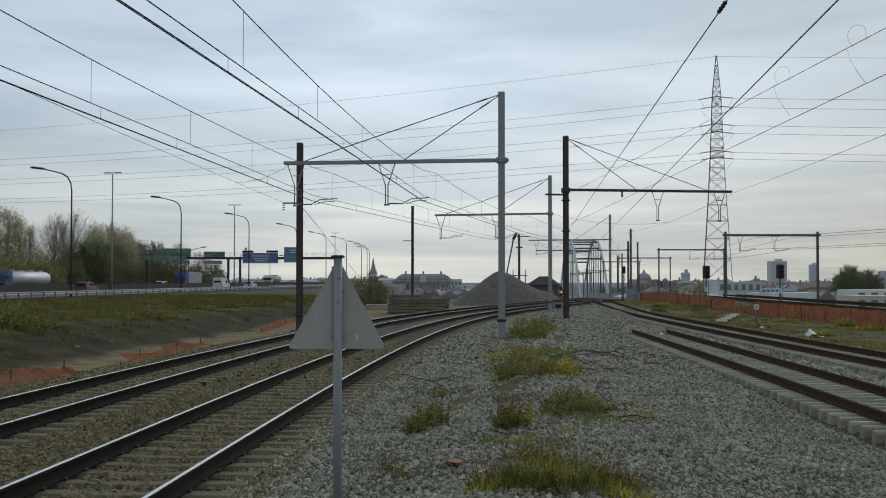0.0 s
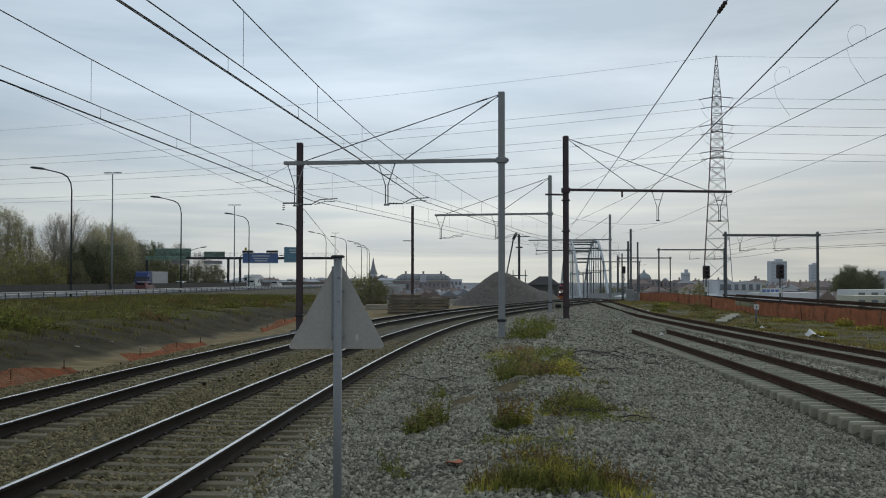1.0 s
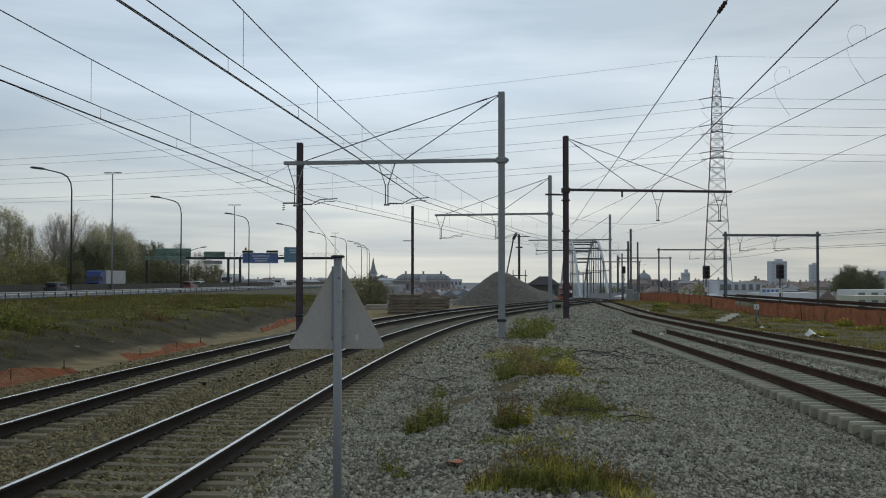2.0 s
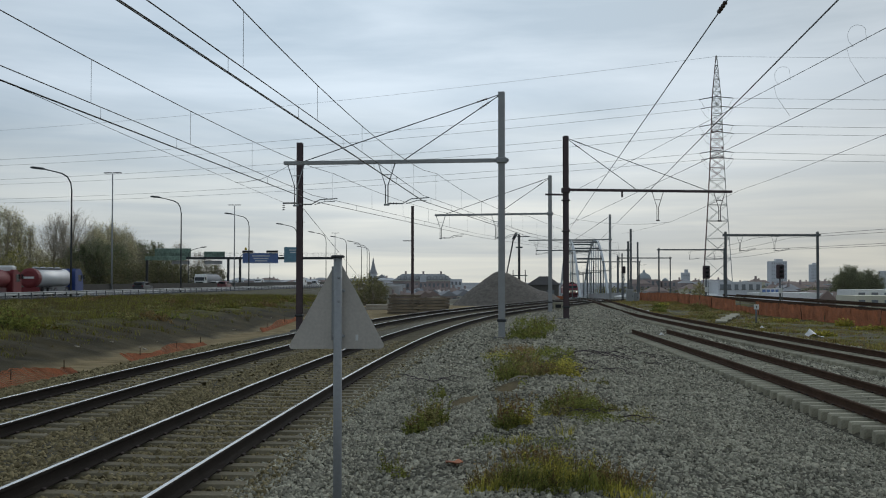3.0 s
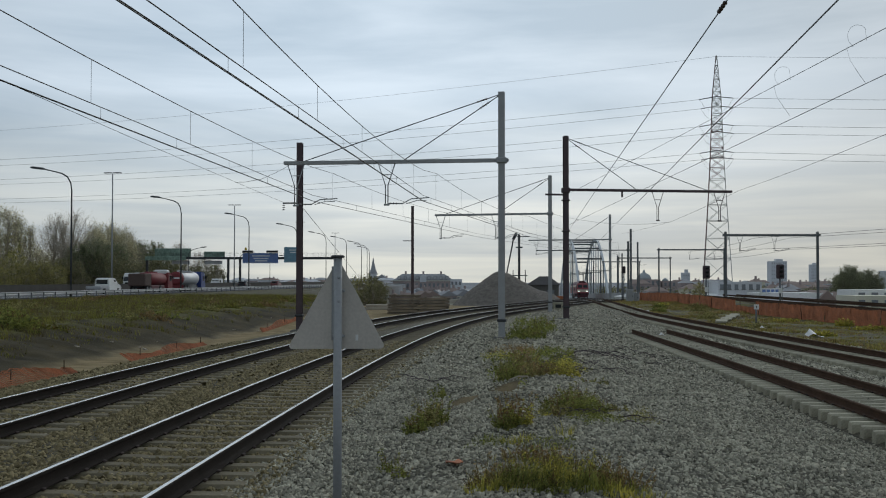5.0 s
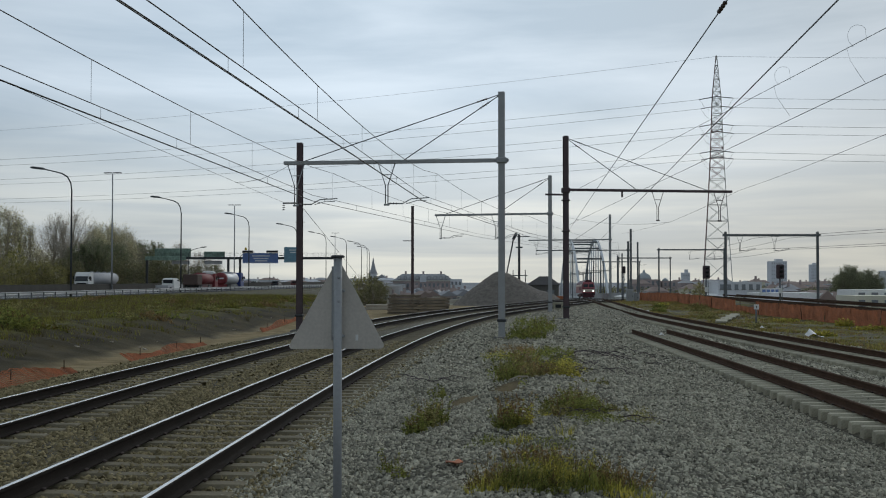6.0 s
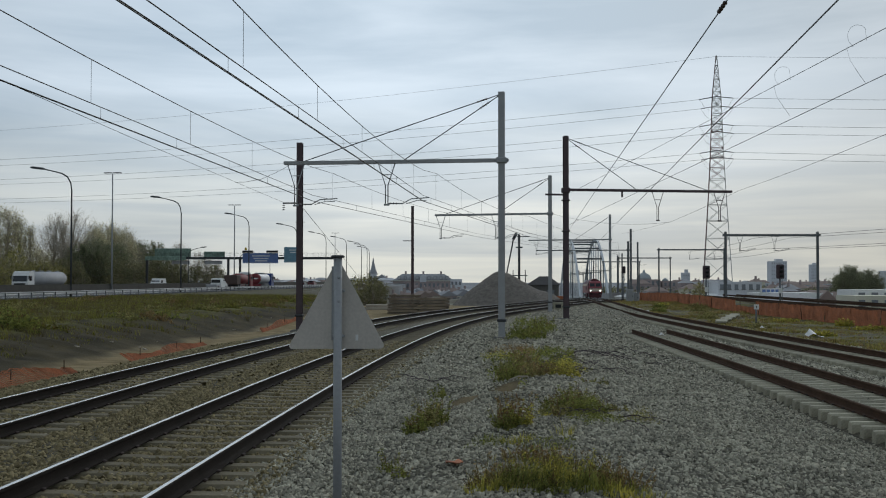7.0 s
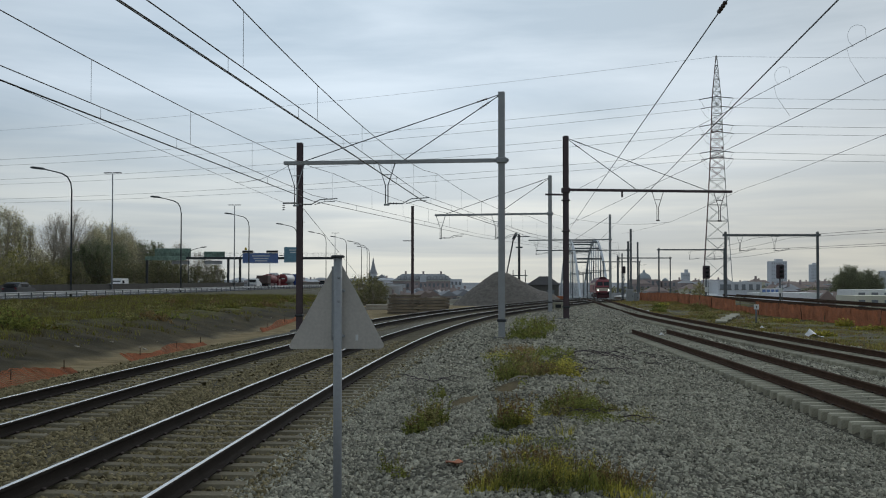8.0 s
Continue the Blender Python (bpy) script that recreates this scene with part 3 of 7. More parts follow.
STONES = [frustum(4, 0.72, -0.9), frustum(3, 0.75, -0.9)]
CHIP = (np.array([(-1, -0.9, -0.9), (0.9, -1, -0.9), (1, 0.9, -0.9), (-0.9, 1, -0.9), (0.1, 0.05, 0.9)]), np.array([(0, 1, 4), (1, 2, 4), (2, 3, 4), (3, 0, 4)]))


def ballast(name, label, bands, material, seed, keep):
    """bands: (y0, y1, spacing, radius, chips); stones lie close together where keep(x, y) allows, half bedded, some on top of others."""
    rng = np.random.default_rng(seed)
    V, T, off = [], [], 0
    for y0, y1, gap, size, chips in bands:
        gx, gy = np.meshgrid(np.arange(-0.43 * y1, 0.43 * y1, gap), np.arange(y0, y1, gap))
        x, y = gx.ravel(), gy.ravel()
        x = x + rng.uniform(-0.42, 0.42, len(x)) * gap
        y = y + rng.uniform(-0.42, 0.42, len(x)) * gap
        ok = (np.abs(x) < 0.43 * y) & keep(x, y)
        x, y = x[ok], y[ok]
        lift = np.where(rng.random(len(x)) < 0.18, rng.uniform(0.4, 1.1, len(x)), rng.uniform(-0.3, 0.35, len(x)))
        z = height(x, y) + size * lift
        pick = rng.integers(0, 2, len(x))
        for kind, (shape, tri) in enumerate([CHIP] if chips else STONES):
            m = slice(None) if chips else pick == kind
            px, py, pz = x[m], y[m], z[m]
            k, nv = len(px), len(shape)
            sc = size * np.clip(rng.lognormal(0, 0.26, (k, 1)), 0.5, 1.7) * np.stack([rng.uniform(0.9, 1.5, k), rng.uniform(0.5, 0.95, k), rng.uniform(0.45, 0.95, k)], 1)
            pts = (shape[None] + rng.uniform(-0.36, 0.36, (k, nv, 3))) * sc[:, None, :]
            # leaned, then turned about the upright
            for a, b, ang in ((1, 2, rng.normal(0, 0.5, k)), (0, 2, rng.normal(0, 0.4, k)), (0, 1, rng.uniform(0, 2 * np.pi, k))):
                c, s_ = np.cos(ang)[:, None], np.sin(ang)[:, None]
                pa, pb = pts[..., a].copy(), pts[..., b].copy()
                pts[..., a], pts[..., b] = c * pa - s_ * pb, s_ * pa + c * pb
            pts += np.stack([px, py, pz], 1)[:, None, :]
            V.append(pts.reshape(-1, 3))
            T.append((tri[None] + (np.arange(k) * nv)[:, None, None]).reshape(-1, 3) + off)
            off += nv * k
    V, T = np.concatenate(V), np.concatenate(T)
    me = bpy.data.meshes.new(name)
    me.vertices.add(len(V))
    me.vertices.foreach_set("co", V.astype(np.float32).ravel())
    me.loops.add(3 * len(T))
    me.loops.foreach_set("vertex_index", T.astype(np.int32).ravel())
    me.polygons.add(len(T))
    me.polygons.foreach_set("loop_start", np.arange(0, 3 * len(T), 3, dtype=np.int32))
    me.update(calc_edges=True)
    me.materials.append(material)
    return tagged(new(name, me), label, "gravel", kind="stuff")


def clear_of_rails(x, line, y, inner=0.09):
    return np.abs(np.abs(x - line.xy(y)) - GAUGE) > inner


ballast("ballast_stones", "loose grey crushed ballast stones between the tracks", [(9.8, 20, 0.047, 0.026, False), (20, 27, 0.054, 0.030, False), (27, 38, 0.068, 0.038, True), (38, 58, 0.095, 0.042, True), (58, 112, 0.22, 0.042, True)],
        M["stone"], 4, lambda x, y: (x - MAIN.xy(y) > 1.1) & (clear_of_rails(x, SIDING, y) | (y > 48.5)) & ((np.abs(x - SIDING.xy(y)) > 1.32) | (y > 48.5) | (np.sin(57.3 * x + 31.7 * y) > 0.6)) & clear_of_rails(x, BRANCH, y, 0.12) & (x < 15.2) & (dirt(x, y) < 0.45))
ballast("ballast_stones", "brown-stained ballast stones in and between the main tracks", [(9.8, 22, 0.055, 0.028, False), (22, 38, 0.075, 0.036, True)],
        M["stone_rusty"], 5, lambda x, y: (x - MAIN.xy(y) < 1.6) & (x - MAIN.xy(y) > -6.2) & clear_of_rails(x, MAIN, y, 0.12))


# ---------------- overhead line masts
def h_section(w, d, t=0.014):
    return [(-w / 2, -d / 2), (w / 2, -d / 2), (w / 2, -d / 2 + t), (t / 2, -d / 2 + t), (t / 2, d / 2 - t), (w / 2, d / 2 - t), (w / 2, d / 2),
            (-w / 2, d / 2), (-w / 2, d / 2 - t), (-t / 2, d / 2 - t), (-t / 2, -d / 2 + t), (-w / 2, -d / 2 + t)]


def insulator(mb, a, b, r=0.05, n=3):
    a, b = Vector(a), Vector(b)
    for i in range(n):
        p = a + (b - a) * ((i + 0.5) / n)
        d = (b - a).normalized() * 0.022
        mb.tube([p - d, p, p + d], r, 8, scale=[0.55, 1.0, 0.55])


def v_hanger(mast, x, zb, drop, m, arms=True):
    """The V frame under a beam that carries a track's registration arm, and the arm."""
    mb = MB()
    zt = zb - drop
    for d in (-1, 1):
        mb.tube([(x + d * 0.33, 0, zb - 0.04), (x + d * 0.05, 0, zb - drop * 0.55), (x + d * 0.05, 0, zt)], 0.022, 6)
    mb.bar((x - 0.19, 0, zb - drop * 0.30), (x + 0.19, 0, zb - drop * 0.30), 0.03)
    mb.box((x, 0, zt), (0.22, 0.06, 0.07), bev=0.015)
    part("hanger", mb, m, mast)
    if not arms:
        return
    arm = MB()
    arm.tube([(x + 0.05, 0, zt + 0.05), (x + 0.62, 0, zt + 0.04)], 0.03, 6)
    arm.tube([(x + 0.62, 0, zt + 0.04), (x + 0.95, 0, zt + 0.22), (x + 1.65, 0, zt + 0.26)], 0.022, 6)
    arm.tube([(x + 0.75, 0, zt + 0.03), (x + 1.2, 0, zt + 0.16), (x + 1.55, 0, zt + 0.14)], 0.016, 6)
    a = part("registration_arm", arm, m, mast)
    ins = MB()
    insulator(ins, (x + 0.12, 0, zt + 0.05), (x + 0.42, 0, zt + 0.04))
    part("insulator", ins, M["insul"], a)


def catenary_mast(label, x, y, turn, top, beam=None, stays=(), hangers=(), size=(0.24, 0.24), m="galv", drop=1.65, arms=True, foot=True, base=None, arm_beam=0.13):
    """beam: (from, to, height) along the local x axis. Things hang from it."""
    z0 = ground(x, y) - 0.1 if base is None else base
    t = thing("catenary_mast", label, "mast", pose(x, y, 0, 0, 0, turn), group="overhead line masts")
    part("post", MB().sweep([(0, 0, z0), (0, 0, top)], h_section(*size), up=(0, 1, 0)), M[m], t)
    if foot:
        part("collar", MB().box((0, 0, z0 + 0.75), (size[0] + 0.10, size[1] + 0.10, 0.10), bev=0.02), M["dark"], t)
        part("foundation", MB().box((0, 0, z0 - 0.05), (0.7, 0.7, 0.35), bev=0.05), M["barrier"], t)
    if beam:
        a, b, zb = beam
        mb = MB()
        for dy in (-0.10, 0.10):
            mb.bar((a, dy, zb), (b, dy, zb), 0.055, arm_beam)
        n = max(2, int(abs(b - a) / 1.4))
        for i in range(n + 1):
            xx = a + (b - a) * i / n
            mb.bar((xx, -0.1, zb), (xx, 0.1, zb), 0.05, 0.05)
        part("beam", mb, M[m], t)
        br = MB()
        br.box((0, 0, zb), (size[0] + 0.16, size[1] + 0.16, 0.22), bev=0.03)
        part("bracket", br, M[m], t)
    for xs, zs, ze in stays:
        st = MB()
        st.tube([(0, 0, zs), (xs, 0, ze)], 0.02, 5)
        sgn = 1 if xs > 0 else -1
        s = part("stay", st, M["dark"], t)
        ins = MB()
        d = Vector((xs, 0, ze - zs)).normalized()
        insulator(ins, Vector((0, 0, zs)) + d * 0.55, Vector((0, 0, zs)) + d * 1.0, 0.055, 4)
        part("insulator", ins, M["insul"], s)
    for xh in hangers:
        v_hanger(t, xh, beam[2], drop, M[m], arms)
    return t


DEG1 = -7.3
# nearest galvanised cantilever over both main tracks
catenary_mast("galvanised steel catenary mast with a long cantilever beam", 2.22, 40.6, DEG1, 9.32, (-8.45, 0.25, 6.72),
              [(-3.75, 9.25, 6.78), (-7.7, 9.25, 6.78)], [-8.0, -4.42])
catenary_mast("galvanised steel catenary mast beyond the gravel crest", 7.35, 73.6, -13, 9.35, (-8.1, 0.2, 6.72),
              [(-3.6, 9.2, 6.78), (-7.4, 9.2, 6.78)], [-7.7, -3.75])
catenary_mast("distant galvanised catenary mast with cantilever", 19.0, 122, -16, 9.6, (-9.4, 0.2, 6.75), [(-4, 9.4, 6.8)], [-8.5, -4.6], foot=False)
catenary_mast("dark catenary mast with a cantilever over the sidings", 6.75, 58.9, 8, 10.1, (-0.2, 9.55, 7.13),
              [(4.0, 10.0, 7.2), (8.1, 10.0, 7.2)], [5.25, 8.85], size=(0.27, 0.27), m="brown", arms=False)
dark_mast = scene.objects["catenary_mast.003"]
part("short_arm", MB().bar((-1.15, 0, 6.86), (0, 0, 6.86), 0.10, 0.10), M["brown"], dark_mast)
for zz in (7.0, 6.55, 4.85):
    part("collar", MB().box((0, 0, zz), (0.40, 0.40, 0.09), bev=0.02), M["brown"], dark_mast)
part("dropper_clamp", MB().box((3.2, 0, 6.93), (0.09, 0.09, 0.36), bev=0.02), M["brown"], dark_mast)
# old brown posts without beams
old = catenary_mast("old dark brown catenary post beside the far main track", -6.28, 47.0, -6, 8.2, size=(0.25, 0.24), m="brown")
part("arm", MB().bar((-0.75, 0, 5.55), (0.1, 0, 5.55), 0.06, 0.06), M["dark"], old)
im = MB()
insulator(im, (-0.72, 0, 5.5), (-0.72, 0, 5.22), 0.07, 3)
part("insulator", im, M["insul"], old)
old2 = catenary_mast("old brown post standing behind stacked timber", -2.84, 100, 0, 9.05, size=(0.26, 0.24), m="brown")
part("arm", MB().bar((-0.9, 0, 5.8), (0.1, 0, 5.8), 0.07, 0.07), M["dark"], old2)


def wire(path, r):
    return MB().tube(path, r, 5)


def overhead(label, plan, spans, contact=5.2, aux=5.42):
    """Compound catenary over a main track; plan: the supports in x, y; spans: (from y, to y, support height, sag)."""
    t = thing("overhead_line", label, "overhead wires", group="overhead lines")
    py, pxs = [p[1] for p in plan], [p[0] for p in plan]

    def at(y, z, d=0.0):
        return (float(np.interp(y, py, pxs)) + d, float(y), z + float(far_drop(y)) * 0.8)

    def mess(y):
        for a, b, top, sag in spans:
            if a <= y <= b:
                f = (y - a) / (b - a)
                return top - sag * 4 * f * (1 - f)
        return spans[-1][2]
    ys = np.unique(np.concatenate([np.linspace(a, b, 15) for a, b, _, _ in spans]))
    part("messenger_wire", wire([at(y, mess(y)) for y in ys], 0.0098), M["wire"], t)
    part("auxiliary_wire", wire([at(y, aux) for y in ys], 0.0095), M["wire"], t)
    for d in (-0.015, 0.015):
        part("contact_wire", wire([at(y, contact, d) for y in np.arange(spans[0][0], spans[-1][1], 3.0)], 0.0086), M["wire"], t)
    for a, b, top, sag in spans:
        n = max(3, round((b - a) / 5.9))
        for i in range(n):
            y = a + (b - a) * (i + 0.42) / n
            if y > 2:
                part("dropper", wire([at(y, mess(y)), at(y, aux)], 0.004), M["midsteel"], t)
        n = max(3, round((b - a) / 4.3))
        for i in range(n):
            y = a + (b - a) * (i + 0.33) / n
            if 2 < y < 60:
                part("dropper", wire([at(y, aux), at(y, contact)], 0.004), M["midsteel"], t)
    return t


def supports(side, first):
    """Chords between supports: a given straight run to the nearest beam, then along the curve."""
    return first + [MAIN.at(s, side + d)[:2] for s, d in ((75.5, 0.15), (125, -0.15), (175, 0.15), (230, -0.1))]


overhead("dark compound catenary wires over the near main track", supports(0.0, [(-5.47, -10), (-0.76, 41)]),
         [(-10, 14, 6.39, 0.3), (14, 41, 6.39, 0.31), (41, 75, 6.62, 0.45), (75, 124, 6.62, 0.45), (124, 172, 6.62, 0.4), (172, 226, 6.62, 0.4)])
overhead("dark compound catenary wires over the far main track", supports(-SPACING, [(-8.42, -10), (-4.98, 41)]),
         [(-10, 5, 6.49, 0.2), (5, 41, 6.49, 0.28), (41, 75, 6.62, 0.45), (75, 124, 6.62, 0.45), (124, 172, 6.62, 0.4), (172, 226, 6.62, 0.4)])


def single_wire(label, pts, r=0.011, sag=0.0):
    P = []
    for a, b in zip(pts[:-1], pts[1:]):
        for i in range(10):
            f = i / 10
            P.append(tuple(a[k] + (b[k] - a[k]) * f - (sag * 4 * f * (1 - f) if k == 2 else 0) for k in range(3)))
    P.append(pts[-1])
    return solid("feeder_wire", wire(P, r), M["wire"], label, "wire", "loose wires")


single_wire("thick black feeder wire resting on the dark cantilever", [(4.2, -6.5, 7.13), (6.98, 18.9, 7.13), (11.38, 58.9, 7.13), (16.9, 108, 7.3), (27.2, 200, 7.4), (38.5, 300, 7.0)], 0.0155)
fw = single_wire("black feeder wire with an insulator", [(2.85, -6.5, 7.1), (8.4, 58.9, 7.1), (13.4, 118, 6.9), (18.6, 180, 6.9)], 0.0135)
fi = MB()
insulator(fi, (5.06, 19.6, 7.1), (4.99, 18.8, 7.1), 0.045, 4)
part("insulator", fi, M["insul"], fw)
single_wire("thin wire anchored at the dark mast", [(9.15, -6, 6.9), (8.2, 20, 6.86), (6.8, 58.8, 6.85)], 0.007)
single_wire("thin wire anchored low at the dark mast", [(9.15, -6, 6.5), (8.2, 20, 6.0), (6.8, 58.8, 5.15)], 0.0075)
single_wire("thin wire over the branch track", [(10.3, -6, 6.1), (12.55, 30.4, 6.31), (15.2, 55, 6.77), (15.2, 72, 6.05), (20.3, 122, 7.4)], 0.0075, 0.05)
single_wire("slack wire from the second galvanised mast", [(7.5, 73.5, 6.7), (15.2, 72, 6.05)], 0.008, 0.38)
single_wire("thin return wire along the old brown post", [(-7.3, -8, 5.4), (-7.08, 24, 5.42), (-7.0, 47, 5.58)], 0.006)
single_wire("thin slack wire falling from the old brown post", [(-6.2, 47.1, 5.4), (-6.55, 106, 0.3)], 0.012)
single_wire("looped jumper from the cantilever end", [(-5.95, 41.6, 6.66), (-6.1, 41.3, 6.5), (-6.33, 40.3, 6.2), (-6.62, 39.0, 5.85), (-6.95, 37.6, 5.62), (-7.05, 36.4, 5.5)], 0.008)
# slack jumpers that hang between two of the wires
for yy, x0 in ((24.8, 8.02), (20.7, 8.17)):
    P = [(x0 + 0.05, yy, 6.83)]
    for i in range(15):
        a = math.pi * (0.25 + 1.1 * i / 14)
        P.append((x0 - 0.12 + 0.20 * math.cos(a), yy, 6.92 + 0.22 * math.sin(a)))
    P += [(x0 - 0.34, yy, 6.7), (x0 - 0.28, yy, 6.45), (x0 - 0.12, yy, 6.2), (x0 + 0.02, yy, 6.0)]
    solid("jumper_wire", wire(P, 0.0035), M["wirefar"], "slack looped jumper between two wires", "wire", "loose wires")


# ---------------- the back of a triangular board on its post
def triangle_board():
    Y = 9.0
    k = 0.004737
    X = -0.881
    t = thing("triangular_sign", "bare metal back of a triangular railway sign on a post", "sign", pose(X, Y, 0))
    zg = ground(X, Y)
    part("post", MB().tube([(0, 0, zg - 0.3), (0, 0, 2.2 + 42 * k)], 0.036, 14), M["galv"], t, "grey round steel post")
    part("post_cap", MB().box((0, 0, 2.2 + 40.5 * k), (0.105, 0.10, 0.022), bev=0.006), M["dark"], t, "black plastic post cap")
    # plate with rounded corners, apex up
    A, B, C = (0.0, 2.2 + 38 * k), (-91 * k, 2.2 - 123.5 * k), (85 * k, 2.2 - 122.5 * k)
    poly = []
    for p, q, r, rad in ((A, B, C, 0.02), (B, C, A, 0.045), (C, A, B, 0.045)):
        p, q, r = Vector(p), Vector(q), Vector(r)
        d1, d2 = (r - p).normalized(), (q - p).normalized()
        for i in range(6):
            f = i / 5
            poly.append(tuple(p + d1 * rad * (1 - f) ** 1.6 + d2 * rad * f ** 1.6))
    mb = MB().prism(poly, 0.048, 0.052)
    part("plate", mb, M["alu"], t, "dull grey aluminium plate")
    rib = MB()
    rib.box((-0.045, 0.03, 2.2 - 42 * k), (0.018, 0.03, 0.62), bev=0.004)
    part("stiffener", rib, M["galv"], t)
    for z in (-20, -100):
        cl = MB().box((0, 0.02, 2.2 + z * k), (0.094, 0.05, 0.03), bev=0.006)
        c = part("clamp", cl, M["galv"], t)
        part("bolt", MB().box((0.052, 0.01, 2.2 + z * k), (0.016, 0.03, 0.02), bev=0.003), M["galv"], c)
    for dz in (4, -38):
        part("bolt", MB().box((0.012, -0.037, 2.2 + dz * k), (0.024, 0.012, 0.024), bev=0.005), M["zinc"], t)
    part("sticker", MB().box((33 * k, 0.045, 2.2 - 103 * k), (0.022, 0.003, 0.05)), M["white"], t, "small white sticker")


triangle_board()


# ---------------- motorway on the left
def strip(mb, o0, o1, z, thick, y0, y1, step=12.0):
    """A slab along the motorway between two offsets from its near edge."""
    ys = np.arange(y0, y1 + 0.1, step)
    for a, b in zip(ys[:-1], ys[1:]):
        e0, e1 = float(edge(a)), float(edge(b))
        vs = [(e0 - o0, a, z), (e0 - o1, a, z), (e1 - o1, b, z), (e1 - o0, b, z)]
        vs += [(x, y, z - thick) for x, y, _ in vs]
        mb.add(vs, [(0, 1, 2, 3)[::-1], (4, 5, 6, 7), (0, 4, 5, 1)[::-1], (2, 6, 7, 3)[::-1], (3, 7, 4, 0)[::-1], (1, 5, 6, 2)[::-1]])
    return mb


road = solid("road", strip(MB(), 0.6, 33.5, ROAD_Z, 0.3, -80, 720), M["asphalt"], "grey asphalt motorway with two carriageways", "road", kind="structure")
for o in (3.0, 14.4, 17.6, 29.6):
    part("edge_line", strip(MB(), o, o + 0.2, ROAD_Z + 0.005, 0.004, 0, 400), M["white"], road)
for o in (6.7, 10.5, 21.6, 25.4):
    for y in np.arange(84, 300, 10.0):
        part("lane_dash", strip(MB(), o, o + 0.15, ROAD_Z + 0.005, 0.004, y, y + 4.0, 4.0), M["white"], road)


def guard_rail():
    t = thing("guard_rail", "galvanised steel guard rail along the motorway verge", "guard rail", kind="structure")
    W = [(0.0, -0.155), (0.045, -0.11), (0.0, -0.03), (0.0, 0.03), (0.045, 0.11), (0.0, 0.155), (-0.006, 0.155), (0.036, 0.11), (-0.008, 0.03), (-0.008, -0.03), (0.036, -0.11), (-0.006, -0.155)]
    for y in np.arange(60, 420, 12.0):
        part("rail", MB().sweep([(float(edge(y + d)) + 0.35, y + d, ROAD_Z + 0.45) for d in (0, 4, 8, 12)], W), M["zinc"], t)
    pm = MB().box((0, 0, 0.2), (0.10, 0.06, 0.85)).mesh("post", M["midsteel"])
    for y in np.arange(80, 330, 2.66):
        part("post", pm, None, t, at=pose(float(edge(y)) + 0.43, float(y), ROAD_Z - 0.1))


guard_rail()
jersey = MB()
JP = [(-0.32, 0), (-0.32, 0.08), (-0.20, 0.33), (-0.11, 1.15), (0.11, 1.15), (0.20, 0.33), (0.32, 0.08), (0.32, 0)]
jersey.sweep([(float(edge(y)) - 16.0, float(y), ROAD_Z - 0.02) for y in np.arange(-40, 700, 20.0)], JP[::-1])
solid("median_barrier", jersey, M["median"], "stained concrete median barrier of the motorway", "barrier", kind="structure")


def street_lamp():
    t = thing("street_lamp", "tall dark motorway lamp with a curved arm", "street lamp", group="motorway lamps")
    pole = MB().tube([(0, 0, -0.3), (0, 0, 5), (0, 0, 11.3), (-0.12, 0, 12.1), (-0.5, 0, 12.75), (-1.1, 0, 13.1), (-2.3, 0, 13.4), (-3.3, 0, 13.6)], 0.115, 8,
                     scale=[1.1, 0.9, 0.7, 0.68, 0.66, 0.62, 0.5, 0.45])
    part("pole", pole, M["dark"], t)
    head = MB().sweep([(-2.95, 0, 13.56), (-3.3, 0, 13.62), (-4.2, 0, 13.72), (-4.5, 0, 13.75)], [(-0.22, -0.10), (0.22, -0.10), (0.24, 0.05), (0.12, 0.14), (-0.12, 0.14), (-0.24, 0.05)],
                      scale=[0.5, 1.0, 1.0, 0.7])
    part("lantern", head, M["dark"], t)
    part("base_door", MB().box((0.0, -0.12, 0.9), (0.12, 0.03, 0.5), bev=0.01), M["dark"], t)
    return t




lamp0 = street_lamp()
lamp0.matrix_basis = pose(-39.5, 114, ROAD_Z, 0, 0, -4)
for x, y in ((-37.6, 154), (-34.9, 193), (-31.2, 229), (-29.2, 268), (-26.7, 297), (-25.2, 332), (-25.3, 358), (-26.4, 385)):
    copy_thing(lamp0, pose(x, y, ROAD_Z, 0, 0, -4))
# lamps of the far carriageway, arms turned the other way
for y in (262, 310, 352):
    copy_thing(lamp0, pose(float(edge(y)) - 33, y, ROAD_Z - 4.0, 0, 0, 176))


def twin_lamp():
    t = thing("twin_street_lamp", "tall grey median lamp with two flat lanterns", "street lamp", group="median lamps")
    part("pole", MB().tube([(0, 0, -0.2), (0, 0, 9), (0, 0, 18.3)], 0.16, 8, scale=[1, 0.8, 0.55]), M["galv"], t)
    for s in (-1, 1):
        part("lantern", MB().box((s * 0.75, 0, 18.42), (1.3, 0.45, 0.14), bev=0.04), M["dark"], t)
    return t


tl = twin_lamp()
tl.matrix_basis = pose(float(edge(167)) - 15.7, 167, ROAD_Z, 0, 0, -4)
for y in (239, 311, 383):
    copy_thing(tl, pose(float(edge(y)) - 15.7, y, ROAD_Z, 0, 0, -4))


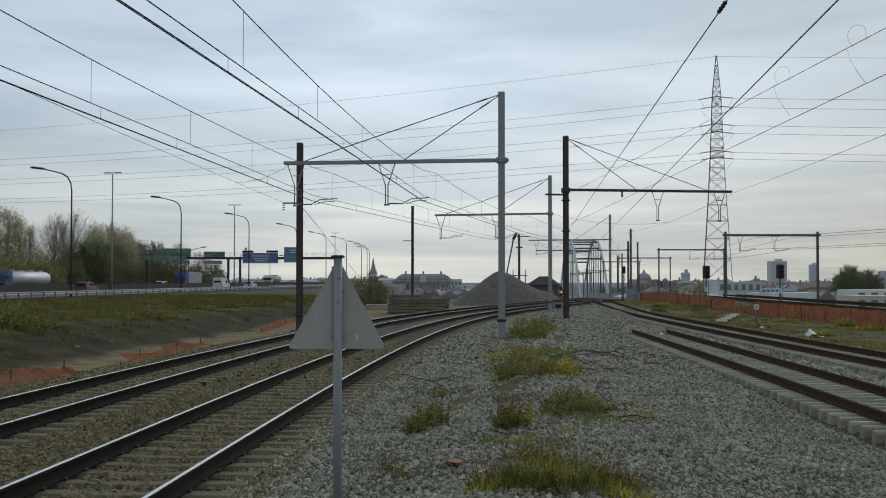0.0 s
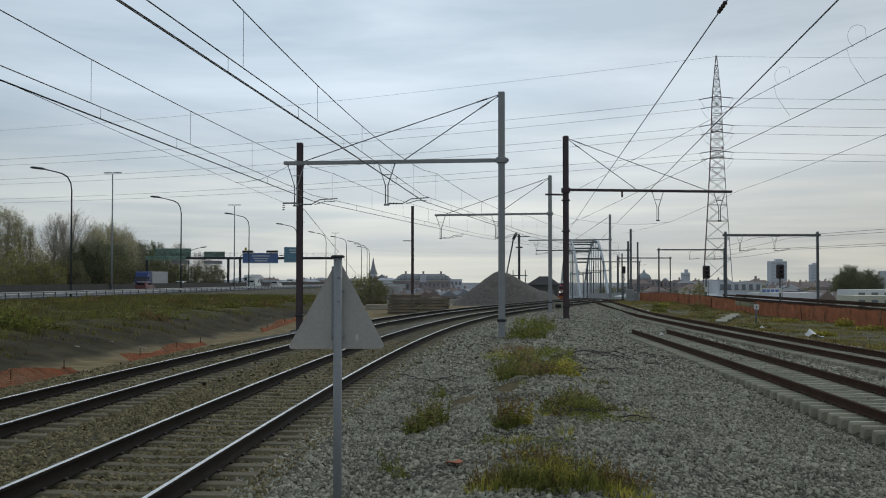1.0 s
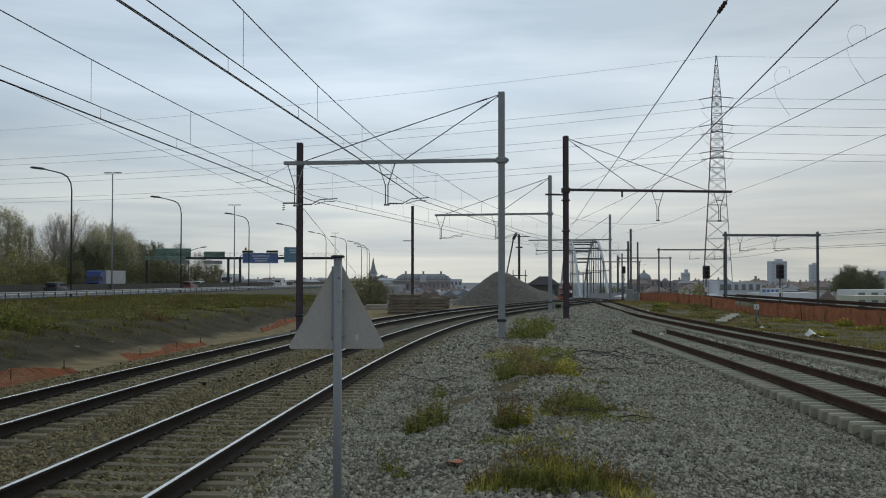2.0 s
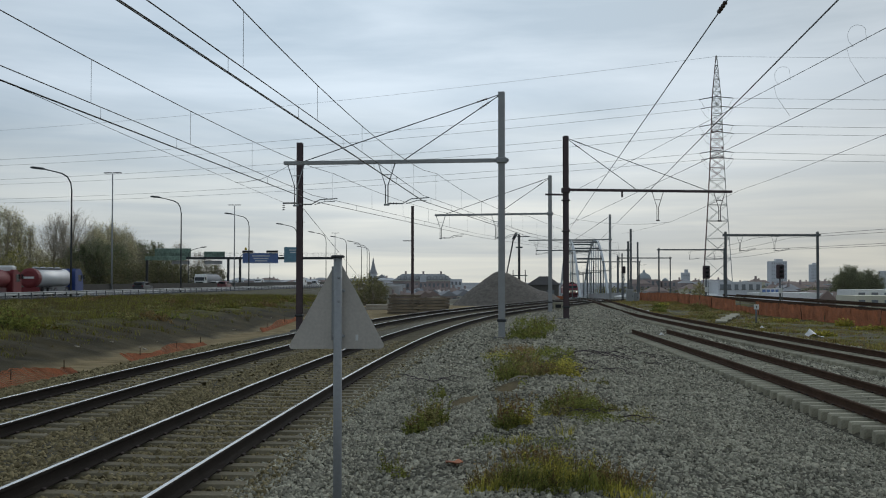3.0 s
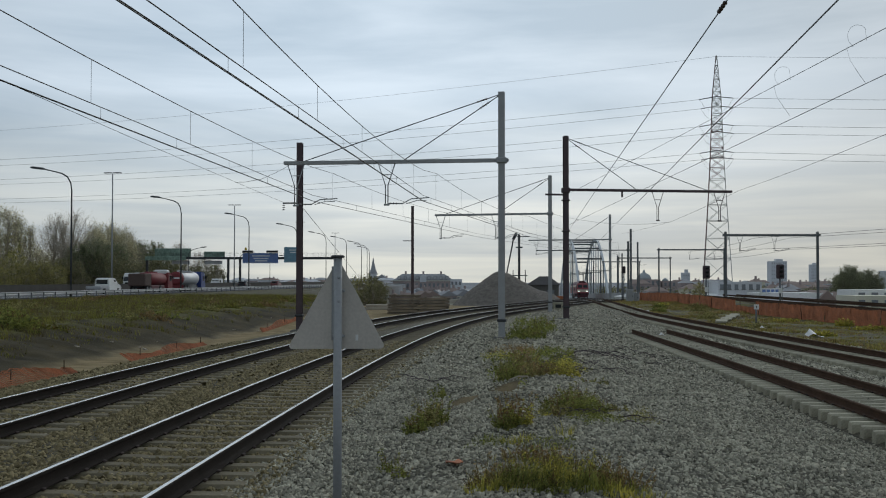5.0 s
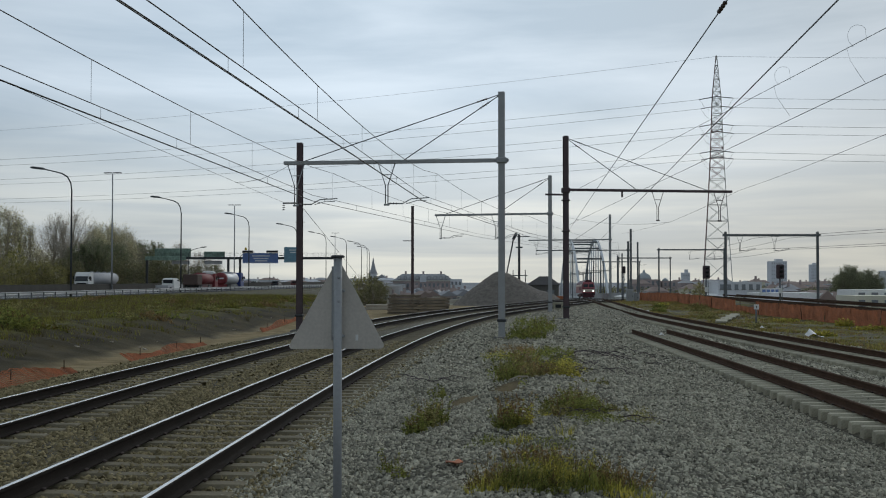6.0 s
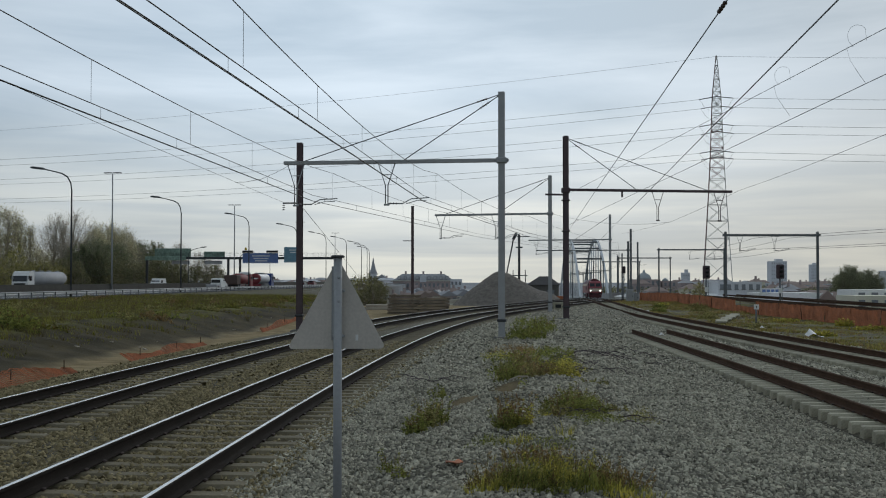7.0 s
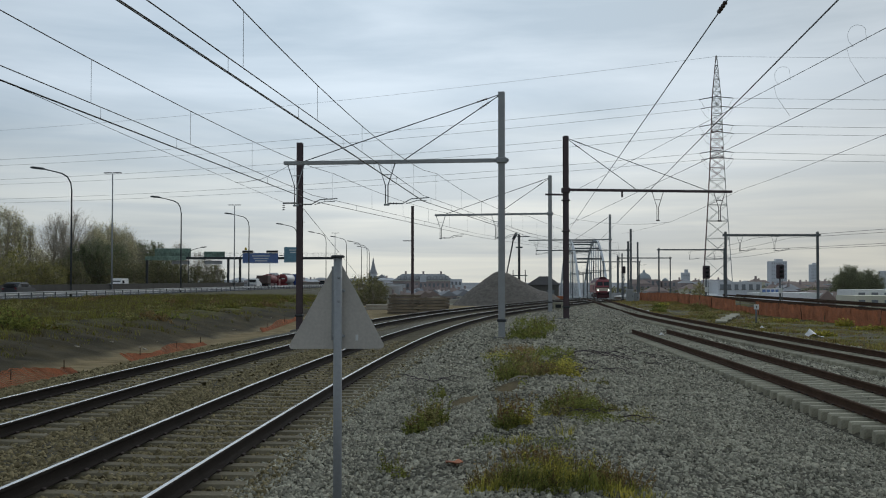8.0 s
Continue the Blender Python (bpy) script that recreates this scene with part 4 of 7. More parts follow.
def gantry():
    Y = 272.0
    t = thing("sign_gantry", "dark steel motorway gantry carrying blue and green direction signs", "sign gantry", pose(0, Y, 0))
    for x in (-75, -54.4, -51.4, -26.6):
        part("leg", MB().box((x, 0, 4.0), (0.55, 0.5, 7.6), bev=0.05), M["dark"], t)
    part("beam", MB().bar((-75.4, 0, 7.6), (-26.4, 0, 7.6), 0.6, 0.62), M["dark"], t)
    rail = MB()
    for x in np.arange(-75, -26, 1.5):
        rail.bar((x, 0.2, 7.9), (x, 0.2, 8.9), 0.05)
    rail.bar((-75, 0.2, 8.9), (-26.6, 0.2, 8.9), 0.06)
    rail.bar((-75, 0.2, 8.4), (-26.6, 0.2, 8.4), 0.04)
    part("walkway_railing", rail, M["midsteel"], t)
    for x0, x1, z0, z1 in ((-50.7, -41.7, 6.3, 8.9), (-40.2, -35.4, 6.5, 10.4)):
        s = part("direction_sign", MB().box(((x0 + x1) / 2, -0.5, (z0 + z1) / 2), (x1 - x0, 0.12, z1 - z0), bev=0.03), M["blue"] if x1 < -41 else M["teal"], t, "blue direction sign" if x1 < -41 else "teal direction sign")
        n = 3 if x1 - x0 > 6 else 2
        for i in range(n):
            w = (x1 - x0) * (0.5 - 0.08 * i)
            part("lettering_bar", MB().box((x0 + (x1 - x0) * 0.52, -0.57, z1 - 0.75 - 0.62 * i), (w, 0.02, 0.26)), M["white"], s)
        part("border", MB().box(((x0 + x1) / 2, -0.57, z0 + 0.12), (x1 - x0 - 0.3, 0.02, 0.08)), M["white"], s)
    for x0, x1 in ((-50.7, -48.0), (-44.6, -41.7)):
        part("lamp_box", MB().box(((x0 + x1) / 2, -0.75, 9.25), (x1 - x0, 0.5, 0.55), bev=0.05), M["black"], t)
    part("end_panel", MB().box((-70.2, -0.36, 7.55), (10.4, 0.08, 1.0), bev=0.03), M["green"], t, "green panel on the gantry beam")
    part("warning_lamp", MB().revolve([(0.28, 0), (0.3, 0.5), (0.1, 0.75)], (-49.9, -0.5, 9.6), 8), M["yellow"], t)
    for x0, x1, z0, z1 in ((-73.2, -64.0, 7.85, 10.1), (-60.7, -55.4, 7.85, 9.3)):
        s = part("sign_back", MB().box(((x0 + x1) / 2, 0.5, (z0 + z1) / 2), (x1 - x0, 0.1, z1 - z0), bev=0.03), M["green"], t, "green back of a direction sign")
        for i in range(6):
            part("rib", MB().box((x0 + (x1 - x0) * (i + 0.5) / 6, 0.42, (z0 + z1) / 2), (0.1, 0.06, z1 - z0 - 0.1)), M["green"], s)
    for x0, x1 in ((-68.8, -64.2), (-60.5, -56.0)):
        part("lower_panel", MB().box(((x0 + x1) / 2, 0.4, 6.55), (x1 - x0, 0.1, 0.9)), M["canvas"], t)


gantry()


# ---------------- vehicles; local y is forwards, the origin lies on the road under the rear bumper
def wheel_parts(t, spots, r=0.5, w=0.3):
    prof = [(r * math.cos(2 * math.pi * i / 14), r * math.sin(2 * math.pi * i / 14)) for i in range(14)]
    me = MB().sweep([(-w / 2, 0, 0), (-w / 2 + 0.04, 0, 0), (w / 2 - 0.04, 0, 0), (w / 2, 0, 0)], prof, scale=[0.88, 1, 1, 0.88]).mesh("tyre", M["black"])
    rim = MB().sweep([(-w / 2 - 0.01, 0, 0), (w / 2 + 0.01, 0, 0)], [(a * 0.55, b * 0.55) for a, b in prof]).mesh("rim", M["midsteel"])
    for x, y in spots:
        wo = part("wheel", me, None, t, at=pose(x, y, r))
        part("rim", rim, None, wo)


def cab(t, y0, paint, h=3.05, l=2.2, w=2.45):
    prof = [(y0, 0.55), (y0 + l, 0.45), (y0 + l + 0.05, 1.3), (y0 + l - 0.12, 2.3), (y0 + l - 0.5, h - 0.25), (y0 + l - 0.9, h), (y0 + 0.1, h), (y0, h - 0.3)]
    mb = MB()
    vs = [(-w / 2, y, z) for y, z in prof] + [(w / 2, y, z) for y, z in prof]
    k = len(prof)
    fs = [tuple(range(k - 1, -1, -1)), tuple(range(k, 2 * k))] + [(i, (i + 1) % k, k + (i + 1) % k, k + i) for i in range(k)]
    c = part("cab", mb.add(vs, fs), paint, t)
    part("windscreen", MB().add([(-w / 2 + 0.1, y0 + l + 0.025, 1.5), (w / 2 - 0.1, y0 + l + 0.025, 1.5), (w / 2 - 0.12, y0 + l - 0.09, 2.35), (-w / 2 + 0.12, y0 + l - 0.09, 2.35)], [(0, 1, 2, 3)]), M["glass"], c)
    for s in (-1, 1):
        part("side_window", MB().box((s * (w / 2 + 0.006), y0 + l * 0.6, 1.95), (0.012, 0.9, 0.75)), M["glass"], c)
    part("grille", MB().box((0, y0 + l + 0.05, 0.95), (w * 0.7, 0.05, 0.6), bev=0.02), M["black"], c)
    for s in (-1, 1):
        part("mirror", MB().box((s * (w / 2 + 0.16), y0 + l - 0.1, 2.1), (0.22, 0.12, 0.5), bev=0.03), M["black"], c)
        part("headlight", MB().box((s * 0.95, y0 + l + 0.04, 0.75), (0.35, 0.05, 0.2)), M["white"], c)
    return c


def chassis(t, l):
    part("chassis", MB().box((0, l / 2, 0.75), (1.0, l - 0.4, 0.3), bev=0.03), M["black"], t)


def round_tank(y0, y1, r, zc, ry=1.0):
    prof = [(r * 1.06 * math.cos(2 * math.pi * i / 20), r * ry * math.sin(2 * math.pi * i / 20)) for i in range(20)]
    return MB().sweep([(0, y0 - 0.22, zc), (0, y0 - 0.12, zc), (0, y0, zc), (0, y1, zc), (0, y1 + 0.12, zc), (0, y1 + 0.22, zc)], prof, scale=[0.55, 0.88, 1, 1, 0.88, 0.55], smooth=True)


def tanker(label, tank_mat, cab_mat, length, end_mat=None, hump=True):
    t = thing("tank_truck", label, "truck", group="motorway traffic")
    chassis(t, length)
    tank = part("tank", round_tank(0.3, length - 3.1, 1.05, 1.95), tank_mat, t)
    if end_mat:
        prof = [(1.13 * math.cos(2 * math.pi * i / 20), 1.07 * math.sin(2 * math.pi * i / 20)) for i in range(20)]
        e = MB().sweep([(0, -0.2, 1.95), (0, 0.0, 1.95), (0, 0.7, 1.95)], prof, scale=[0.7, 0.99, 1.0])
        part("tank_end", e, end_mat, tank, "red painted rear end of the tank")
        part("lettering_bar", MB().box((0, -0.23, 2.0), (1.3, 0.02, 0.22)), M["white"], tank)
    if hump:
        for y in np.linspace(1.5, length - 4.5, 4):
            part("manhole", MB().revolve([(0.32, 0), (0.32, 0.16), (0.2, 0.2)], (0, float(y), 2.98), 10), tank_mat, tank)
        part("catwalk", MB().box((0.35, length / 2 - 1.5, 3.03), (0.5, length - 5, 0.05)), M["midsteel"], tank)
    for s in (-1, 1):
        part("side_guard", MB().box((s * 1.15, length * 0.42, 0.75), (0.06, length * 0.3, 0.5), bev=0.02), M["midsteel"], t)
    part("rear_bumper", MB().box((0, 0.1, 0.68), (2.3, 0.12, 0.25 if not end_mat else 0.6), bev=0.02), M["truck_red"] if end_mat else M["black"], t)
    cab(t, length - 2.35, cab_mat)
    wheel_parts(t, [(s * 1.05, y) for s in (-1, 1) for y in (1.3, 2.6, 3.9, length - 4.6, length - 1.2)])
    return t


def box_truck(label, box_mat, cab_mat, length):
    t = thing("box_truck", label, "truck", group="motorway traffic")
    chassis(t, length)
    part("trailer", MB().box((0, (length - 3) / 2, 2.2), (2.5, length - 3, 2.4), bev=0.05), box_mat, t)
    cab(t, length - 2.35, cab_mat, 3.4)
    wheel_parts(t, [(s * 1.05, y) for s in (-1, 1) for y in (1.5, 2.8, 4.1, length - 4.6, length - 1.2)])
    return t


def red_tank_lorry():
    t = thing("tank_truck", "red tank lorry with a white roof deflector and brown rear load", "truck", group="motorway traffic")
    L = 11.6
    chassis(t, L)
    part("rear_load", MB().box((0, 1.3, 1.75), (2.4, 2.7, 1.75), bev=0.12), M["trailer_brown"], t)
    tank = part("tank", round_tank(3.0, 9.3, 1.08, 1.85, 0.86), M["truck_red"], t)
    part("skirt", MB().box((0, 5.8, 0.72), (2.2, 5.6, 0.5), bev=0.05), M["paint_dark"], t, "dark maroon side skirt")
    for y in (4.2, 5.9, 7.6):
        part("manhole", MB().revolve([(0.3, 0), (0.3, 0.15), (0.2, 0.2)], (0, y, 2.72), 10), M["truck_red"], tank)
    cab(t, L - 1.9, M["truck_red"], 2.8, 1.8)
    part("air_deflector", MB().box((0, L - 1.25, 2.85), (2.1, 1.2, 0.75), bev=0.2), M["white"], t)
    wheel_parts(t, [(s * 1.05, y) for s in (-1, 1) for y in (1.1, 2.3, 6.6, L - 1.2)])
    return t


def car(label, paint, l=4.3, h=1.45, van=False, name="car"):
    t = thing(name, label, "van" if van else "car", group="motorway traffic")
    w = 1.75 if not van else 1.95
    if van:
        low = [(0, 0.35), (l, 0.35), (l + 0.02, 0.95), (l - 0.9, 1.15), (l - 1.55, h - 0.05), (l - 1.9, h), (0.12, h), (0, h - 0.2)]
    else:
        low = [(0, 0.35), (l, 0.3), (l + 0.03, 0.62), (l - 0.15, 0.80), (l - 1.15, 0.92), (l - 1.85, h - 0.06), (l - 2.2, h), (0.9, h - 0.03), (0.25, 0.95), (0, 0.88)]
    k = len(low)
    vs = [(-w / 2, y, z) if z < 1.0 else (-w / 2 + 0.16 * min(1, z - 0.9), y, z) for y, z in low] + [(w / 2, y, z) if z < 1.0 else (w / 2 - 0.16 * min(1, z - 0.9), y, z) for y, z in low]
    fs = [tuple(range(k - 1, -1, -1)), tuple(range(k, 2 * k))] + [(i, (i + 1) % k, k + (i + 1) % k, k + i) for i in range(k)]
    b = part("body", MB().add(vs, fs), paint, t)
    zc, zh = (1.38, 0.5) if van else (1.12, 0.36)
    for s in (-1, 1):
        part("side_window", MB().box((s * (w / 2 - 0.03), l - 2.2 if van else l * 0.43, zc), (0.05, 0.9 if van else 1.9, zh), bev=0.01), M["glass"], b)
        part("tail_light", MB().box((s * (w / 2 - 0.15), -0.01, 0.8), (0.2, 0.04, 0.22)), M["truck_red"], b)
        part("headlight", MB().box((s * (w / 2 - 0.25), l - 0.02, 0.66), (0.3, 0.08, 0.14)), M["white"], b)
    part("rear_window", MB().box((0, 0.1 if not van else -0.01, zc + 0.02 if van else 1.15), (w * 0.7, 0.06 if van else 0.5, 0.35), bev=0.01), M["glass"], b)
    part("windscreen", MB().box((0, l - 1.52 if not van else l - 1.3, zc + 0.02), (w * 0.8, 0.4, zh * 0.8), bev=0.02), M["glass"], b)
    wheel_parts(t, [(s * (w / 2 - 0.1), y) for s in (-1, 1) for y in (0.8, l - 0.85)], 0.31, 0.2)
    return t


def pickup():
    t = thing("pickup_truck", "white pickup truck with a low open bed", "pickup", group="motorway traffic")
    bed = MB().box((0, 1.35, 0.62), (1.9, 2.6, 0.14), bev=0.03)
    part("bed", bed, M["canvas"], t)
    for s in (-1, 1):
        part("side_board", MB().box((s * 0.93, 1.35, 0.82), (0.05, 2.6, 0.3), bev=0.02), M["canvas"], t)
    part("tailboard", MB().box((0, 0.06, 0.82), (1.8, 0.05, 0.3), bev=0.02), M["canvas"], t)
    lo = [(2.75, 0.4), (6.45, 0.4), (6.58, 0.55), (6.6, 0.85), (6.5, 1.0), (6.25, 1.1), (5.75, 1.22), (5.45, 1.5), (5.15, 1.78), (4.9, 1.92), (4.55, 1.99), (3.4, 2.0), (3.0, 1.94), (2.8, 1.75)]
    k = len(lo)
    vs = [(s * (1.0 - 0.22 * max(0.0, z - 1.1)), y, z) for s in (-1, 1) for y, z in lo]
    b = part("cab", MB().add(vs, [tuple(range(k - 1, -1, -1)), tuple(range(k, 2 * k))] + [(i, (i + 1) % k, k + (i + 1) % k, k + i) for i in range(k)]), M["white"], t)
    for s in (-1, 1):
        part("side_window", MB().box((s * 0.895, 4.75, 1.55), (0.03, 0.7, 0.42), bev=0.01), M["glass"], b)
    part("rear_window", MB().box((0, 2.765, 1.5), (1.5, 0.03, 0.55), bev=0.01), M["glass"], b)
    wheel_parts(t, [(s * 0.95, y) for s in (-1, 1) for y in (1.1, 5.6)], 0.36, 0.22)
    return t


TRAFFIC = []


def drive(ob, lane, y0, speed):
    """lane: offset from the near edge; y0: place of the rear at 0 s; oncoming traffic has a negative speed."""
    TRAFFIC.append((ob, lane, y0, speed))


drive(tanker("silver tank truck with a blue cab and red rear end", M["silver"], M["truck_blue"], 11.5, M["truck_red"]), 4.8, 41.0, 24.6)
drive(red_tank_lorry(), 4.8, 26.8, 24.07)
drive(pickup(), 4.8, 5.2, 25.4)
drive(car("maroon hatchback on the motorway", M["car_pink"]), 11.6, 145, 23.0)
drive(car("white delivery van on the motorway", M["white"], 5.2, 2.15, True, "van"), 8.4, 199.5, 25.0)
drive(car("dark grey hatchback on the motorway", M["car_dark"]), 11.6, 73, 31.3)
drive(car("dark estate car on the motorway", M["car_dark"], 4.6, 1.5), 8.4, -98, 27.0)
drive(car("white car far ahead", M["white"]), 8.4, 222, 24.0)
drive(tanker("silver tank truck with a blue cab on the far carriageway", M["silver"], M["truck_blue"], 15.5), 26.6, 168, -23.0)
drive(box_truck("blue truck with a pale box trailer", M["canvas"], M["truck_blue"], 12.5), 26.6, 247.4, -24.0)
drive(tanker("white tank truck on the far carriageway", M["canvas"], M["white"], 14.5), 26.6, 331.5, -22.5)
drive(car("small white van on the far carriageway", M["white"], 4.9, 2.0, True, "van"), 23.0, 356, -20.5)
drive(car("white car beyond the median barrier", M["white"]), 19.8, 201, 12.0)


# ---------------- bowstring bridge fitted to the camera's view, right of the main tracks
def bridge():
    near, far = Vector((48.2, 342, 0)), Vector((50.1, 417, 0))
    d = (far - near).normalized()
    nrm = Vector((d.y, -d.x, 0))
    t = thing("arch_bridge", "pale grey steel bowstring railway bridge with two arches", "bridge", kind="structure")
    z0, z1, rise = -3.7, -4.4, 20.2
    n = 22

    def arch_pt(side, f):
        p = near + (far - near) * f + nrm * side
        return (p.x, p.y, z0 + (z1 - z0) * f + rise * 4 * f * (1 - f))
    for side in (-4.5, 4.5):
        a = part("arch", MB().sweep([arch_pt(side, i / n) for i in range(n + 1)], [(-0.32, -0.42), (0.32, -0.42), (0.32, 0.42), (-0.32, 0.42)]), M["arch"], t)
        for i in range(2, n - 1, 2):
            p = arch_pt(side, i / n)
            part("hanger", MB().tube([(p[0], p[1], z0 + (z1 - z0) * i / n), p], 0.19, 6), M["arch"], a)
        deck = near + nrm * side, far + nrm * side
        part("edge_girder", MB().bar((deck[0].x, deck[0].y, z0 - 0.1), (deck[1].x, deck[1].y, z1 - 0.1), 0.5, 1.2), M["arch"], t)
    for f in (0.2, 0.29, 0.38, 0.5, 0.62, 0.71, 0.8):
        a, b = arch_pt(-4.5, f), arch_pt(4.5, f)
        part("cross_brace", MB().bar(a, b, 0.5, 0.55), M["midsteel"], t)
    part("deck", MB().sweep([tuple(near + Vector((0.1, 0, z0 - 0.4))), tuple(far + Vector((0.1, 0, z1 - 0.4)))], [(-4.0, -0.3), (4.0, -0.3), (4.0, 0.1), (-4.0, 0.1)]), M["barrier"], t)
    # railings and small masts on the bridge
    for side in (-3.8, 3.8):
        rl = MB()
        for zz in (0.5, 1.0):
            a, b = near + nrm * side - d * 25, far + nrm * side
            rl.bar((a.x, a.y, z0 + 0.3 + zz), (b.x, b.y, z1 + 0.2 + zz), 0.06)
        part("railing", rl, M["galv"], t)


bridge()

# ---------------- masts and portals further off
for x, y, top in ((23.8, 136, 8.6), (31.2, 172, 8.2), (34.2, 205, 7.2), (28.9, 240, 8.4), (30.1, 250, 7.6), (29.6, 262, 7.9), (39.0, 240, 7.6), (40.6, 276, 8.4), (44.6, 318, 7.6), (39.6, 352, 7.0), (46.5, 345, 7.6), (30.6, 306, 5.4), (40.6, 290, 5.8), (41.0, 262, 6.2)):
    catenary_mast("distant grey catenary post near the bridge", x, y, -8, top, size=(0.26, 0.26), m="midsteel", foot=False)
catenary_mast("distant post carrying a beam across the main tracks", 25.2, 146, -10, 7.4, (-12.5, 0.2, 6.2), (), (), size=(0.3, 0.3), m="midsteel", foot=False)


def portal(label, xa, xb, y, zb, za, hang=(), base=-1.5, m="midsteel", th=0.22):
    t = thing("catenary_portal", label, "portal", pose(0, y, 0), group="overhead line portals")
    for x in (xa, xb):
        part("post", MB().sweep([(x, 0, base), (x, 0, za)], h_section(th, th), up=(0, 1, 0)), M[m], t)
    part("beam", MB().bar((xa - 0.3, 0, zb), (xb + 0.3, 0, zb), 0.25, 0.24), M[m], t)
    for x in hang:
        v_hanger(t, x, zb, 1.65, M[m])
    return t


portal("dark steel portal over the raised track", 29.5, 39.1, 112, 6.82, 7.2, (31.0, 34.6), base=-0.6)
portal("more distant steel portal over the raised track", 37.0, 48.2, 184, 7.3, 7.6, (42.3, 46.5), base=-3.0)
portal("far steel portal beside the bridge", 39.2, 50.8, 240, 7.0, 7.3, (44.0,), base=-4.2)
portal("thin steel portal beyond the bridge approach", 40.0, 49.0, 268, 6.6, 6.8, (), base=-4.6)
for py in (330.0, 356.0, 384.0, 410.0):
    mx, dz = 48.2 + (py - 342) * 0.0253, float(far_drop(py))
    portal("grey steel portal on the bridge", mx - 3.6, mx + 3.6, py, dz + 8.4, dz + 9.0, (), base=dz - 0.3, th=0.34)
for i, (a, b, z) in enumerate((((46.0, 40, 6.9), (32.6, 112, 6.55), 0), ((43.0, 40, 5.6), (32.6, 112, 5.35), 0), ((50.0, 40, 6.9), (36.2, 112, 6.55), 0), ((47.0, 40, 5.6), (36.2, 112, 5.35), 0))):
    single_wire("thin overhead wire of the raised track", [a, b, (b[0] + 9.8, 184, b[2] + 0.5)], 0.016, 0.3)


# ---------------- raised track on the right with its orange net fence
def raised_track():
    t = thing("railway_track", "raised track whose dark rail edge shows above the orange net", "railway track", group="railway tracks")
    for o in (0.0, 1.507, 5.0, 6.5):
        path = [(23.75 + o + 0.047 * (y - 57), float(y), 0.36) for y in np.arange(26, 124, 4.0)]
        r = part("rail", MB().sweep(path, [(a * 1.3, b) for a, b in RAIL]), M["rust"], t)
        part("running_surface", MB().sweep(path, [(a * 1.3, b) for a, b in HEAD]), M["rust"], r)
    me = sleeper_mesh(M["sleeper_dirty"])
    for y in np.arange(30, 110, 0.75):
        part("sleeper", me, None, t, at=pose(24.5 + 0.047 * (float(y) - 57), float(y), 0.26, 0, 0, -2.7))
    return t


raised_track()


def fence_x(y):
    return 22.4 - 0.012 * (y - 54) + 0.12 * math.sin(y * 0.21)


def net_fence():
    t = thing("net_fence", "long orange plastic net fence along the raised track", "fence")
    rng = random.Random(5)
    y = 34.0
    while y < 118:
        y2 = min(y + 4.2, 118)
        rows, cols = 5, 22
        vs = []
        for i in range(cols):
            f = i / (cols - 1)
            yy = y + (y2 - y) * f
            g = ground(fence_x(yy), yy)
            droop = 0.05 * math.sin(math.pi * f) + 0.05 * rng.random() + (0.4 if 76 < yy < 81 else 0)
            for j in range(rows):
                h = (1.0 - droop) * j / (rows - 1)
                vs.append((fence_x(yy) + rng.uniform(-0.05, 0.05) + 0.06 * (i % 2), yy, g - 0.03 + h))
        k = len(vs)
        vs += [(x + 0.012, a, b) for x, a, b in vs]
        fs = []
        for i in range(cols - 1):
            for j in range(rows - 1):
                q = (i * rows + j, (i + 1) * rows + j, (i + 1) * rows + j + 1, i * rows + j + 1)
                fs += [q, tuple(k + e for e in q[::-1])]
        part("netting", MB().add(vs, fs, True), M["orange"], t)
        g = ground(fence_x(y), y)
        part("post", MB().tube([(fence_x(y) + 0.04, y, g - 0.2), (fence_x(y) + 0.04, y, g + 1.0)], 0.02, 6), M["rust"], t)
        y = y2 - 0.05 if y2 < 118 else 118


net_fence()


def signal(x, y, zc, label):
    t = thing("railway_signal", label, "signal", pose(x, y, 0, 0, 0, 8), group="railway signals")
    g = ground(x, y)
    part("post", MB().tube([(0, 0, g - 0.2), (0, 0, zc - 0.5)], 0.075, 8), M["midsteel"], t)
    part("signal_head", MB().box((0, -0.05, zc), (0.64, 0.25, 1.15), bev=0.06), M["brown"], t, "dark brown signal head")
    part("rear_box", MB().box((0, 0.12, zc), (0.4, 0.2, 0.9), bev=0.04), M["black"], t)
    for dz in (-0.35, 0.0, 0.35):
        part("hood", MB().tube([(0.0, -0.18, zc + dz), (0, -0.42, zc + dz + 0.02)], 0.12, 8), M["black"], t)
    part("number_board", MB().box((0, -0.08, zc - 1.55), (0.32, 0.03, 0.42)), M["white"], t)
    part("ladder", MB().bar((0.25, 0.15, g), (0.25, 0.15, zc - 0.5), 0.04), M["midsteel"], t)


signal(23.4, 95.5, 2.85, "black railway signal on a grey post")
signal(27.3, 87, 2.85, "black signal head beside the raised track")


signal(28.9, 172, 3.75, "black signal head on a post near the bridge")


def parapet():
    t = thing("parapet_fence", "row of pale grey panels along the bridge approach", "fence")
    for i in range(34):
        y = 176.0 + 3.6 * i
        x, g = float(MAIN.xy(y)) + 5.2, float(far_drop(y))
        part("panel", MB().box((x, y, g + 0.62), (0.08, 3.4, 1.5), bev=0.02), M["canvas"], t)
        part("post", MB().bar((x, y + 1.8, g - 0.4), (x, y + 1.8, g + 1.5), 0.14, 0.14), M["galv"], t)


parapet()


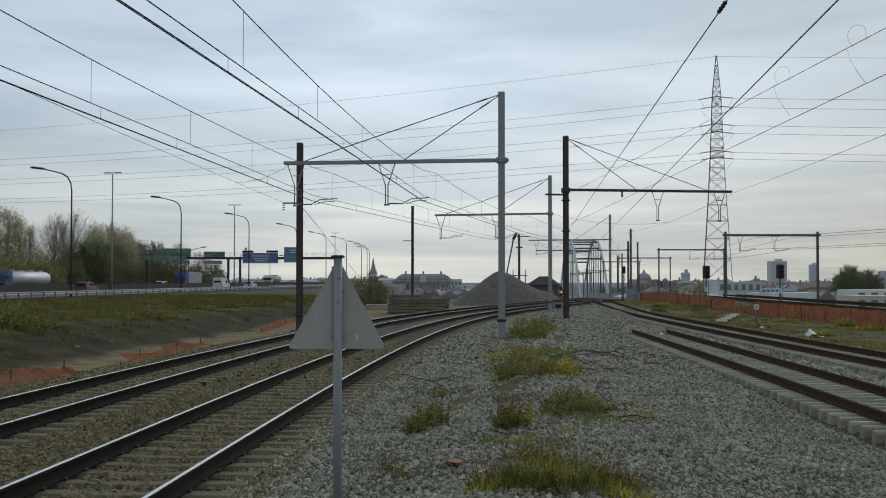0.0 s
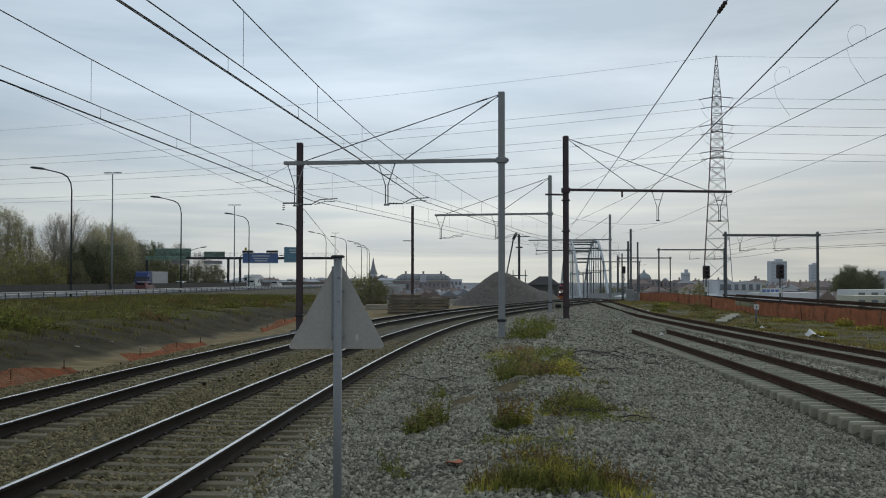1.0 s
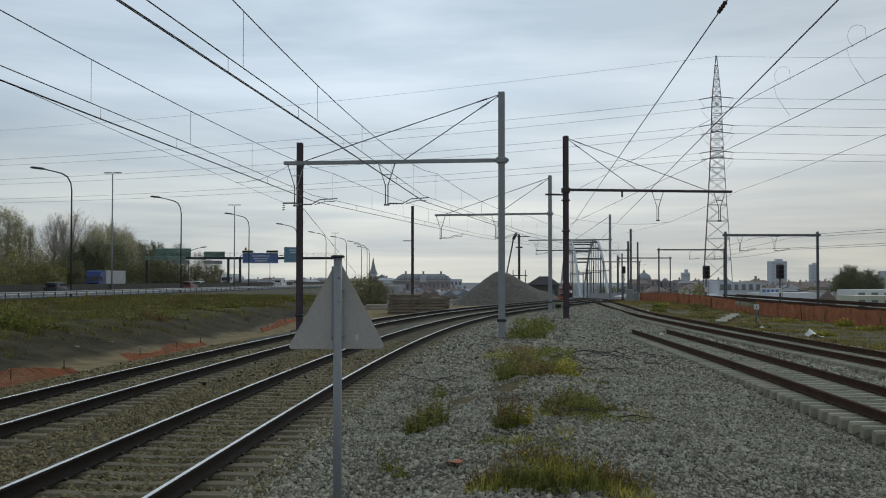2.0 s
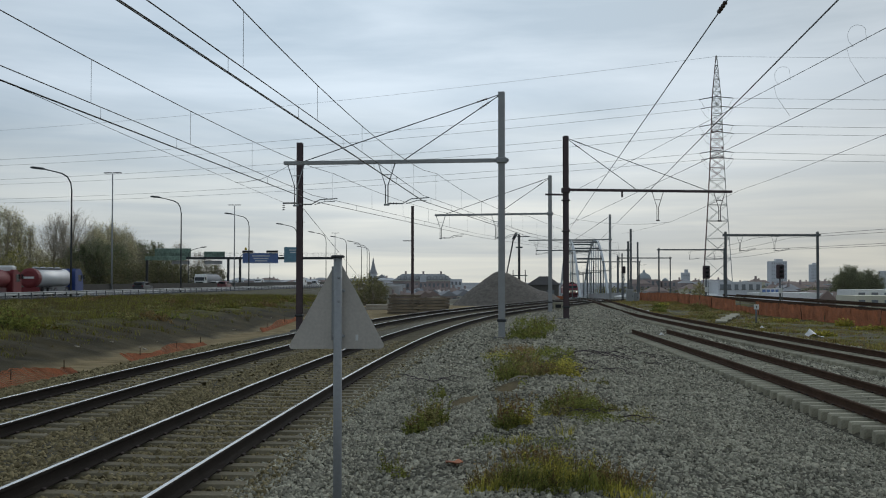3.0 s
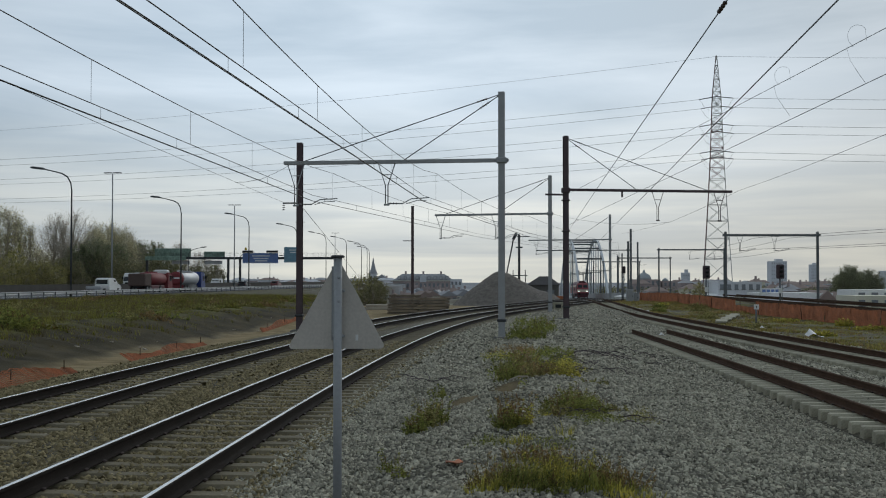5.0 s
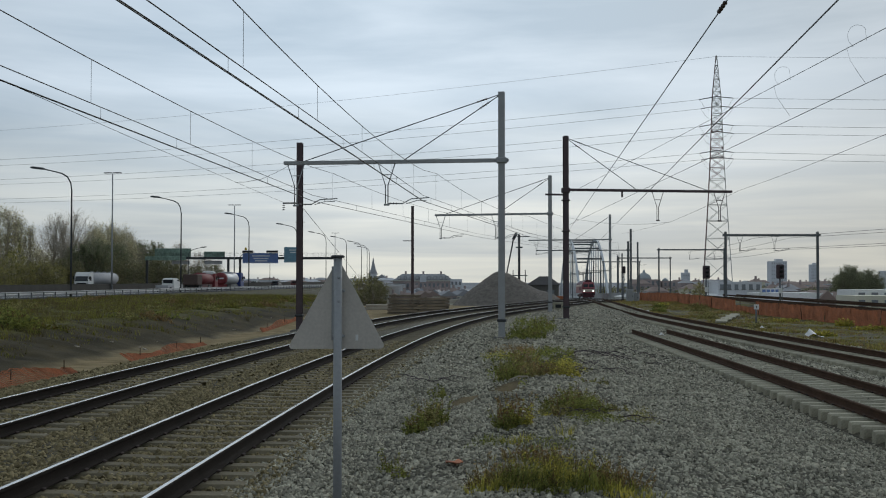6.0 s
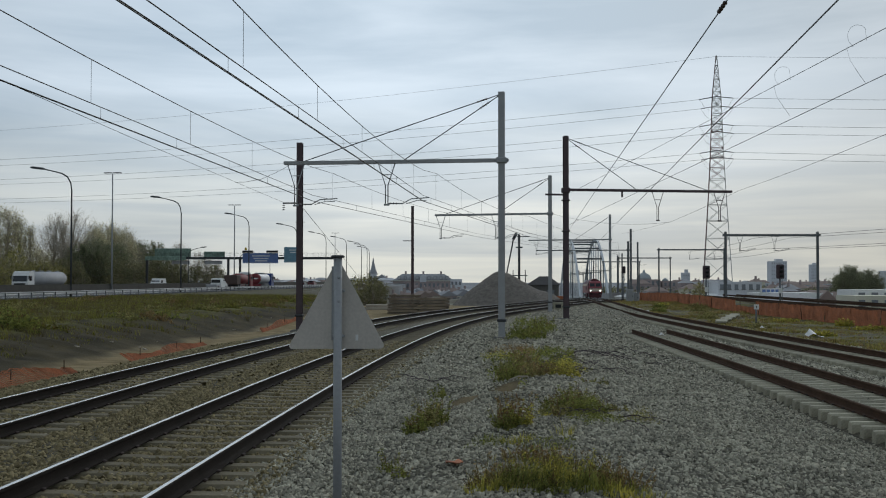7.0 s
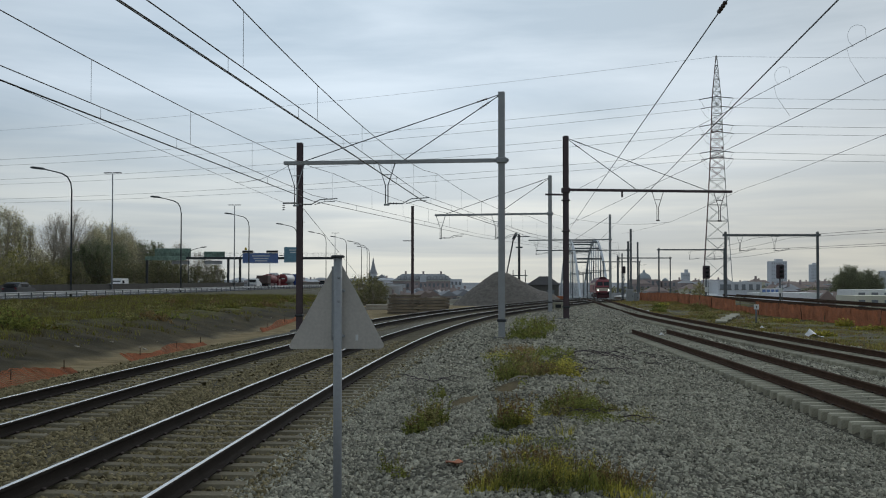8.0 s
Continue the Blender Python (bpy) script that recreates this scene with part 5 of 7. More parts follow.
# ---------------- lattice pylon and its lines
def pylon():
    X, Y = 57.6, 225.0
    g = -4.0
    t = thing("lattice_pylon", "tall grey and rust-red lattice power pylon", "pylon", pose(X, Y, 0, 0, 0, -15))
    levels = [g, 1.5, 6.5, 10.8, 14.5, 17.8, 20.6, 23.2, 25.6, 27.8, 29.8, 31.7, 33.5, 35.2, 36.9, 38.5, 40.1, 41.6, 43.0, 44.4, 45.8, 47.3, 49.3]

    def half(z):
        return float(np.interp(z, [g, 20, 28, 40.4, 49.3], [3.3, 1.8, 1.38, 0.92, 0.1]))
    for sx in (-1, 1):
        for sy in (-1, 1):
            part("leg", MB().sweep([(sx * half(z), sy * half(z), z) for z in levels], [(-0.075, -0.075), (0.075, -0.075), (0.075, 0.075), (-0.075, 0.075)]), M["brownsteel"] if sx < 0 else M["palegalv"], t)
    for a, b in zip(levels[:-1], levels[1:]):
        ha, hb = half(a), half(b)
        for s in (-1, 1):
            m1 = MB()
            m1.bar((-ha, s * ha, a), (hb, s * hb, b), 0.065)
            m1.bar((ha, s * ha, a), (-hb, s * hb, b), 0.065)
            m1.bar((-hb, s * hb, b), (hb, s * hb, b), 0.10)
            part("bracing", m1, M["brownsteel"] if b < 34 and b > 25 else M["palegalv"], t)
            m2 = MB()
            m2.bar((s * ha, -ha, a), (s * hb, hb, b), 0.07)
            m2.bar((s * ha, ha, a), (s * hb, -hb, b), 0.07)
            m2.bar((s * hb, -hb, b), (s * hb, hb, b), 0.10)
            part("bracing", m2, M["palegalv"], t)
    for z in (39.7, 34.1, 28.6):
        for s in (-1, 1):
            c = MB()
            h = half(z)
            for e in (-1, 1):
                c.bar((e * h, s * h, z), (0, s * 6.2, z + 0.1), 0.085)
                c.bar((e * h, s * h, z + 1.6), (0, s * 6.2, z + 0.15), 0.07)
            arm = part("cross_arm", c, M["galv"], t)
            for e in (-1, 1):
                ins = MB()
                ins.tube([(0, s * 6.2, z), (e * 3.4, s * 6.2, z - 0.5)], 0.09, 6)
                part("insulator_string", ins, M["dark"], arm)
                loop = [(e * 3.4, s * 6.2, z - 0.5), (e * 2.3, s * 6.2, z - 2.2), (e * 0.9, s * 6.2, z - 3.3), (0, s * 6.2, z - 3.5)]
                part("jumper", MB().tube(loop, 0.024, 5), M["midsteel"], arm)
    c, s_ = math.cos(radians(-15)), math.sin(radians(-15))
    for z in (39.2, 33.6, 28.1):
        for sd in (-1, 1):
            ends = []
            for e in (-1, 1):
                lx, ly = e * 3.4, sd * 6.2
                ends.append((X + c * lx - s_ * ly, Y + s_ * lx + c * ly, z))
            for e, far, sag in ((0, (-330, 150), 6.0), (1, (320, -45), 5.0)):
                a = ends[e]
                P = []
                for i in range(25):
                    f = i / 24
                    P.append((a[0] + far[0] * f, a[1] + far[1] * f, a[2] + 2 * f - sag * 4 * f * (1 - f) * 0.75))
                solid("power_line", wire(P, 0.034), M["wirefar"], "thin grey high-voltage conductor of the pylon", "power line", "power lines")
    for far, sag in (((-330, 150), 4.0), ((320, -45), 3.5)):
        solid("power_line", wire([(X + far[0] * i / 24, Y + far[1] * i / 24, 49.2 - sag * 4 * (i / 24) * (1 - i / 24)) for i in range(25)], 0.026), M["wirefar"], "thin earth wire on the pylon top", "power line", "power lines")


M["brownsteel"] = mat("rust_red_lattice_steel", (0.22, 0.13, 0.12), 0.8, 0.1, var=0.25)
M["palegalv"] = mat("pale_zinc_lattice_steel", (0.50, 0.50, 0.48), 0.7, 0.1, var=0.2)
pylon()


# ---------------- heap, timber stack and other things by the tracks
def gravel_heap():
    cx, cy = 5.95, 113.5
    n, r = 72, 30
    vs, fs = [], []
    rng = random.Random(3)
    for j in range(r + 1):
        f = j / r
        for i in range(n):
            a = 2 * math.pi * i / n
            rad = 5.9 * f * (1 + 0.10 * noise.noise(Vector((math.cos(a) * 1.5, math.sin(a) * 1.5, 4.0))) + 0.12 * math.cos(a - 0.3))
            h = 4.05 * (1 - f) ** 0.95 - 0.25 * math.exp(-(f * 9) ** 2)
            h += 0.10 * noise.noise(Vector((math.cos(a) * rad * 0.7, math.sin(a) * rad * 0.7, 1.7)))
            h += 0.22 * f * noise.fractal(Vector((math.cos(a) * rad * 1.6, math.sin(a) * rad * 1.6, 5.1)), 0.8, 2.1, 3)
            x, y = cx + rad * math.cos(a), cy + rad * math.sin(a)
            vs.append((x, y, ground(x, y) - 0.12 + max(h, 0)))
    for j in range(r):
        for i in range(n):
            k = (i + 1) % n
            fs.append((j * n + i, j * n + k, (j + 1) * n + k, (j + 1) * n + i)[::-1])
    solid("spoil_heap", MB().add(vs, fs, True), M["gravelheap"], "large conical heap of dark grey gravel", "heap")


gravel_heap()


def sleeper_stack():
    t = thing("sleeper_stack", "stack of old brown timber sleepers beside the track", "timber stack", pose(-1.85, 83.0, ground(-1.85, 83) - 0.1, 0, 0, 4))
    rng = random.Random(9)
    me = MB().box((0, 0, 0), (2.25, 0.26, 0.16), bev=0.015).mesh("sleeper", M["timber"])
    for layer in range(7):
        z = 0.12 + layer * 0.225
        for col in (-1.12, 1.1):
            if layer > 5 and col > 0:
                continue
            for row in range(5):
                part("sleeper", me, None, t, at=pose(col + rng.uniform(-0.2, 0.2), row * 0.36 - 0.7 + rng.uniform(-0.03, 0.03), z, 0, rng.uniform(-1, 1), rng.uniform(-4, 4)))
        bat = MB().box((0, 0, 0), (0.1, 1.9, 0.06)).mesh("batten", M["timber"])
        for bx in (-1.9, -0.5, 0.5, 1.9) if layer < 6 else (-1.9, -0.5):
            part("batten", bat, None, t, at=pose(bx, 0, z + 0.112))


sleeper_stack()


def small_things():
    t = thing("concrete_box", "small pale concrete cable box beside the track", "cable box", pose(8.55, 80, ground(8.55, 80)))
    part("body", MB().box((0, 0, 0.22), (0.75, 0.55, 0.55), bev=0.03), M["sleeper"], t)
    part("opening", MB().box((0, -0.28, 0.22), (0.42, 0.02, 0.26)), M["black"], t)
    for x, y, w, h in ((19.1, 110, 0.7, 1.25), (19.9, 111, 0.5, 0.9)):
        c = thing("relay_cabinet", "grey metal trackside relay cabinet", "cabinet", pose(x, y, ground(x, y) - 0.05), group="relay cabinets")
        part("body", MB().box((0, 0, h / 2), (w, 0.7, h), bev=0.03), M["galv"], c)
        part("roof", MB().box((0, 0, h + 0.03), (w + 0.1, 0.8, 0.06), bev=0.015), M["galv"], c)
        d = part("door", MB().box((0, -0.36, h / 2), (w * 0.86, 0.03, h * 0.86), bev=0.01), M["galv"], c)
        part("handle", MB().box((w * 0.3, -0.39, h / 2), (0.04, 0.04, 0.18)), M["dark"], d)
    s = thing("marker_post", "small white marker board on a grey post", "sign", pose(16.9, 58, ground(16.9, 58)))
    part("post", MB().tube([(0, 0, -0.2), (0, 0, 1.05)], 0.05, 8), M["midsteel"], s)
    b = part("board", MB().box((0, -0.06, 1.02), (0.27, 0.02, 0.27), bev=0.005), M["white"], s)
    part("mark", MB().box((0, -0.075, 1.02), (0.05, 0.008, 0.13)), M["dark"], b)
    bt = thing("slab_path", "pale concrete slabs laid as a crossing through the weeds", "slabs", pose(17.4, 66, 0, 0, 0, -19))
    for i in range(8):
        ly = -4.6 + 1.8 * i
        gx, gy = 17.4 + 0.325 * ly, 66 + 0.945 * ly
        part("slab", MB().box((0.06 * (-1) ** i, ly, ground(gx, gy) + 0.10), (0.62, 1.55, 0.09), rz=0.03 * (-1) ** i, bev=0.012), M["sleeper"], bt)
    for x, y, s in ((16.05, 46.5, 0.75), (14.5, 75.5, 0.5), (16.1, 54, 0.36), (9.35, 45.8, 0.3)):
        mb = MB()
        rng = random.Random(int(x * 10))
        g = ground(x, y)
        n = 7
        vs = [(x + (i / (n - 1) - 0.5) * s * 0.9, y + (j / (n - 1) - 0.5) * s * 0.7, g + 0.03 + s * 0.45 * max(0, 1 - abs(i - 2.2) / 2.6) * (0.4 + 0.6 * j / (n - 1)) + rng.uniform(0, 0.05) * s) for i in range(n) for j in range(n)]
        k = len(vs)
        vs += [(a, b_, c - 0.008) for a, b_, c in vs]
        fs = []
        for i in range(n - 1):
            for j in range(n - 1):
                q = (i * n + j, (i + 1) * n + j, (i + 1) * n + j + 1, i * n + j + 1)
                fs += [q, tuple(k + e for e in q[::-1])]
        solid("plastic_sheet", mb.add(vs, fs, True), M["white"], "crumpled white plastic sheet on the ground", "litter", "litter")


small_things()


sp = thing("slab_pile", "low pile of pale concrete slabs at the end of the path", "slabs", pose(-5.7, 93, ground(-5.7, 93), 0, 0, 6))
for i, (dx, dz, w_) in enumerate(((0.0, 0.12, 2.5), (0.15, 0.36, 2.2), (-1.7, 0.12, 0.9))):
    part("slab", MB().box((dx, 0.05 * i, dz), (w_, 1.0, 0.22), rz=0.04 * i, bev=0.02), M["sand"], sp)


rng_r = random.Random(14)
for i in range(14):
    ry = rng_r.uniform(44, 84)
    rx = float(bank_foot(ry)) - rng_r.uniform(-0.6, 2.2)
    sz = rng_r.uniform(0.06, 0.17)
    rub = MB().box((0, 0, 0), (sz * 1.6, sz, sz * 0.6), rz=rng_r.uniform(0, 3), bev=sz * 0.18)
    solid("concrete_lump", rub, M["sand"], "pale broken concrete lump at the foot of the bank", "rubble", "rubble by the path", m=pose(rx, ry, ground(rx, ry) + sz * 0.15, rng_r.uniform(-20, 20), rng_r.uniform(-20, 20), 0))


def low_net(label, y0, y1, h, lean, seed):
    """A sagging strand-by-strand net between thin posts along the sandy path."""
    t = thing("net_fence", label, "fence", group="orange nets along the path")
    rng = random.Random(seed)

    def at(y, z):
        x = -12.9 + 0.065 * (y - 31)
        return (x - lean * z, y, ground(x, y) + z)
    n = max(2, int((y1 - y0) / 0.14))
    hs = [h * (0.8 + 0.3 * math.sin(i * 0.13 + seed) + rng.uniform(-0.08, 0.08)) for i in range(n + 1)]
    mb = MB()
    for j in range(9):
        mb.sweep([at(y0 + (y1 - y0) * i / n, hs[i] * j / 8 + 0.01) for i in range(n + 1)], [(-0.004, -0.017), (0.004, -0.017), (0.004, 0.017), (-0.004, 0.017)])
    for i in range(n + 1):
        y = y0 + (y1 - y0) * i / n
        mb.bar(at(y, 0), at(y, hs[i]), 0.018, 0.008)
    part("netting", mb, M["orange"], t)
    for f in (0.15, 0.6, 0.95):
        y = y0 + (y1 - y0) * f
        bx, by, bz = at(y, 0.0)
        part("post", MB().tube([(bx - lean * h * 0.5, by, bz - 0.2), (bx - lean * h * 0.5, by, bz + h * 0.5 + 0.3)], 0.018, 6), M["rust"], t)


low_net("sagging orange plastic net beside the sandy path", 26.0, 37.0, 0.36, 1.6, 1)
low_net("half-fallen orange net along the sandy path", 42.0, 52.5, 0.26, 1.4, 2)
low_net("short piece of orange net near the brown post", 64.0, 75.0, 0.34, 0.5, 3)
on = thing("net_fence", "orange net behind the far rails", "fence", pose(13.2, 128, ground(13.2, 128)))
part("netting", MB().box((0, 0, 0.5), (3.6, 0.03, 0.95)), M["orange"], on)
for xx in (-1.75, 0, 1.75):
    part("post", MB().tube([(xx, 0.04, -0.1), (xx, 0.04, 1.1)], 0.03, 6), M["rust"], on)


# ---------------- goods train
def locomotive():
    t = thing("locomotive", "red diesel locomotive with lit headlamps", "locomotive")
    L, w = 21.0, 2.85
    # local y is forwards (towards the camera), the origin lies on the rails under the front buffer beam
    hood = [(-w / 2, 1.25), (w / 2, 1.25), (w / 2, 3.1), (w / 2 - 0.3, 3.55), (0.35, 4.15), (-0.35, 4.15), (-w / 2 + 0.3, 3.55), (-w / 2, 3.1)]
    part("body", MB().sweep([(0, -L + 1.2, 0), (0, -2.2, 0)], [(a, b) for a, b in hood]), M["paint_red"], t, "red body sides")
    part("roof", MB().sweep([(0, -L + 1.3, 0), (0, -1.55, 0)], [(-w / 2 - 0.02, 3.0), (w / 2 + 0.02, 3.0), (w / 2 - 0.26, 3.6), (0.4, 4.22), (-0.4, 4.22), (-w / 2 + 0.26, 3.6)]), M["paint_dark"], t, "dark maroon pitched roof")
    cabp = [(-2.3, 1.1), (-0.25, 1.1), (-0.12, 1.9), (-0.25, 2.25), (-0.85, 3.45), (-1.2, 3.7), (-2.3, 3.8)]
    k = len(cabp)
    vs = [(-w / 2 + (0.22 if z > 3.3 else 0), y, z) for y, z in cabp] + [(w / 2 - (0.22 if z > 3.3 else 0), y, z) for y, z in cabp]
    c = part("cab", MB().add(vs, [tuple(range(k)), tuple(range(2 * k - 1, k - 1, -1))] + [((i + 1) % k, i, k + i, k + (i + 1) % k) for i in range(k)]), M["paint_red"], t)
    part("nose", MB().box((0, -0.22, 1.6), (w - 0.04, 0.26, 0.95), bev=0.06), M["paint_red"], c, "red nose below the windscreens")
    for s in (-1, 1):
        part("windscreen", MB().add([(s * 0.10, -0.36, 2.52), (s * 1.2, -0.36, 2.52), (s * 1.12, -0.72, 3.24), (s * 0.10, -0.72, 3.24)], [(0, 1, 2, 3) if s > 0 else (3, 2, 1, 0)]), M["glass"], c)
        part("side_window", MB().box((s * (w / 2 + 0.005), -1.4, 2.75), (0.02, 0.8, 0.6)), M["glass"], c)
        part("cab_door", MB().box((s * (w / 2 + 0.005), -2.0, 2.2), (0.02, 0.5, 1.6)), M["paint_dark"], c)
        part("headlamp", MB().revolve([(0.14, -0.03), (0.15, 0.02), (0.09, 0.05)], (0, 0, 0), 12), M["lamp"], c, "lit round headlamp", at=pose(s * 1.02, -0.05, 1.62, -90, 0, 0))
        part("buffer", MB().tube([(s * 0.875, -0.1, 1.05), (s * 0.875, 0.45, 1.05), (s * 0.875, 0.47, 1.05), (s * 0.875, 0.55, 1.05)], 0.1, 10, scale=[1, 1, 2.2, 2.2]), M["black"], t)
    for s in (-1, 1):
        part("side_band", MB().box((s * (w / 2 + 0.012), -L / 2 - 1.0, 2.95), (0.03, L - 5.0, 0.34)), M["cream"], t, "pale band along the body side")
        part("side_grille", MB().box((s * (w / 2 + 0.012), -7.5, 2.2), (0.03, 3.4, 0.8)), M["paint_dark"], t)
    part("visor_stripe", MB().box((0, -0.18, 2.12), (w - 0.1, 0.06, 0.25), bev=0.01), M["paint_dark"], c)
    part("nose_panel", MB().box((0, -0.072, 1.78), (w - 0.12, 0.05, 0.62), bev=0.01), M["cream"], c, "pale nose panel between the lamps")
    part("buffer_beam", MB().box((0, -0.2, 1.0), (w, 0.3, 0.45), bev=0.03), M["paint_dark"], t)
    part("snow_plough", MB().box((0, -0.15, 0.45), (2.6, 0.2, 0.6), bev=0.05), M["paint_dark"], t)
    part("coupling", MB().tube([(0, -0.1, 1.0), (0, 0.4, 0.85)], 0.08, 8), M["black"], t)
    part("fuel_tank", MB().box((0, -L / 2, 0.75), (2.5, 5.5, 0.85), bev=0.12), M["paint_dark"], t)
    for y in (-4.2, -L + 4.2):
        b = part("bogie", MB().box((0, y, 0.65), (2.3, 4.2, 0.55), bev=0.08), M["black"], t)
        for dy in (-1.6, 0, 1.6):
            for s in (-1, 1):
                part("wheel", MB().sweep([(s * 0.72, y + dy, 0.53), (s * 0.84, y + dy, 0.53)], [(0.53 * math.cos(a * math.pi / 9), 0.53 * math.sin(a * math.pi / 9)) for a in range(18)]), M["dark"], b)
    part("exhaust", MB().box((0, -9, 4.0), (0.5, 0.8, 0.2), bev=0.04), M["dark"], t)
    return t


def wagon(label):
    t = thing("goods_wagon", label, "wagon", group="goods wagons")
    part("body", MB().box((0, -7.0, 2.05), (2.7, 13.2, 1.9), bev=0.06), M["trailer_brown"], t)
    part("underframe", MB().box((0, -7.0, 0.98), (2.3, 13.4, 0.3), bev=0.03), M["black"], t)
    for y in (-2.4, -11.6):
        b = part("bogie", MB().box((0, y, 0.55), (2.2, 2.8, 0.4), bev=0.06), M["black"], t)
        for dy in (-0.9, 0.9):
            for s in (-1, 1):
                part("wheel", MB().sweep([(s * 0.72, y + dy, 0.46), (s * 0.84, y + dy, 0.46)], [(0.46 * math.cos(a * math.pi / 9), 0.46 * math.sin(a * math.pi / 9)) for a in range(18)]), M["dark"], b)
    for i in range(6):
        for s in (-1, 1):
            part("rib", MB().box((s * 1.37, -1.6 - 2.15 * i, 2.05), (0.06, 0.12, 1.8)), M["trailer_brown"], t)
    return t


TRAIN = [(locomotive(), 0.0)]


def train_station(t):
    """Where the front of the train stands on the main line."""
    return 334.1 -16.48 * t +1.379 * t ** 2 -0.1540 * t ** 3


# ---------------- buildings and skyline
def windows(parent, x0, x1, y, zs, w, h, n, pm):
    """A row of windows on a wall that faces the camera."""
    pane = MB().box((0, -0.03, 0), (w, 0.06, h)).mesh("pane", M[pm or "winpane"])
    sill = MB().box((0, -0.10, -h / 2 - 0.05), (w + 0.2, 0.2, 0.1)).mesh("sill", M["barrier"])
    for z in zs:
        for i in range(n):
            x = x0 + (x1 - x0) * (i + 0.5) / n
            p = part("window", pane, None, parent, at=pose(x, y - 0.01, z))
            part("sill", sill, None, p)


def house(label, x, y, w, d, z0, eaves, ridge, wall="brick", rf="roof", n=4, storeys=2, rz=0.0, chim=1, name="house", wh=1.3, gable=False):
    t = thing(name, label, "building", pose(x, y, z0, 0, 0, rz), group="skyline buildings")
    h = eaves - z0
    part("wall", MB().box((0, 0, h / 2), (w, d, h)), M[wall], t)
    r = ridge - z0
    if r > h + 0.05:
        if gable:
            mb = MB().prism([(-w / 2 - 0.3, h - 0.1), (w / 2 + 0.3, h - 0.1), (0, r)], -d / 2 - 0.3, d / 2 + 0.3)
        else:
            vs = [(-w / 2 - 0.3, -d / 2 - 0.3, h - 0.05), (w / 2 + 0.3, -d / 2 - 0.3, h - 0.05), (w / 2 + 0.3, d / 2 + 0.3, h - 0.05), (-w / 2 - 0.3, d / 2 + 0.3, h - 0.05), (-w / 2 + d * 0.3, 0, r), (w / 2 - d * 0.3, 0, r)]
            mb = MB().add(vs, [(0, 1, 5, 4), (2, 3, 4, 5), (1, 2, 5), (3, 0, 4), (3, 2, 1, 0)])
        ro = part("roof", mb, M[rf], t)
        for i in range(chim):
            cx = -w / 2 + w * (i + 0.7) / (chim + 0.4)
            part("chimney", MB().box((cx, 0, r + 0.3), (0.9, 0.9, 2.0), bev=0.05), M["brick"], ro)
    zs = [h * (k + 0.55) / storeys for k in range(storeys)]
    windows(t, -w / 2, w / 2, -d / 2, zs, min(1.2, w / n * 0.5), min(wh, h / storeys * 0.6), n, None)
    return t


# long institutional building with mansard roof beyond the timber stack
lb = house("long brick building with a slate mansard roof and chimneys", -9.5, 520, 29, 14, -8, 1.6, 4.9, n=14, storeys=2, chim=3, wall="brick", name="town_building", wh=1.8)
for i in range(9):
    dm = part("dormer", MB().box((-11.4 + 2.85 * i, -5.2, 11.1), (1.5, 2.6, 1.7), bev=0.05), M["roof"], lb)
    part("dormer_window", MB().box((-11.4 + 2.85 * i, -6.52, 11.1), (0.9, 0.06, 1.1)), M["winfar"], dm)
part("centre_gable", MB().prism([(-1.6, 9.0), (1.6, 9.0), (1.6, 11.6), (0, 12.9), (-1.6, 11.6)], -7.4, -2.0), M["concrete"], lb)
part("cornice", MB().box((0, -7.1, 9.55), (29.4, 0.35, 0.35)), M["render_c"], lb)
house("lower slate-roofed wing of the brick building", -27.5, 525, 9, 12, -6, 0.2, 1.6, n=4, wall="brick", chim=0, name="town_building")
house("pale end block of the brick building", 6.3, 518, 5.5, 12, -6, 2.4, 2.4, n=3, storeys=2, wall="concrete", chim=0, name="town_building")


def church(x, y, top, w, base=-8):
    t = thing("church", "church tower with a pointed slate spire", "church", pose(x, y, 0))
    s = top - 11
    part("tower", MB().box((0, 0, (base + s) / 2), (w, w, s - base), bev=0.1), M["concrete"], t)
    part("spire", MB().revolve([(w * 0.62, s), (w * 0.34, s + 3.2), (w * 0.2, s + 6), (0.05, top)], n=8, smooth=False), M["roof"], t)
    part("nave", MB().prism([(w * 0.4, base), (w * 2.0, base), (w * 2.0, s - 3), (w * 1.2, s - 0.5), (w * 0.4, s - 3)], -3, 18), M["roof"], t)
    pane = MB().box((0, -w / 2 - 0.02, 0), (w * 0.22, 0.06, 2.0)).mesh("window", M["winpane"])
    for dx in (-0.25, 0.25):
        part("window", pane, None, t, at=pose(dx * w, 0, s - 2.5))


church(-45.5, 700, 17.0, 4.6)
church(-84, 900, 12.0, 3.2)


def dome_hall():
    t = thing("domed_hall", "grey hall with a pale dome and lantern", "building", pose(94.5, 505, 0))
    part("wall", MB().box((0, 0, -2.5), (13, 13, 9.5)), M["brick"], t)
    part("dome", MB().revolve([(3.5, 2.2), (3.4, 3.0), (2.8, 4.1), (1.7, 5.0), (0.7, 5.4), (0.6, 6.0), (0.1, 7.0)], n=16), M["copper"], t)
    part("small_dome", MB().revolve([(1.6, 0), (1.5, 0.5), (0.9, 1.0), (0.1, 1.5)], (10, 0, 1.5), 12), M["copper"], t)
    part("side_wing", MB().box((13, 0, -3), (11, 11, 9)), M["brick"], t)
    windows(t, -6, 6, -6.5, [-2.5, 0.6], 1.0, 1.7, 6, None)
    windows(t, 8, 18, -5.5, [-2.5, 0.0], 1.0, 1.5, 5, None)


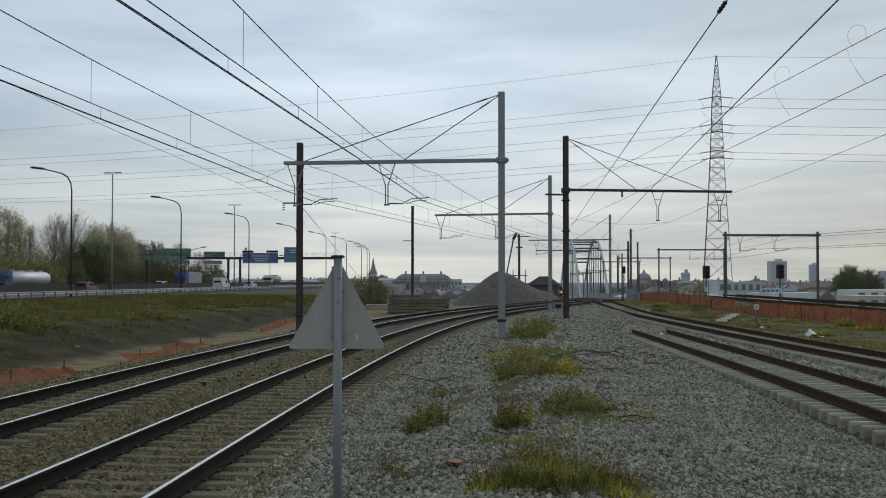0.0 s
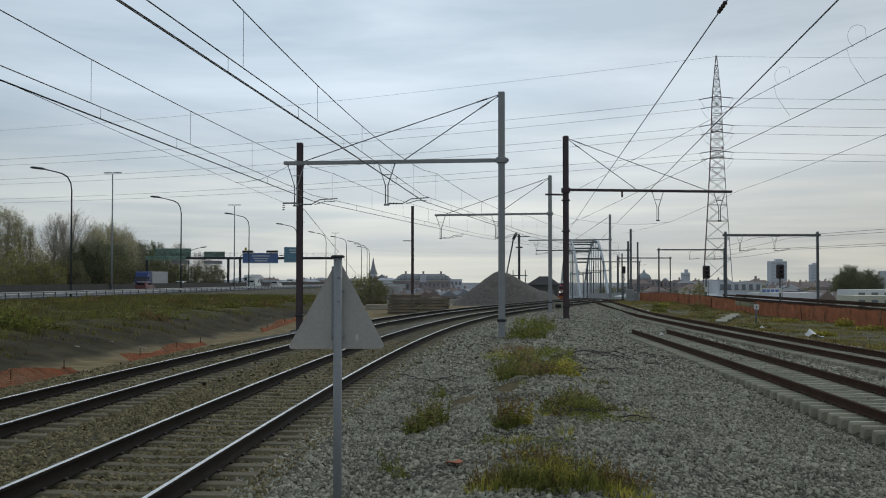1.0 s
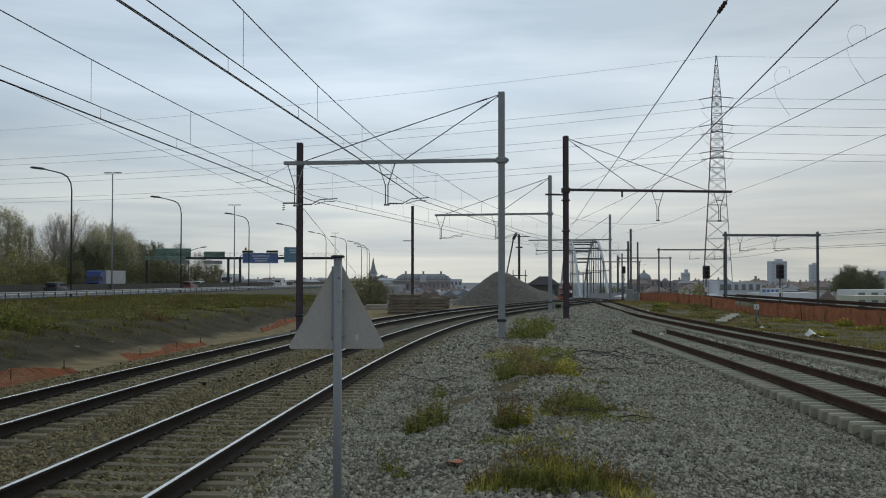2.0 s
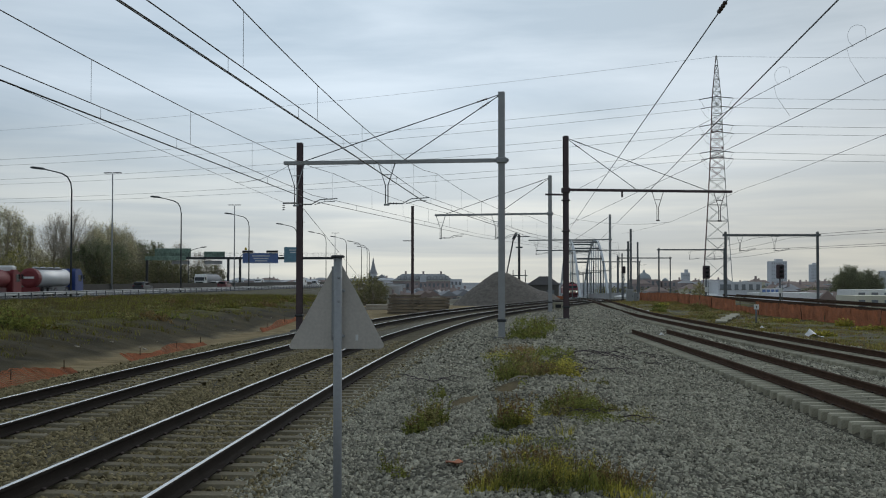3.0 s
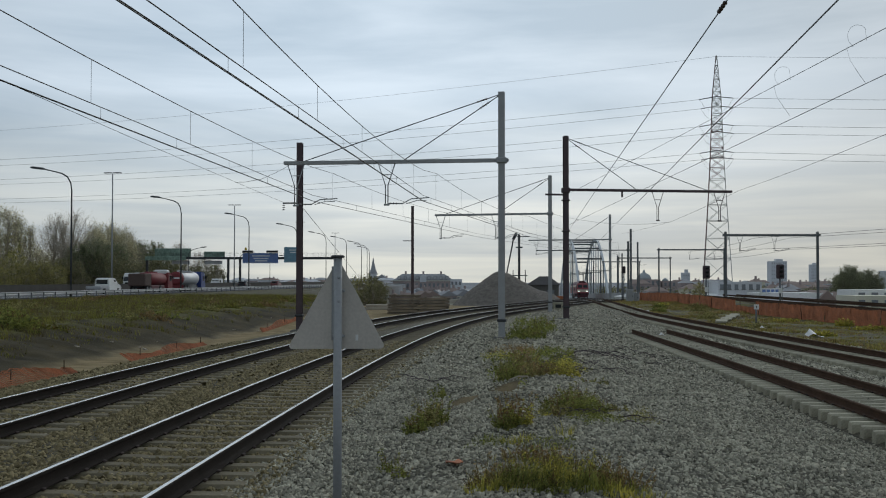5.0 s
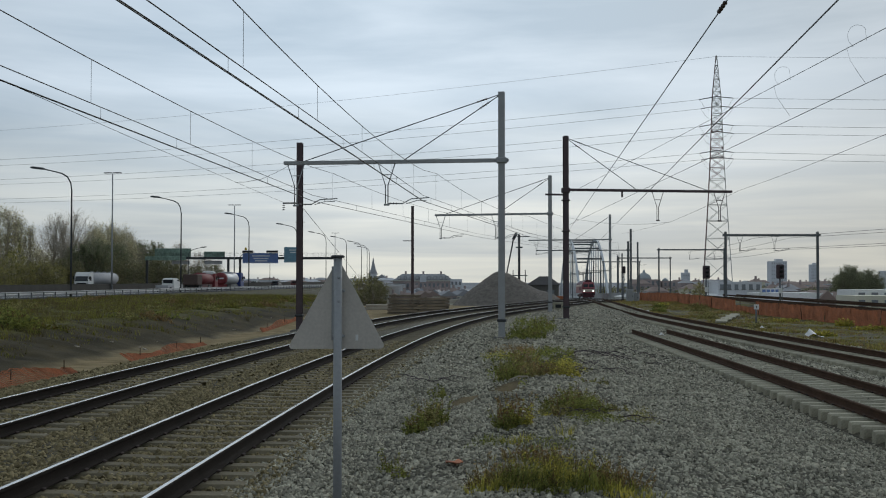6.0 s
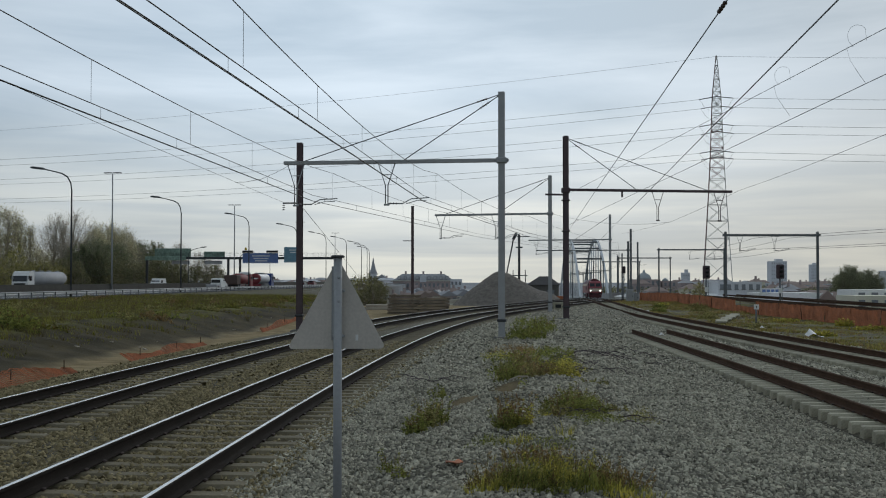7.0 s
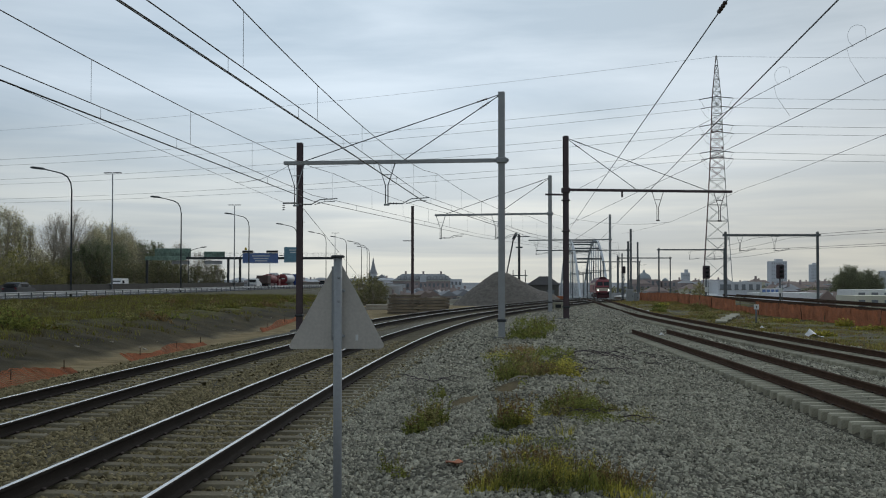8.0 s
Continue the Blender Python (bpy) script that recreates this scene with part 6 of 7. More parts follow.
def tower_block(label, x, y, w, top, n, st, wall="concrete"):
    t = thing("tower_block", label, "tower block", pose(x, y, 0), group="tower blocks")
    part("wall", MB().box((0, 0, (top - 9) / 2), (w, w * 0.8, top + 9), bev=0.15), M[wall], t)
    part("roof_plant", MB().box((w * 0.1, 0, top + 0.9), (w * 0.4, w * 0.4, 1.8)), M[wall], t)
    windows(t, -w / 2 + 0.5, w / 2 - 0.5, -w * 0.4, list(np.linspace(-3, top - 1.5, st)), w / n * 0.45, 0.9, n, "winfar")


dome_hall()
tower_block("grey slab tower block in the distance", 280, 900, 13.5, 17.5, 7, 7)
tower_block("slim pale tower in the distance", 414, 1200, 8.5, 19, 4, 7)
tower_block("low grey office tower in the distance", 140, 620, 4.6, 6.2, 3, 4)
tower_block("grey apartment block behind the trees", 144.5, 345, 7, 5.0, 4, 3)

rng_city = random.Random(21)
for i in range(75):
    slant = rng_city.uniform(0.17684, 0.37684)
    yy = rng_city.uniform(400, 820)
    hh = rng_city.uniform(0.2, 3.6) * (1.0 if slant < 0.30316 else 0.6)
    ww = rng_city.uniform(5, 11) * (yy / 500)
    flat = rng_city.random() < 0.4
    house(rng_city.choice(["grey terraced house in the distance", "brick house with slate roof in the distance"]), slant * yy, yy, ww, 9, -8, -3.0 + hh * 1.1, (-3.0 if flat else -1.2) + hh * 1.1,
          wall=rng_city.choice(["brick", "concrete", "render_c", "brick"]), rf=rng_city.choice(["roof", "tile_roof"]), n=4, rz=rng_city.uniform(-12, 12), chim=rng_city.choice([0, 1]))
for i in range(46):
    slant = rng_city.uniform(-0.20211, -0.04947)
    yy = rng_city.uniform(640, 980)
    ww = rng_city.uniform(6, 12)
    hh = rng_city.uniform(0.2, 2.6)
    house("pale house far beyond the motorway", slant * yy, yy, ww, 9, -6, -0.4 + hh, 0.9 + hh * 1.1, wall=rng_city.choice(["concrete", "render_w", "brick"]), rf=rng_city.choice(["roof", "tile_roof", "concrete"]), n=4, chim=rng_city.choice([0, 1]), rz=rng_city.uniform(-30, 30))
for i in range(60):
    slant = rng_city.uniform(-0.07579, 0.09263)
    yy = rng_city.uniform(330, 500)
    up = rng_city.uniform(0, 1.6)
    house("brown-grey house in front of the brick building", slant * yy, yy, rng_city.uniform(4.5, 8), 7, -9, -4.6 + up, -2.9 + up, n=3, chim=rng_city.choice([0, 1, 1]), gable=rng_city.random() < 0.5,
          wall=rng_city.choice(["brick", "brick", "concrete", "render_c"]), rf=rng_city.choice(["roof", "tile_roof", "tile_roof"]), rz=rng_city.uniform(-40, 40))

# low commercial buildings behind the raised track
house("pale grey flat-roofed block behind the pylon", 58.9, 218, 8.6, 10, -5, 1.75, 1.75, wall="concrete", n=6, storeys=3, chim=0, name="office_block", wh=1.0)
hb = house("small white shop building with a dark sign on the roof", 59.7, 200, 3.9, 8, -5, -0.25, -0.25, wall="render_w", n=2, storeys=1, chim=0, name="shop_building")
sg = part("roof_sign", MB().box((0.0, -4.1, 5.15), (3.6, 0.15, 0.85), bev=0.02), M["white"], hb)
for i in range(4):
    part("lettering_bar", MB().box((-1.2 + 0.8 * i, -4.19, 5.15), (0.62, 0.02, 0.46)), M["blue"], sg)
house("long low white warehouse with a flat roof", 62.4, 190, 8.8, 12, -5, -0.1, -0.1, wall="render_w", n=3, storeys=1, chim=0, name="warehouse", wh=1.0)
house("brown tile-roofed house behind the raised track", 65.6, 188, 3.2, 9, -5, -1.5, 0.35, wall="brick", rf="tile_roof", n=2, storeys=1, chim=0, name="house", gable=True)
house("brown tile-roofed house behind the raised track", 68.4, 184, 3.0, 9, -5, -1.5, 0.1, wall="brick", rf="tile_roof", n=2, storeys=1, chim=0, name="house", gable=True)
house("white flat-roofed building with square windows", 71.2, 176, 10.4, 8, -5, 0.55, 0.55, wall="render_w", n=5, storeys=3, chim=0, name="warehouse", wh=0.8)
house("cream low building with dark doorway", 67.6, 165, 11.6, 8, -5, -0.25, -0.25, wall="render_c", n=6, storeys=2, chim=0, name="warehouse", wh=0.9)
house("dark-roofed shed behind the raised track", 54.5, 172, 9, 9, -5, -1.2, 0.1, wall="concrete", n=3, storeys=1, chim=0, name="shed")
house("long white roof strip behind the orange net", 47, 215, 24, 8, -6, -1.15, -0.6, wall="render_w", rf="render_w", n=6, storeys=1, chim=0, name="warehouse")
# shed by the heap
house("grey shed with a dark gable roof behind the gravel heap", 14.3, 152, 4.1, 4.6, -1.6, 1.5, 2.65, wall="barrier", rf="darkroof", n=2, storeys=1, chim=0, rz=-8, name="shed")
shed = scene.objects[[o.name for o in scene.objects if o.name.startswith("shed")][-1]]
for dx, w_, h_ in ((-1.3, 0.9, 2.1), (-0.2, 0.8, 1.7), (1.2, 1.0, 1.2)):
    part("wall_panel", MB().box((dx, -2.34, h_ / 2 + 0.3), (w_, 0.05, h_), bev=0.01), M["canvas"], shed, "pale sheet on the shed wall")

# tall dark post with a crossarm, and a crane boom behind the heap
tp = thing("signal_post", "tall dark post with a short cross arm", "post", pose(11.35, 160, 0))
part("post", MB().tube([(0, 0, -1.2), (0, 0, 8.9)], 0.18, 8), M["dark"], tp)
part("cross_arm", MB().bar((-0.3, 0, 8.6), (1.6, 0, 8.6), 0.12), M["dark"], tp)
part("bracket", MB().bar((-0.5, 0, 7.0), (0.5, 0, 7.0), 0.2), M["dark"], tp)
for dx in (-1.0, 1.0):
    part("strut", MB().bar((dx, 0, -1.0), (dx * 0.9, 0, 3.6), 0.12), M["dark"], tp)
part("platform", MB().box((0, 0, 2.8), (2.4, 0.8, 0.12)), M["dark"], tp)
cr_ = thing("excavator", "excavator behind the gravel heap with its boom raised", "excavator", pose(7.0, 133, ground(7.0, 133), 0, 0, 0))
part("undercarriage", MB().box((0, 0, 0.45), (2.6, 3.2, 0.9), bev=0.2), M["black"], cr_)
part("cabin", MB().box((0, 0, 1.6), (2.4, 2.8, 1.4), bev=0.15), M["yellow"], cr_)
part("boom", MB().bar((0.55, 0, 2.0), (1.75, 0, 8.1), 0.16, 0.18), M["dark"], cr_)
part("stick", MB().bar((1.72, 0, 8.0), (2.1, -0.2, 8.75), 0.34, 0.26), M["dark"], cr_)


# ---------------- trees
def tree_mesh(seed, h, rx, zlow, clumps, per, size, puff, trunk_r=0.22, twigs=6, peak=0.5, rise=0.7):
    """Trunk, rising limbs and twigs as one mesh; small leaves along the twigs as another."""
    rng = random.Random(seed)
    wood, lv = MB(), MB()
    bend = Vector((rng.uniform(-0.3, 0.3), rng.uniform(-0.3, 0.3), 0))
    trunk = [Vector((0, 0, -0.4)), Vector((0, 0, zlow * 0.6)) + bend * 0.5, Vector((0, 0, (zlow + h) * 0.42)) + bend, Vector((0, 0, h * 0.9)) + bend * 1.4]
    wood.tube([tuple(p) for p in trunk], trunk_r, 7, scale=[1.15, 0.9, 0.6, 0.15])
    for c in range(clumps):
        f = rng.random()
        z = zlow + (h - zlow) * f
        w = math.sin(math.pi * min(1, max(0.03, f ** (math.log(0.5) / math.log(peak))))) ** 0.6
        a = rng.uniform(0, 2 * math.pi)
        q = rx * w * rng.uniform(0.2, 1.0) ** 0.6
        e = Vector((q * math.cos(a), q * math.sin(a), z))
        s0 = trunk[1] + (trunk[3] - trunk[1]) * max(0, min(1, f * 0.75 - 0.12))
        m = s0 + (e - s0) * 0.5 + Vector((0.1 * q * math.cos(a), 0.1 * q * math.sin(a), -0.05 * h * rng.random()))
        wood.tube([tuple(s0), tuple(m), tuple(e)], trunk_r * 0.34, 4, scale=[1, 0.6, 0.2])
        k = max(1, round(twigs * rng.uniform(0.6, 1.4)))
        for _ in range(k):
            g = m + (e - m) * rng.uniform(0.2, 1.0)
            d = Vector((rng.gauss(0, 0.6) + 0.45 * math.cos(a), rng.gauss(0, 0.6) + 0.45 * math.sin(a), rise + rng.gauss(0, 0.45))).normalized()
            ln = puff * rng.uniform(0.6, 1.5)
            tip = g + d * ln
            wood.tube([tuple(g), tuple(tip)], trunk_r * 0.075, 3, scale=[1, 0.35])
            for _ in range(int(per / twigs * rng.uniform(0.3, 1.6))):
                p = g + d * ln * rng.uniform(0.05, 1.1) + Vector((rng.gauss(0, 1), rng.gauss(0, 1), rng.gauss(0, 1))) * 0.17 * puff
                u = Vector((rng.gauss(0, 1), rng.gauss(0, 1), rng.gauss(0, 1))).normalized()
                b = u.cross(Vector((rng.gauss(0, 1), rng.gauss(0, 1), rng.gauss(0, 1)))).normalized()
                sz = size * rng.uniform(0.5, 1.3)
                lv.add([p - u * sz, p + b * sz * 0.5, p + u * sz, p - b * sz * 0.5], [(0, 1, 2, 3)])
    return wood, lv


TREES = {}


def tree_kind(key, leaf, *a, **k):
    w, l = tree_mesh(*a, **k)
    TREES[key] = (w.mesh("trunk", M["bark"]), l.mesh("crown", M[leaf]))


tree_kind("poplar", "leaf_olive", 1, 15, 3.1, 1.5, 85, 95, 0.125, 1.5, twigs=7, peak=0.42, rise=1.3)
tree_kind("poplar_b", "leaf_pale", 2, 15, 3.2, 2.0, 80, 75, 0.12, 1.6, twigs=8, peak=0.45, rise=1.3)
tree_kind("bare", "leaf_brown", 3, 15, 4.6, 3.5, 85, 46, 0.10, 1.7, twigs=10, peak=0.55, rise=1.0)
tree_kind("round", "leaf_pale", 4, 14, 5.4, 2.5, 130, 105, 0.12, 1.5, twigs=7, peak=0.55, rise=0.9)
tree_kind("dark", "leaf_dark", 5, 10, 3.8, 0.6, 105, 80, 0.15, 1.2, twigs=5, peak=0.45)
tree_kind("shrub", "leaf_olive", 6, 4, 1.9, 0.2, 46, 48, 0.10, 0.7, trunk_r=0.07, twigs=4, peak=0.45)
tree_kind("hedge", "hedge", 8, 4, 1.9, 0.2, 50, 60, 0.10, 0.7, trunk_r=0.07, twigs=4, peak=0.45)
tree_kind("hedge_tree", "hedge", 9, 14, 5.2, 1.0, 120, 60, 0.125, 1.4, twigs=5, peak=0.5)
tree_kind("dense", "leaf_dull", 7, 11, 6.2, 1.0, 210, 150, 0.17, 1.5, twigs=5, peak=0.48)


def tree(key, label, x, y, s, sz=None, rz=0.0, z=None, name="tree"):
    t = thing(name, label, "shrub" if name == "shrub" else "tree", Matrix.Translation((x, y, ground(x, y) - 0.1 if z is None else z)) @ pose(0, 0, 0, 0, 0, rz), group="trees and shrubs")
    t.scale = (s, s, sz or s)
    for nm, me in zip(("trunk", "crown"), TREES[key]):
        part(nm, me, None, t)
    return t


def roadside(px, off):
    """Fits a tree beyond the far verge to the camera's view at column px."""
    y = (47.5 + off) / (0.07 + (784 - px) / 1900.0)
    return float(edge(y)) - off, y


rng_t = random.Random(12)
for px, off, key, hgt, lab in ((-6, 44, "poplar", 14.5, "olive poplar with thinning autumn leaves"), (14, 42, "poplar_b", 14.6, "olive poplar with thinning autumn leaves"), (33, 45, "poplar", 13.6, "olive poplar with thinning autumn leaves"),
                               (52, 43, "poplar_b", 12.0, "olive poplar with thinning autumn leaves"), (72, 47, "round", 8.0, "leafy brown-green tree behind the motorway"), (95, 46, "bare", 15.0, "half-bare tree behind the motorway"),
                               (128, 44, "bare", 15.8, "half-bare tree behind the motorway"), (112, 52, "bare", 14.5, "half-bare tree behind the motorway"), (165, 48, "round", 14.0, "round tree with brown autumn leaves"),
                               (190, 52, "round", 15.6, "round tree with brown autumn leaves"), (215, 50, "round", 14.6, "round tree with brown autumn leaves"), (234, 54, "bare", 14.0, "half-bare tree behind the motorway"),
                               (142, 40, "dark", 9.0, "dark green tree behind the motorway"), (165, 38, "dark", 10.0, "dark green tree behind the motorway"), (185, 41, "dark", 9.4, "dark green tree behind the motorway"),
                               (210, 39, "dark", 9.6, "dark green tree behind the motorway"), (232, 58, "dark", 12.0, "dark green tree behind the motorway"), (255, 58, "dark", 12.5, "dark green tree behind the motorway"),
                               (272, 60, "dark", 12.8, "dark green tree behind the motorway"), (290, 62, "dark", 9.6, "dark green tree behind the motorway"), (318, 64, "bare", 14.0, "half-bare tree behind the motorway"),
                               (352, 54, "bare", 10.8, "half-bare tree behind the motorway"), (366, 48, "hedge_tree", 9.0, "leafy brown-green tree behind the motorway"), (385, 44, "hedge_tree", 7.4, "leafy brown-green tree behind the motorway"),
                               (330, 58, "hedge_tree", 8.6, "leafy brown-green tree behind the motorway"), (305, 58, "hedge_tree", 8.2, "leafy brown-green tree behind the motorway")):
    x, y = roadside(px, off)
    base = {"poplar": 15, "poplar_b": 15, "bare": 15, "round": 14, "dark": 10, "hedge_tree": 14}[key]
    tree(key, lab, x, y, hgt / base * (1.15 if key == "dark" else 1.0), hgt / base, rng_t.uniform(0, 360), z=ROAD_Z - 0.4)
for px in list(range(-14, 130, 9)) + list(range(135, 400, 12)):
    x, y = roadside(px, (36.5 if px < 225 else 53.0) + rng_t.uniform(-1, 3))
    s = rng_t.uniform(1.0, 1.7)
    tree("shrub" if px < 110 else "hedge", "olive shrub along the motorway verge", x, y, s, s * rng_t.uniform(0.8, 1.2), rng_t.uniform(0, 360), z=ROAD_Z - 0.2, name="shrub")
for x, y, s in ((23.6, 99, 0.42), (24.2, 101, 0.36), (23.3, 103, 0.3)):
    tree("shrub", "yellow-green shrub beside the railway signal", x, y, s, s, rng_t.uniform(0, 360), name="shrub")
# shrubs at the end of the bank
for x, y, s in ((-8.6, 112, 0.75), (-7.4, 114, 0.8), (-6.6, 112, 0.65), (-9.6, 116, 0.7), (-7.9, 109, 0.45), (-7.0, 110, 0.6), (-8.2, 115, 0.8), (-6.5, 114, 0.5)):
    tree("hedge" if x > -8.0 else "shrub", "olive shrub at the end of the bank", x, y, s, s * 1.0, rng_t.uniform(0, 360), name="shrub")
tree("dense", "large dark round tree behind the sheds", 114, 300, 0.8, 0.9, 20, z=-4.2)
tree("dense", "smaller dark round tree behind the sheds", 120.5, 304, 0.75, 0.8, 130, z=-4.2)
tree("dense", "dark tree beside the apartment block", 121, 325, 0.7, 0.8, 250, z=-4.5)


def far_woods():
    """Low woods and hedges along the horizon, as loose clumps of leaves."""
    rng = random.Random(33)
    mb = MB()
    for i in range(420):
        y = rng.uniform(430, 760)
        x = rng.choice([rng.uniform(0.14526, 0.40842), rng.uniform(0.14526, 0.40842), rng.uniform(-0.11789, -0.07579)]) * y
        g = float(far_drop(y))
        r, h = rng.uniform(2.0, 4.5), rng.uniform(1.5, 4.2)
        for k in range(46):
            c = Vector((x + rng.gauss(0, 0.5) * r, y + rng.gauss(0, 0.5) * r, g + h * rng.random() ** 0.8))
            u = Vector((rng.gauss(0, 1), rng.gauss(0, 1), rng.gauss(0, 1))).normalized()
            b = u.cross(Vector((rng.gauss(0, 1), rng.gauss(0, 1), rng.gauss(0, 1)))).normalized()
            sz = rng.uniform(0.25, 0.6)
            mb.add([c - u * sz, c + b * sz * 0.6, c + u * sz, c - b * sz * 0.6], [(0, 1, 2, 3)])
    solid("woods", mb, M["hedge"], "low olive woods and hedges on the horizon", "woods", kind="stuff")


far_woods()


# ---------------- weeds and grass among the ballast
def weed(label, x, y, r, h, n, leaf, seed, blade=0.012, name="weed", twig=True, heads=0.25):
    """Upright stems with leaves below and rusty seed heads above, or plain blades."""
    rng = random.Random(seed)
    t = thing(name, label, "weed", pose(x, y, 0), group="weeds in the ballast")
    mb, st, hd = MB(), MB(), MB()
    for i in range(n):
        a, q = rng.uniform(0, 2 * math.pi), r * math.sqrt(rng.random())
        wob = 1 + 0.35 * math.sin(3 * a + seed) + 0.2 * math.sin(5 * a + 2 * seed)
        bx, by = q * wob * math.cos(a), q * wob * math.sin(a) * 0.8
        z0 = ground(x + bx, y + by) - 0.02
        hh = h * rng.uniform(0.45, 1.45) * (1.15 - 0.55 * q / r)
        lean = Vector((rng.gauss(0, 0.26) + 0.16 * math.cos(a), rng.gauss(0, 0.26) + 0.16 * math.sin(a), 1)).normalized()
        p0 = Vector((bx, by, z0))
        if twig:
            p1 = p0 + lean * hh
            st.tube([tuple(p0), tuple((p0 + p1) / 2 + Vector((0, 0, 0.02))), tuple(p1)], 0.0025, 3)
            head = rng.random() < heads
            for k in range(24):
                f = rng.uniform(0.05, 1.05)
                c = p0 + (p1 - p0) * f
                d = Vector((rng.gauss(0, 1), rng.gauss(0, 1), rng.gauss(0.3, 0.6))).normalized()
                e = d.cross(Vector((rng.gauss(0, 1), rng.gauss(0, 1), rng.gauss(0, 1)))).normalized()
                s = blade * rng.uniform(1.4, 3.6) * (0.5 if head and f > 0.6 else 1.0)
                (hd if head and f > 0.6 else mb).add([c, c + d * s * 0.5 + e * s * 0.3, c + d * s * 1.3, c + d * s * 0.5 - e * s * 0.3], [(0, 1, 2, 3)])
        else:
            side = Vector((lean.y, -lean.x, 0))
            side = side.normalized() if side.length > 1e-4 else Vector((1, 0, 0))
            w = blade * rng.uniform(0.5, 1.2)
            mid = p0 + lean * hh * 0.55
            tip = p0 + lean * hh + Vector((lean.x, lean.y, -0.35)) * hh * 0.45
            mb.add([p0 - side * w, p0 + side * w, mid + side * w * 0.8, mid - side * w * 0.8, tip], [(0, 1, 2, 3), (3, 2, 4)])
    if twig:
        tagged(part("stalk", st, M["leaf_olive"], t), kind="stuff")
        if hd.v:
            tagged(part("seed_head", hd, M["seed"], t), kind="stuff")
    tagged(part("foliage", mb, M[leaf], t), kind="stuff")
    return t


for i, (x, y, r, h, n, leaf, lab) in enumerate((
        (0.45, 10.75, 0.24, 0.20, 260, "grass", "tuft of yellow-green grass"), (0.78, 11.0, 0.26, 0.26, 380, "weed", "tuft of green grass"), (1.12, 11.15, 0.28, 0.30, 460, "grass", "tuft of yellow-green grass"),
        (1.45, 10.95, 0.24, 0.26, 340, "weed", "tuft of green grass"), (1.74, 10.75, 0.24, 0.20, 300, "grass", "tuft of yellow-green grass"), (1.95, 10.5, 0.16, 0.14, 120, "grass", "thin tuft of grass"),
        (0.62, 11.5, 0.24, 0.18, 150, "grass", "thin tuft of grass"), (1.6, 11.5, 0.3, 0.18, 170, "weed", "thin tuft of grass"),
        (0.62, 14.4, 0.22, 0.15, 90, "weed", "thin tuft of grass"), (0.95, 14.2, 0.26, 0.17, 120, "grass", "thin tuft of grass"), (1.62, 14.4, 0.14, 0.26, 40, "grass", "thin tuft of grass"), (1.30, 13.4, 0.3, 0.16, 110, "weed", "thin tuft of grass"))):
    weed(lab + " growing in the ballast", x, y, r, h, n, leaf, 40 + i, 0.0055, "grass_tuft", False)
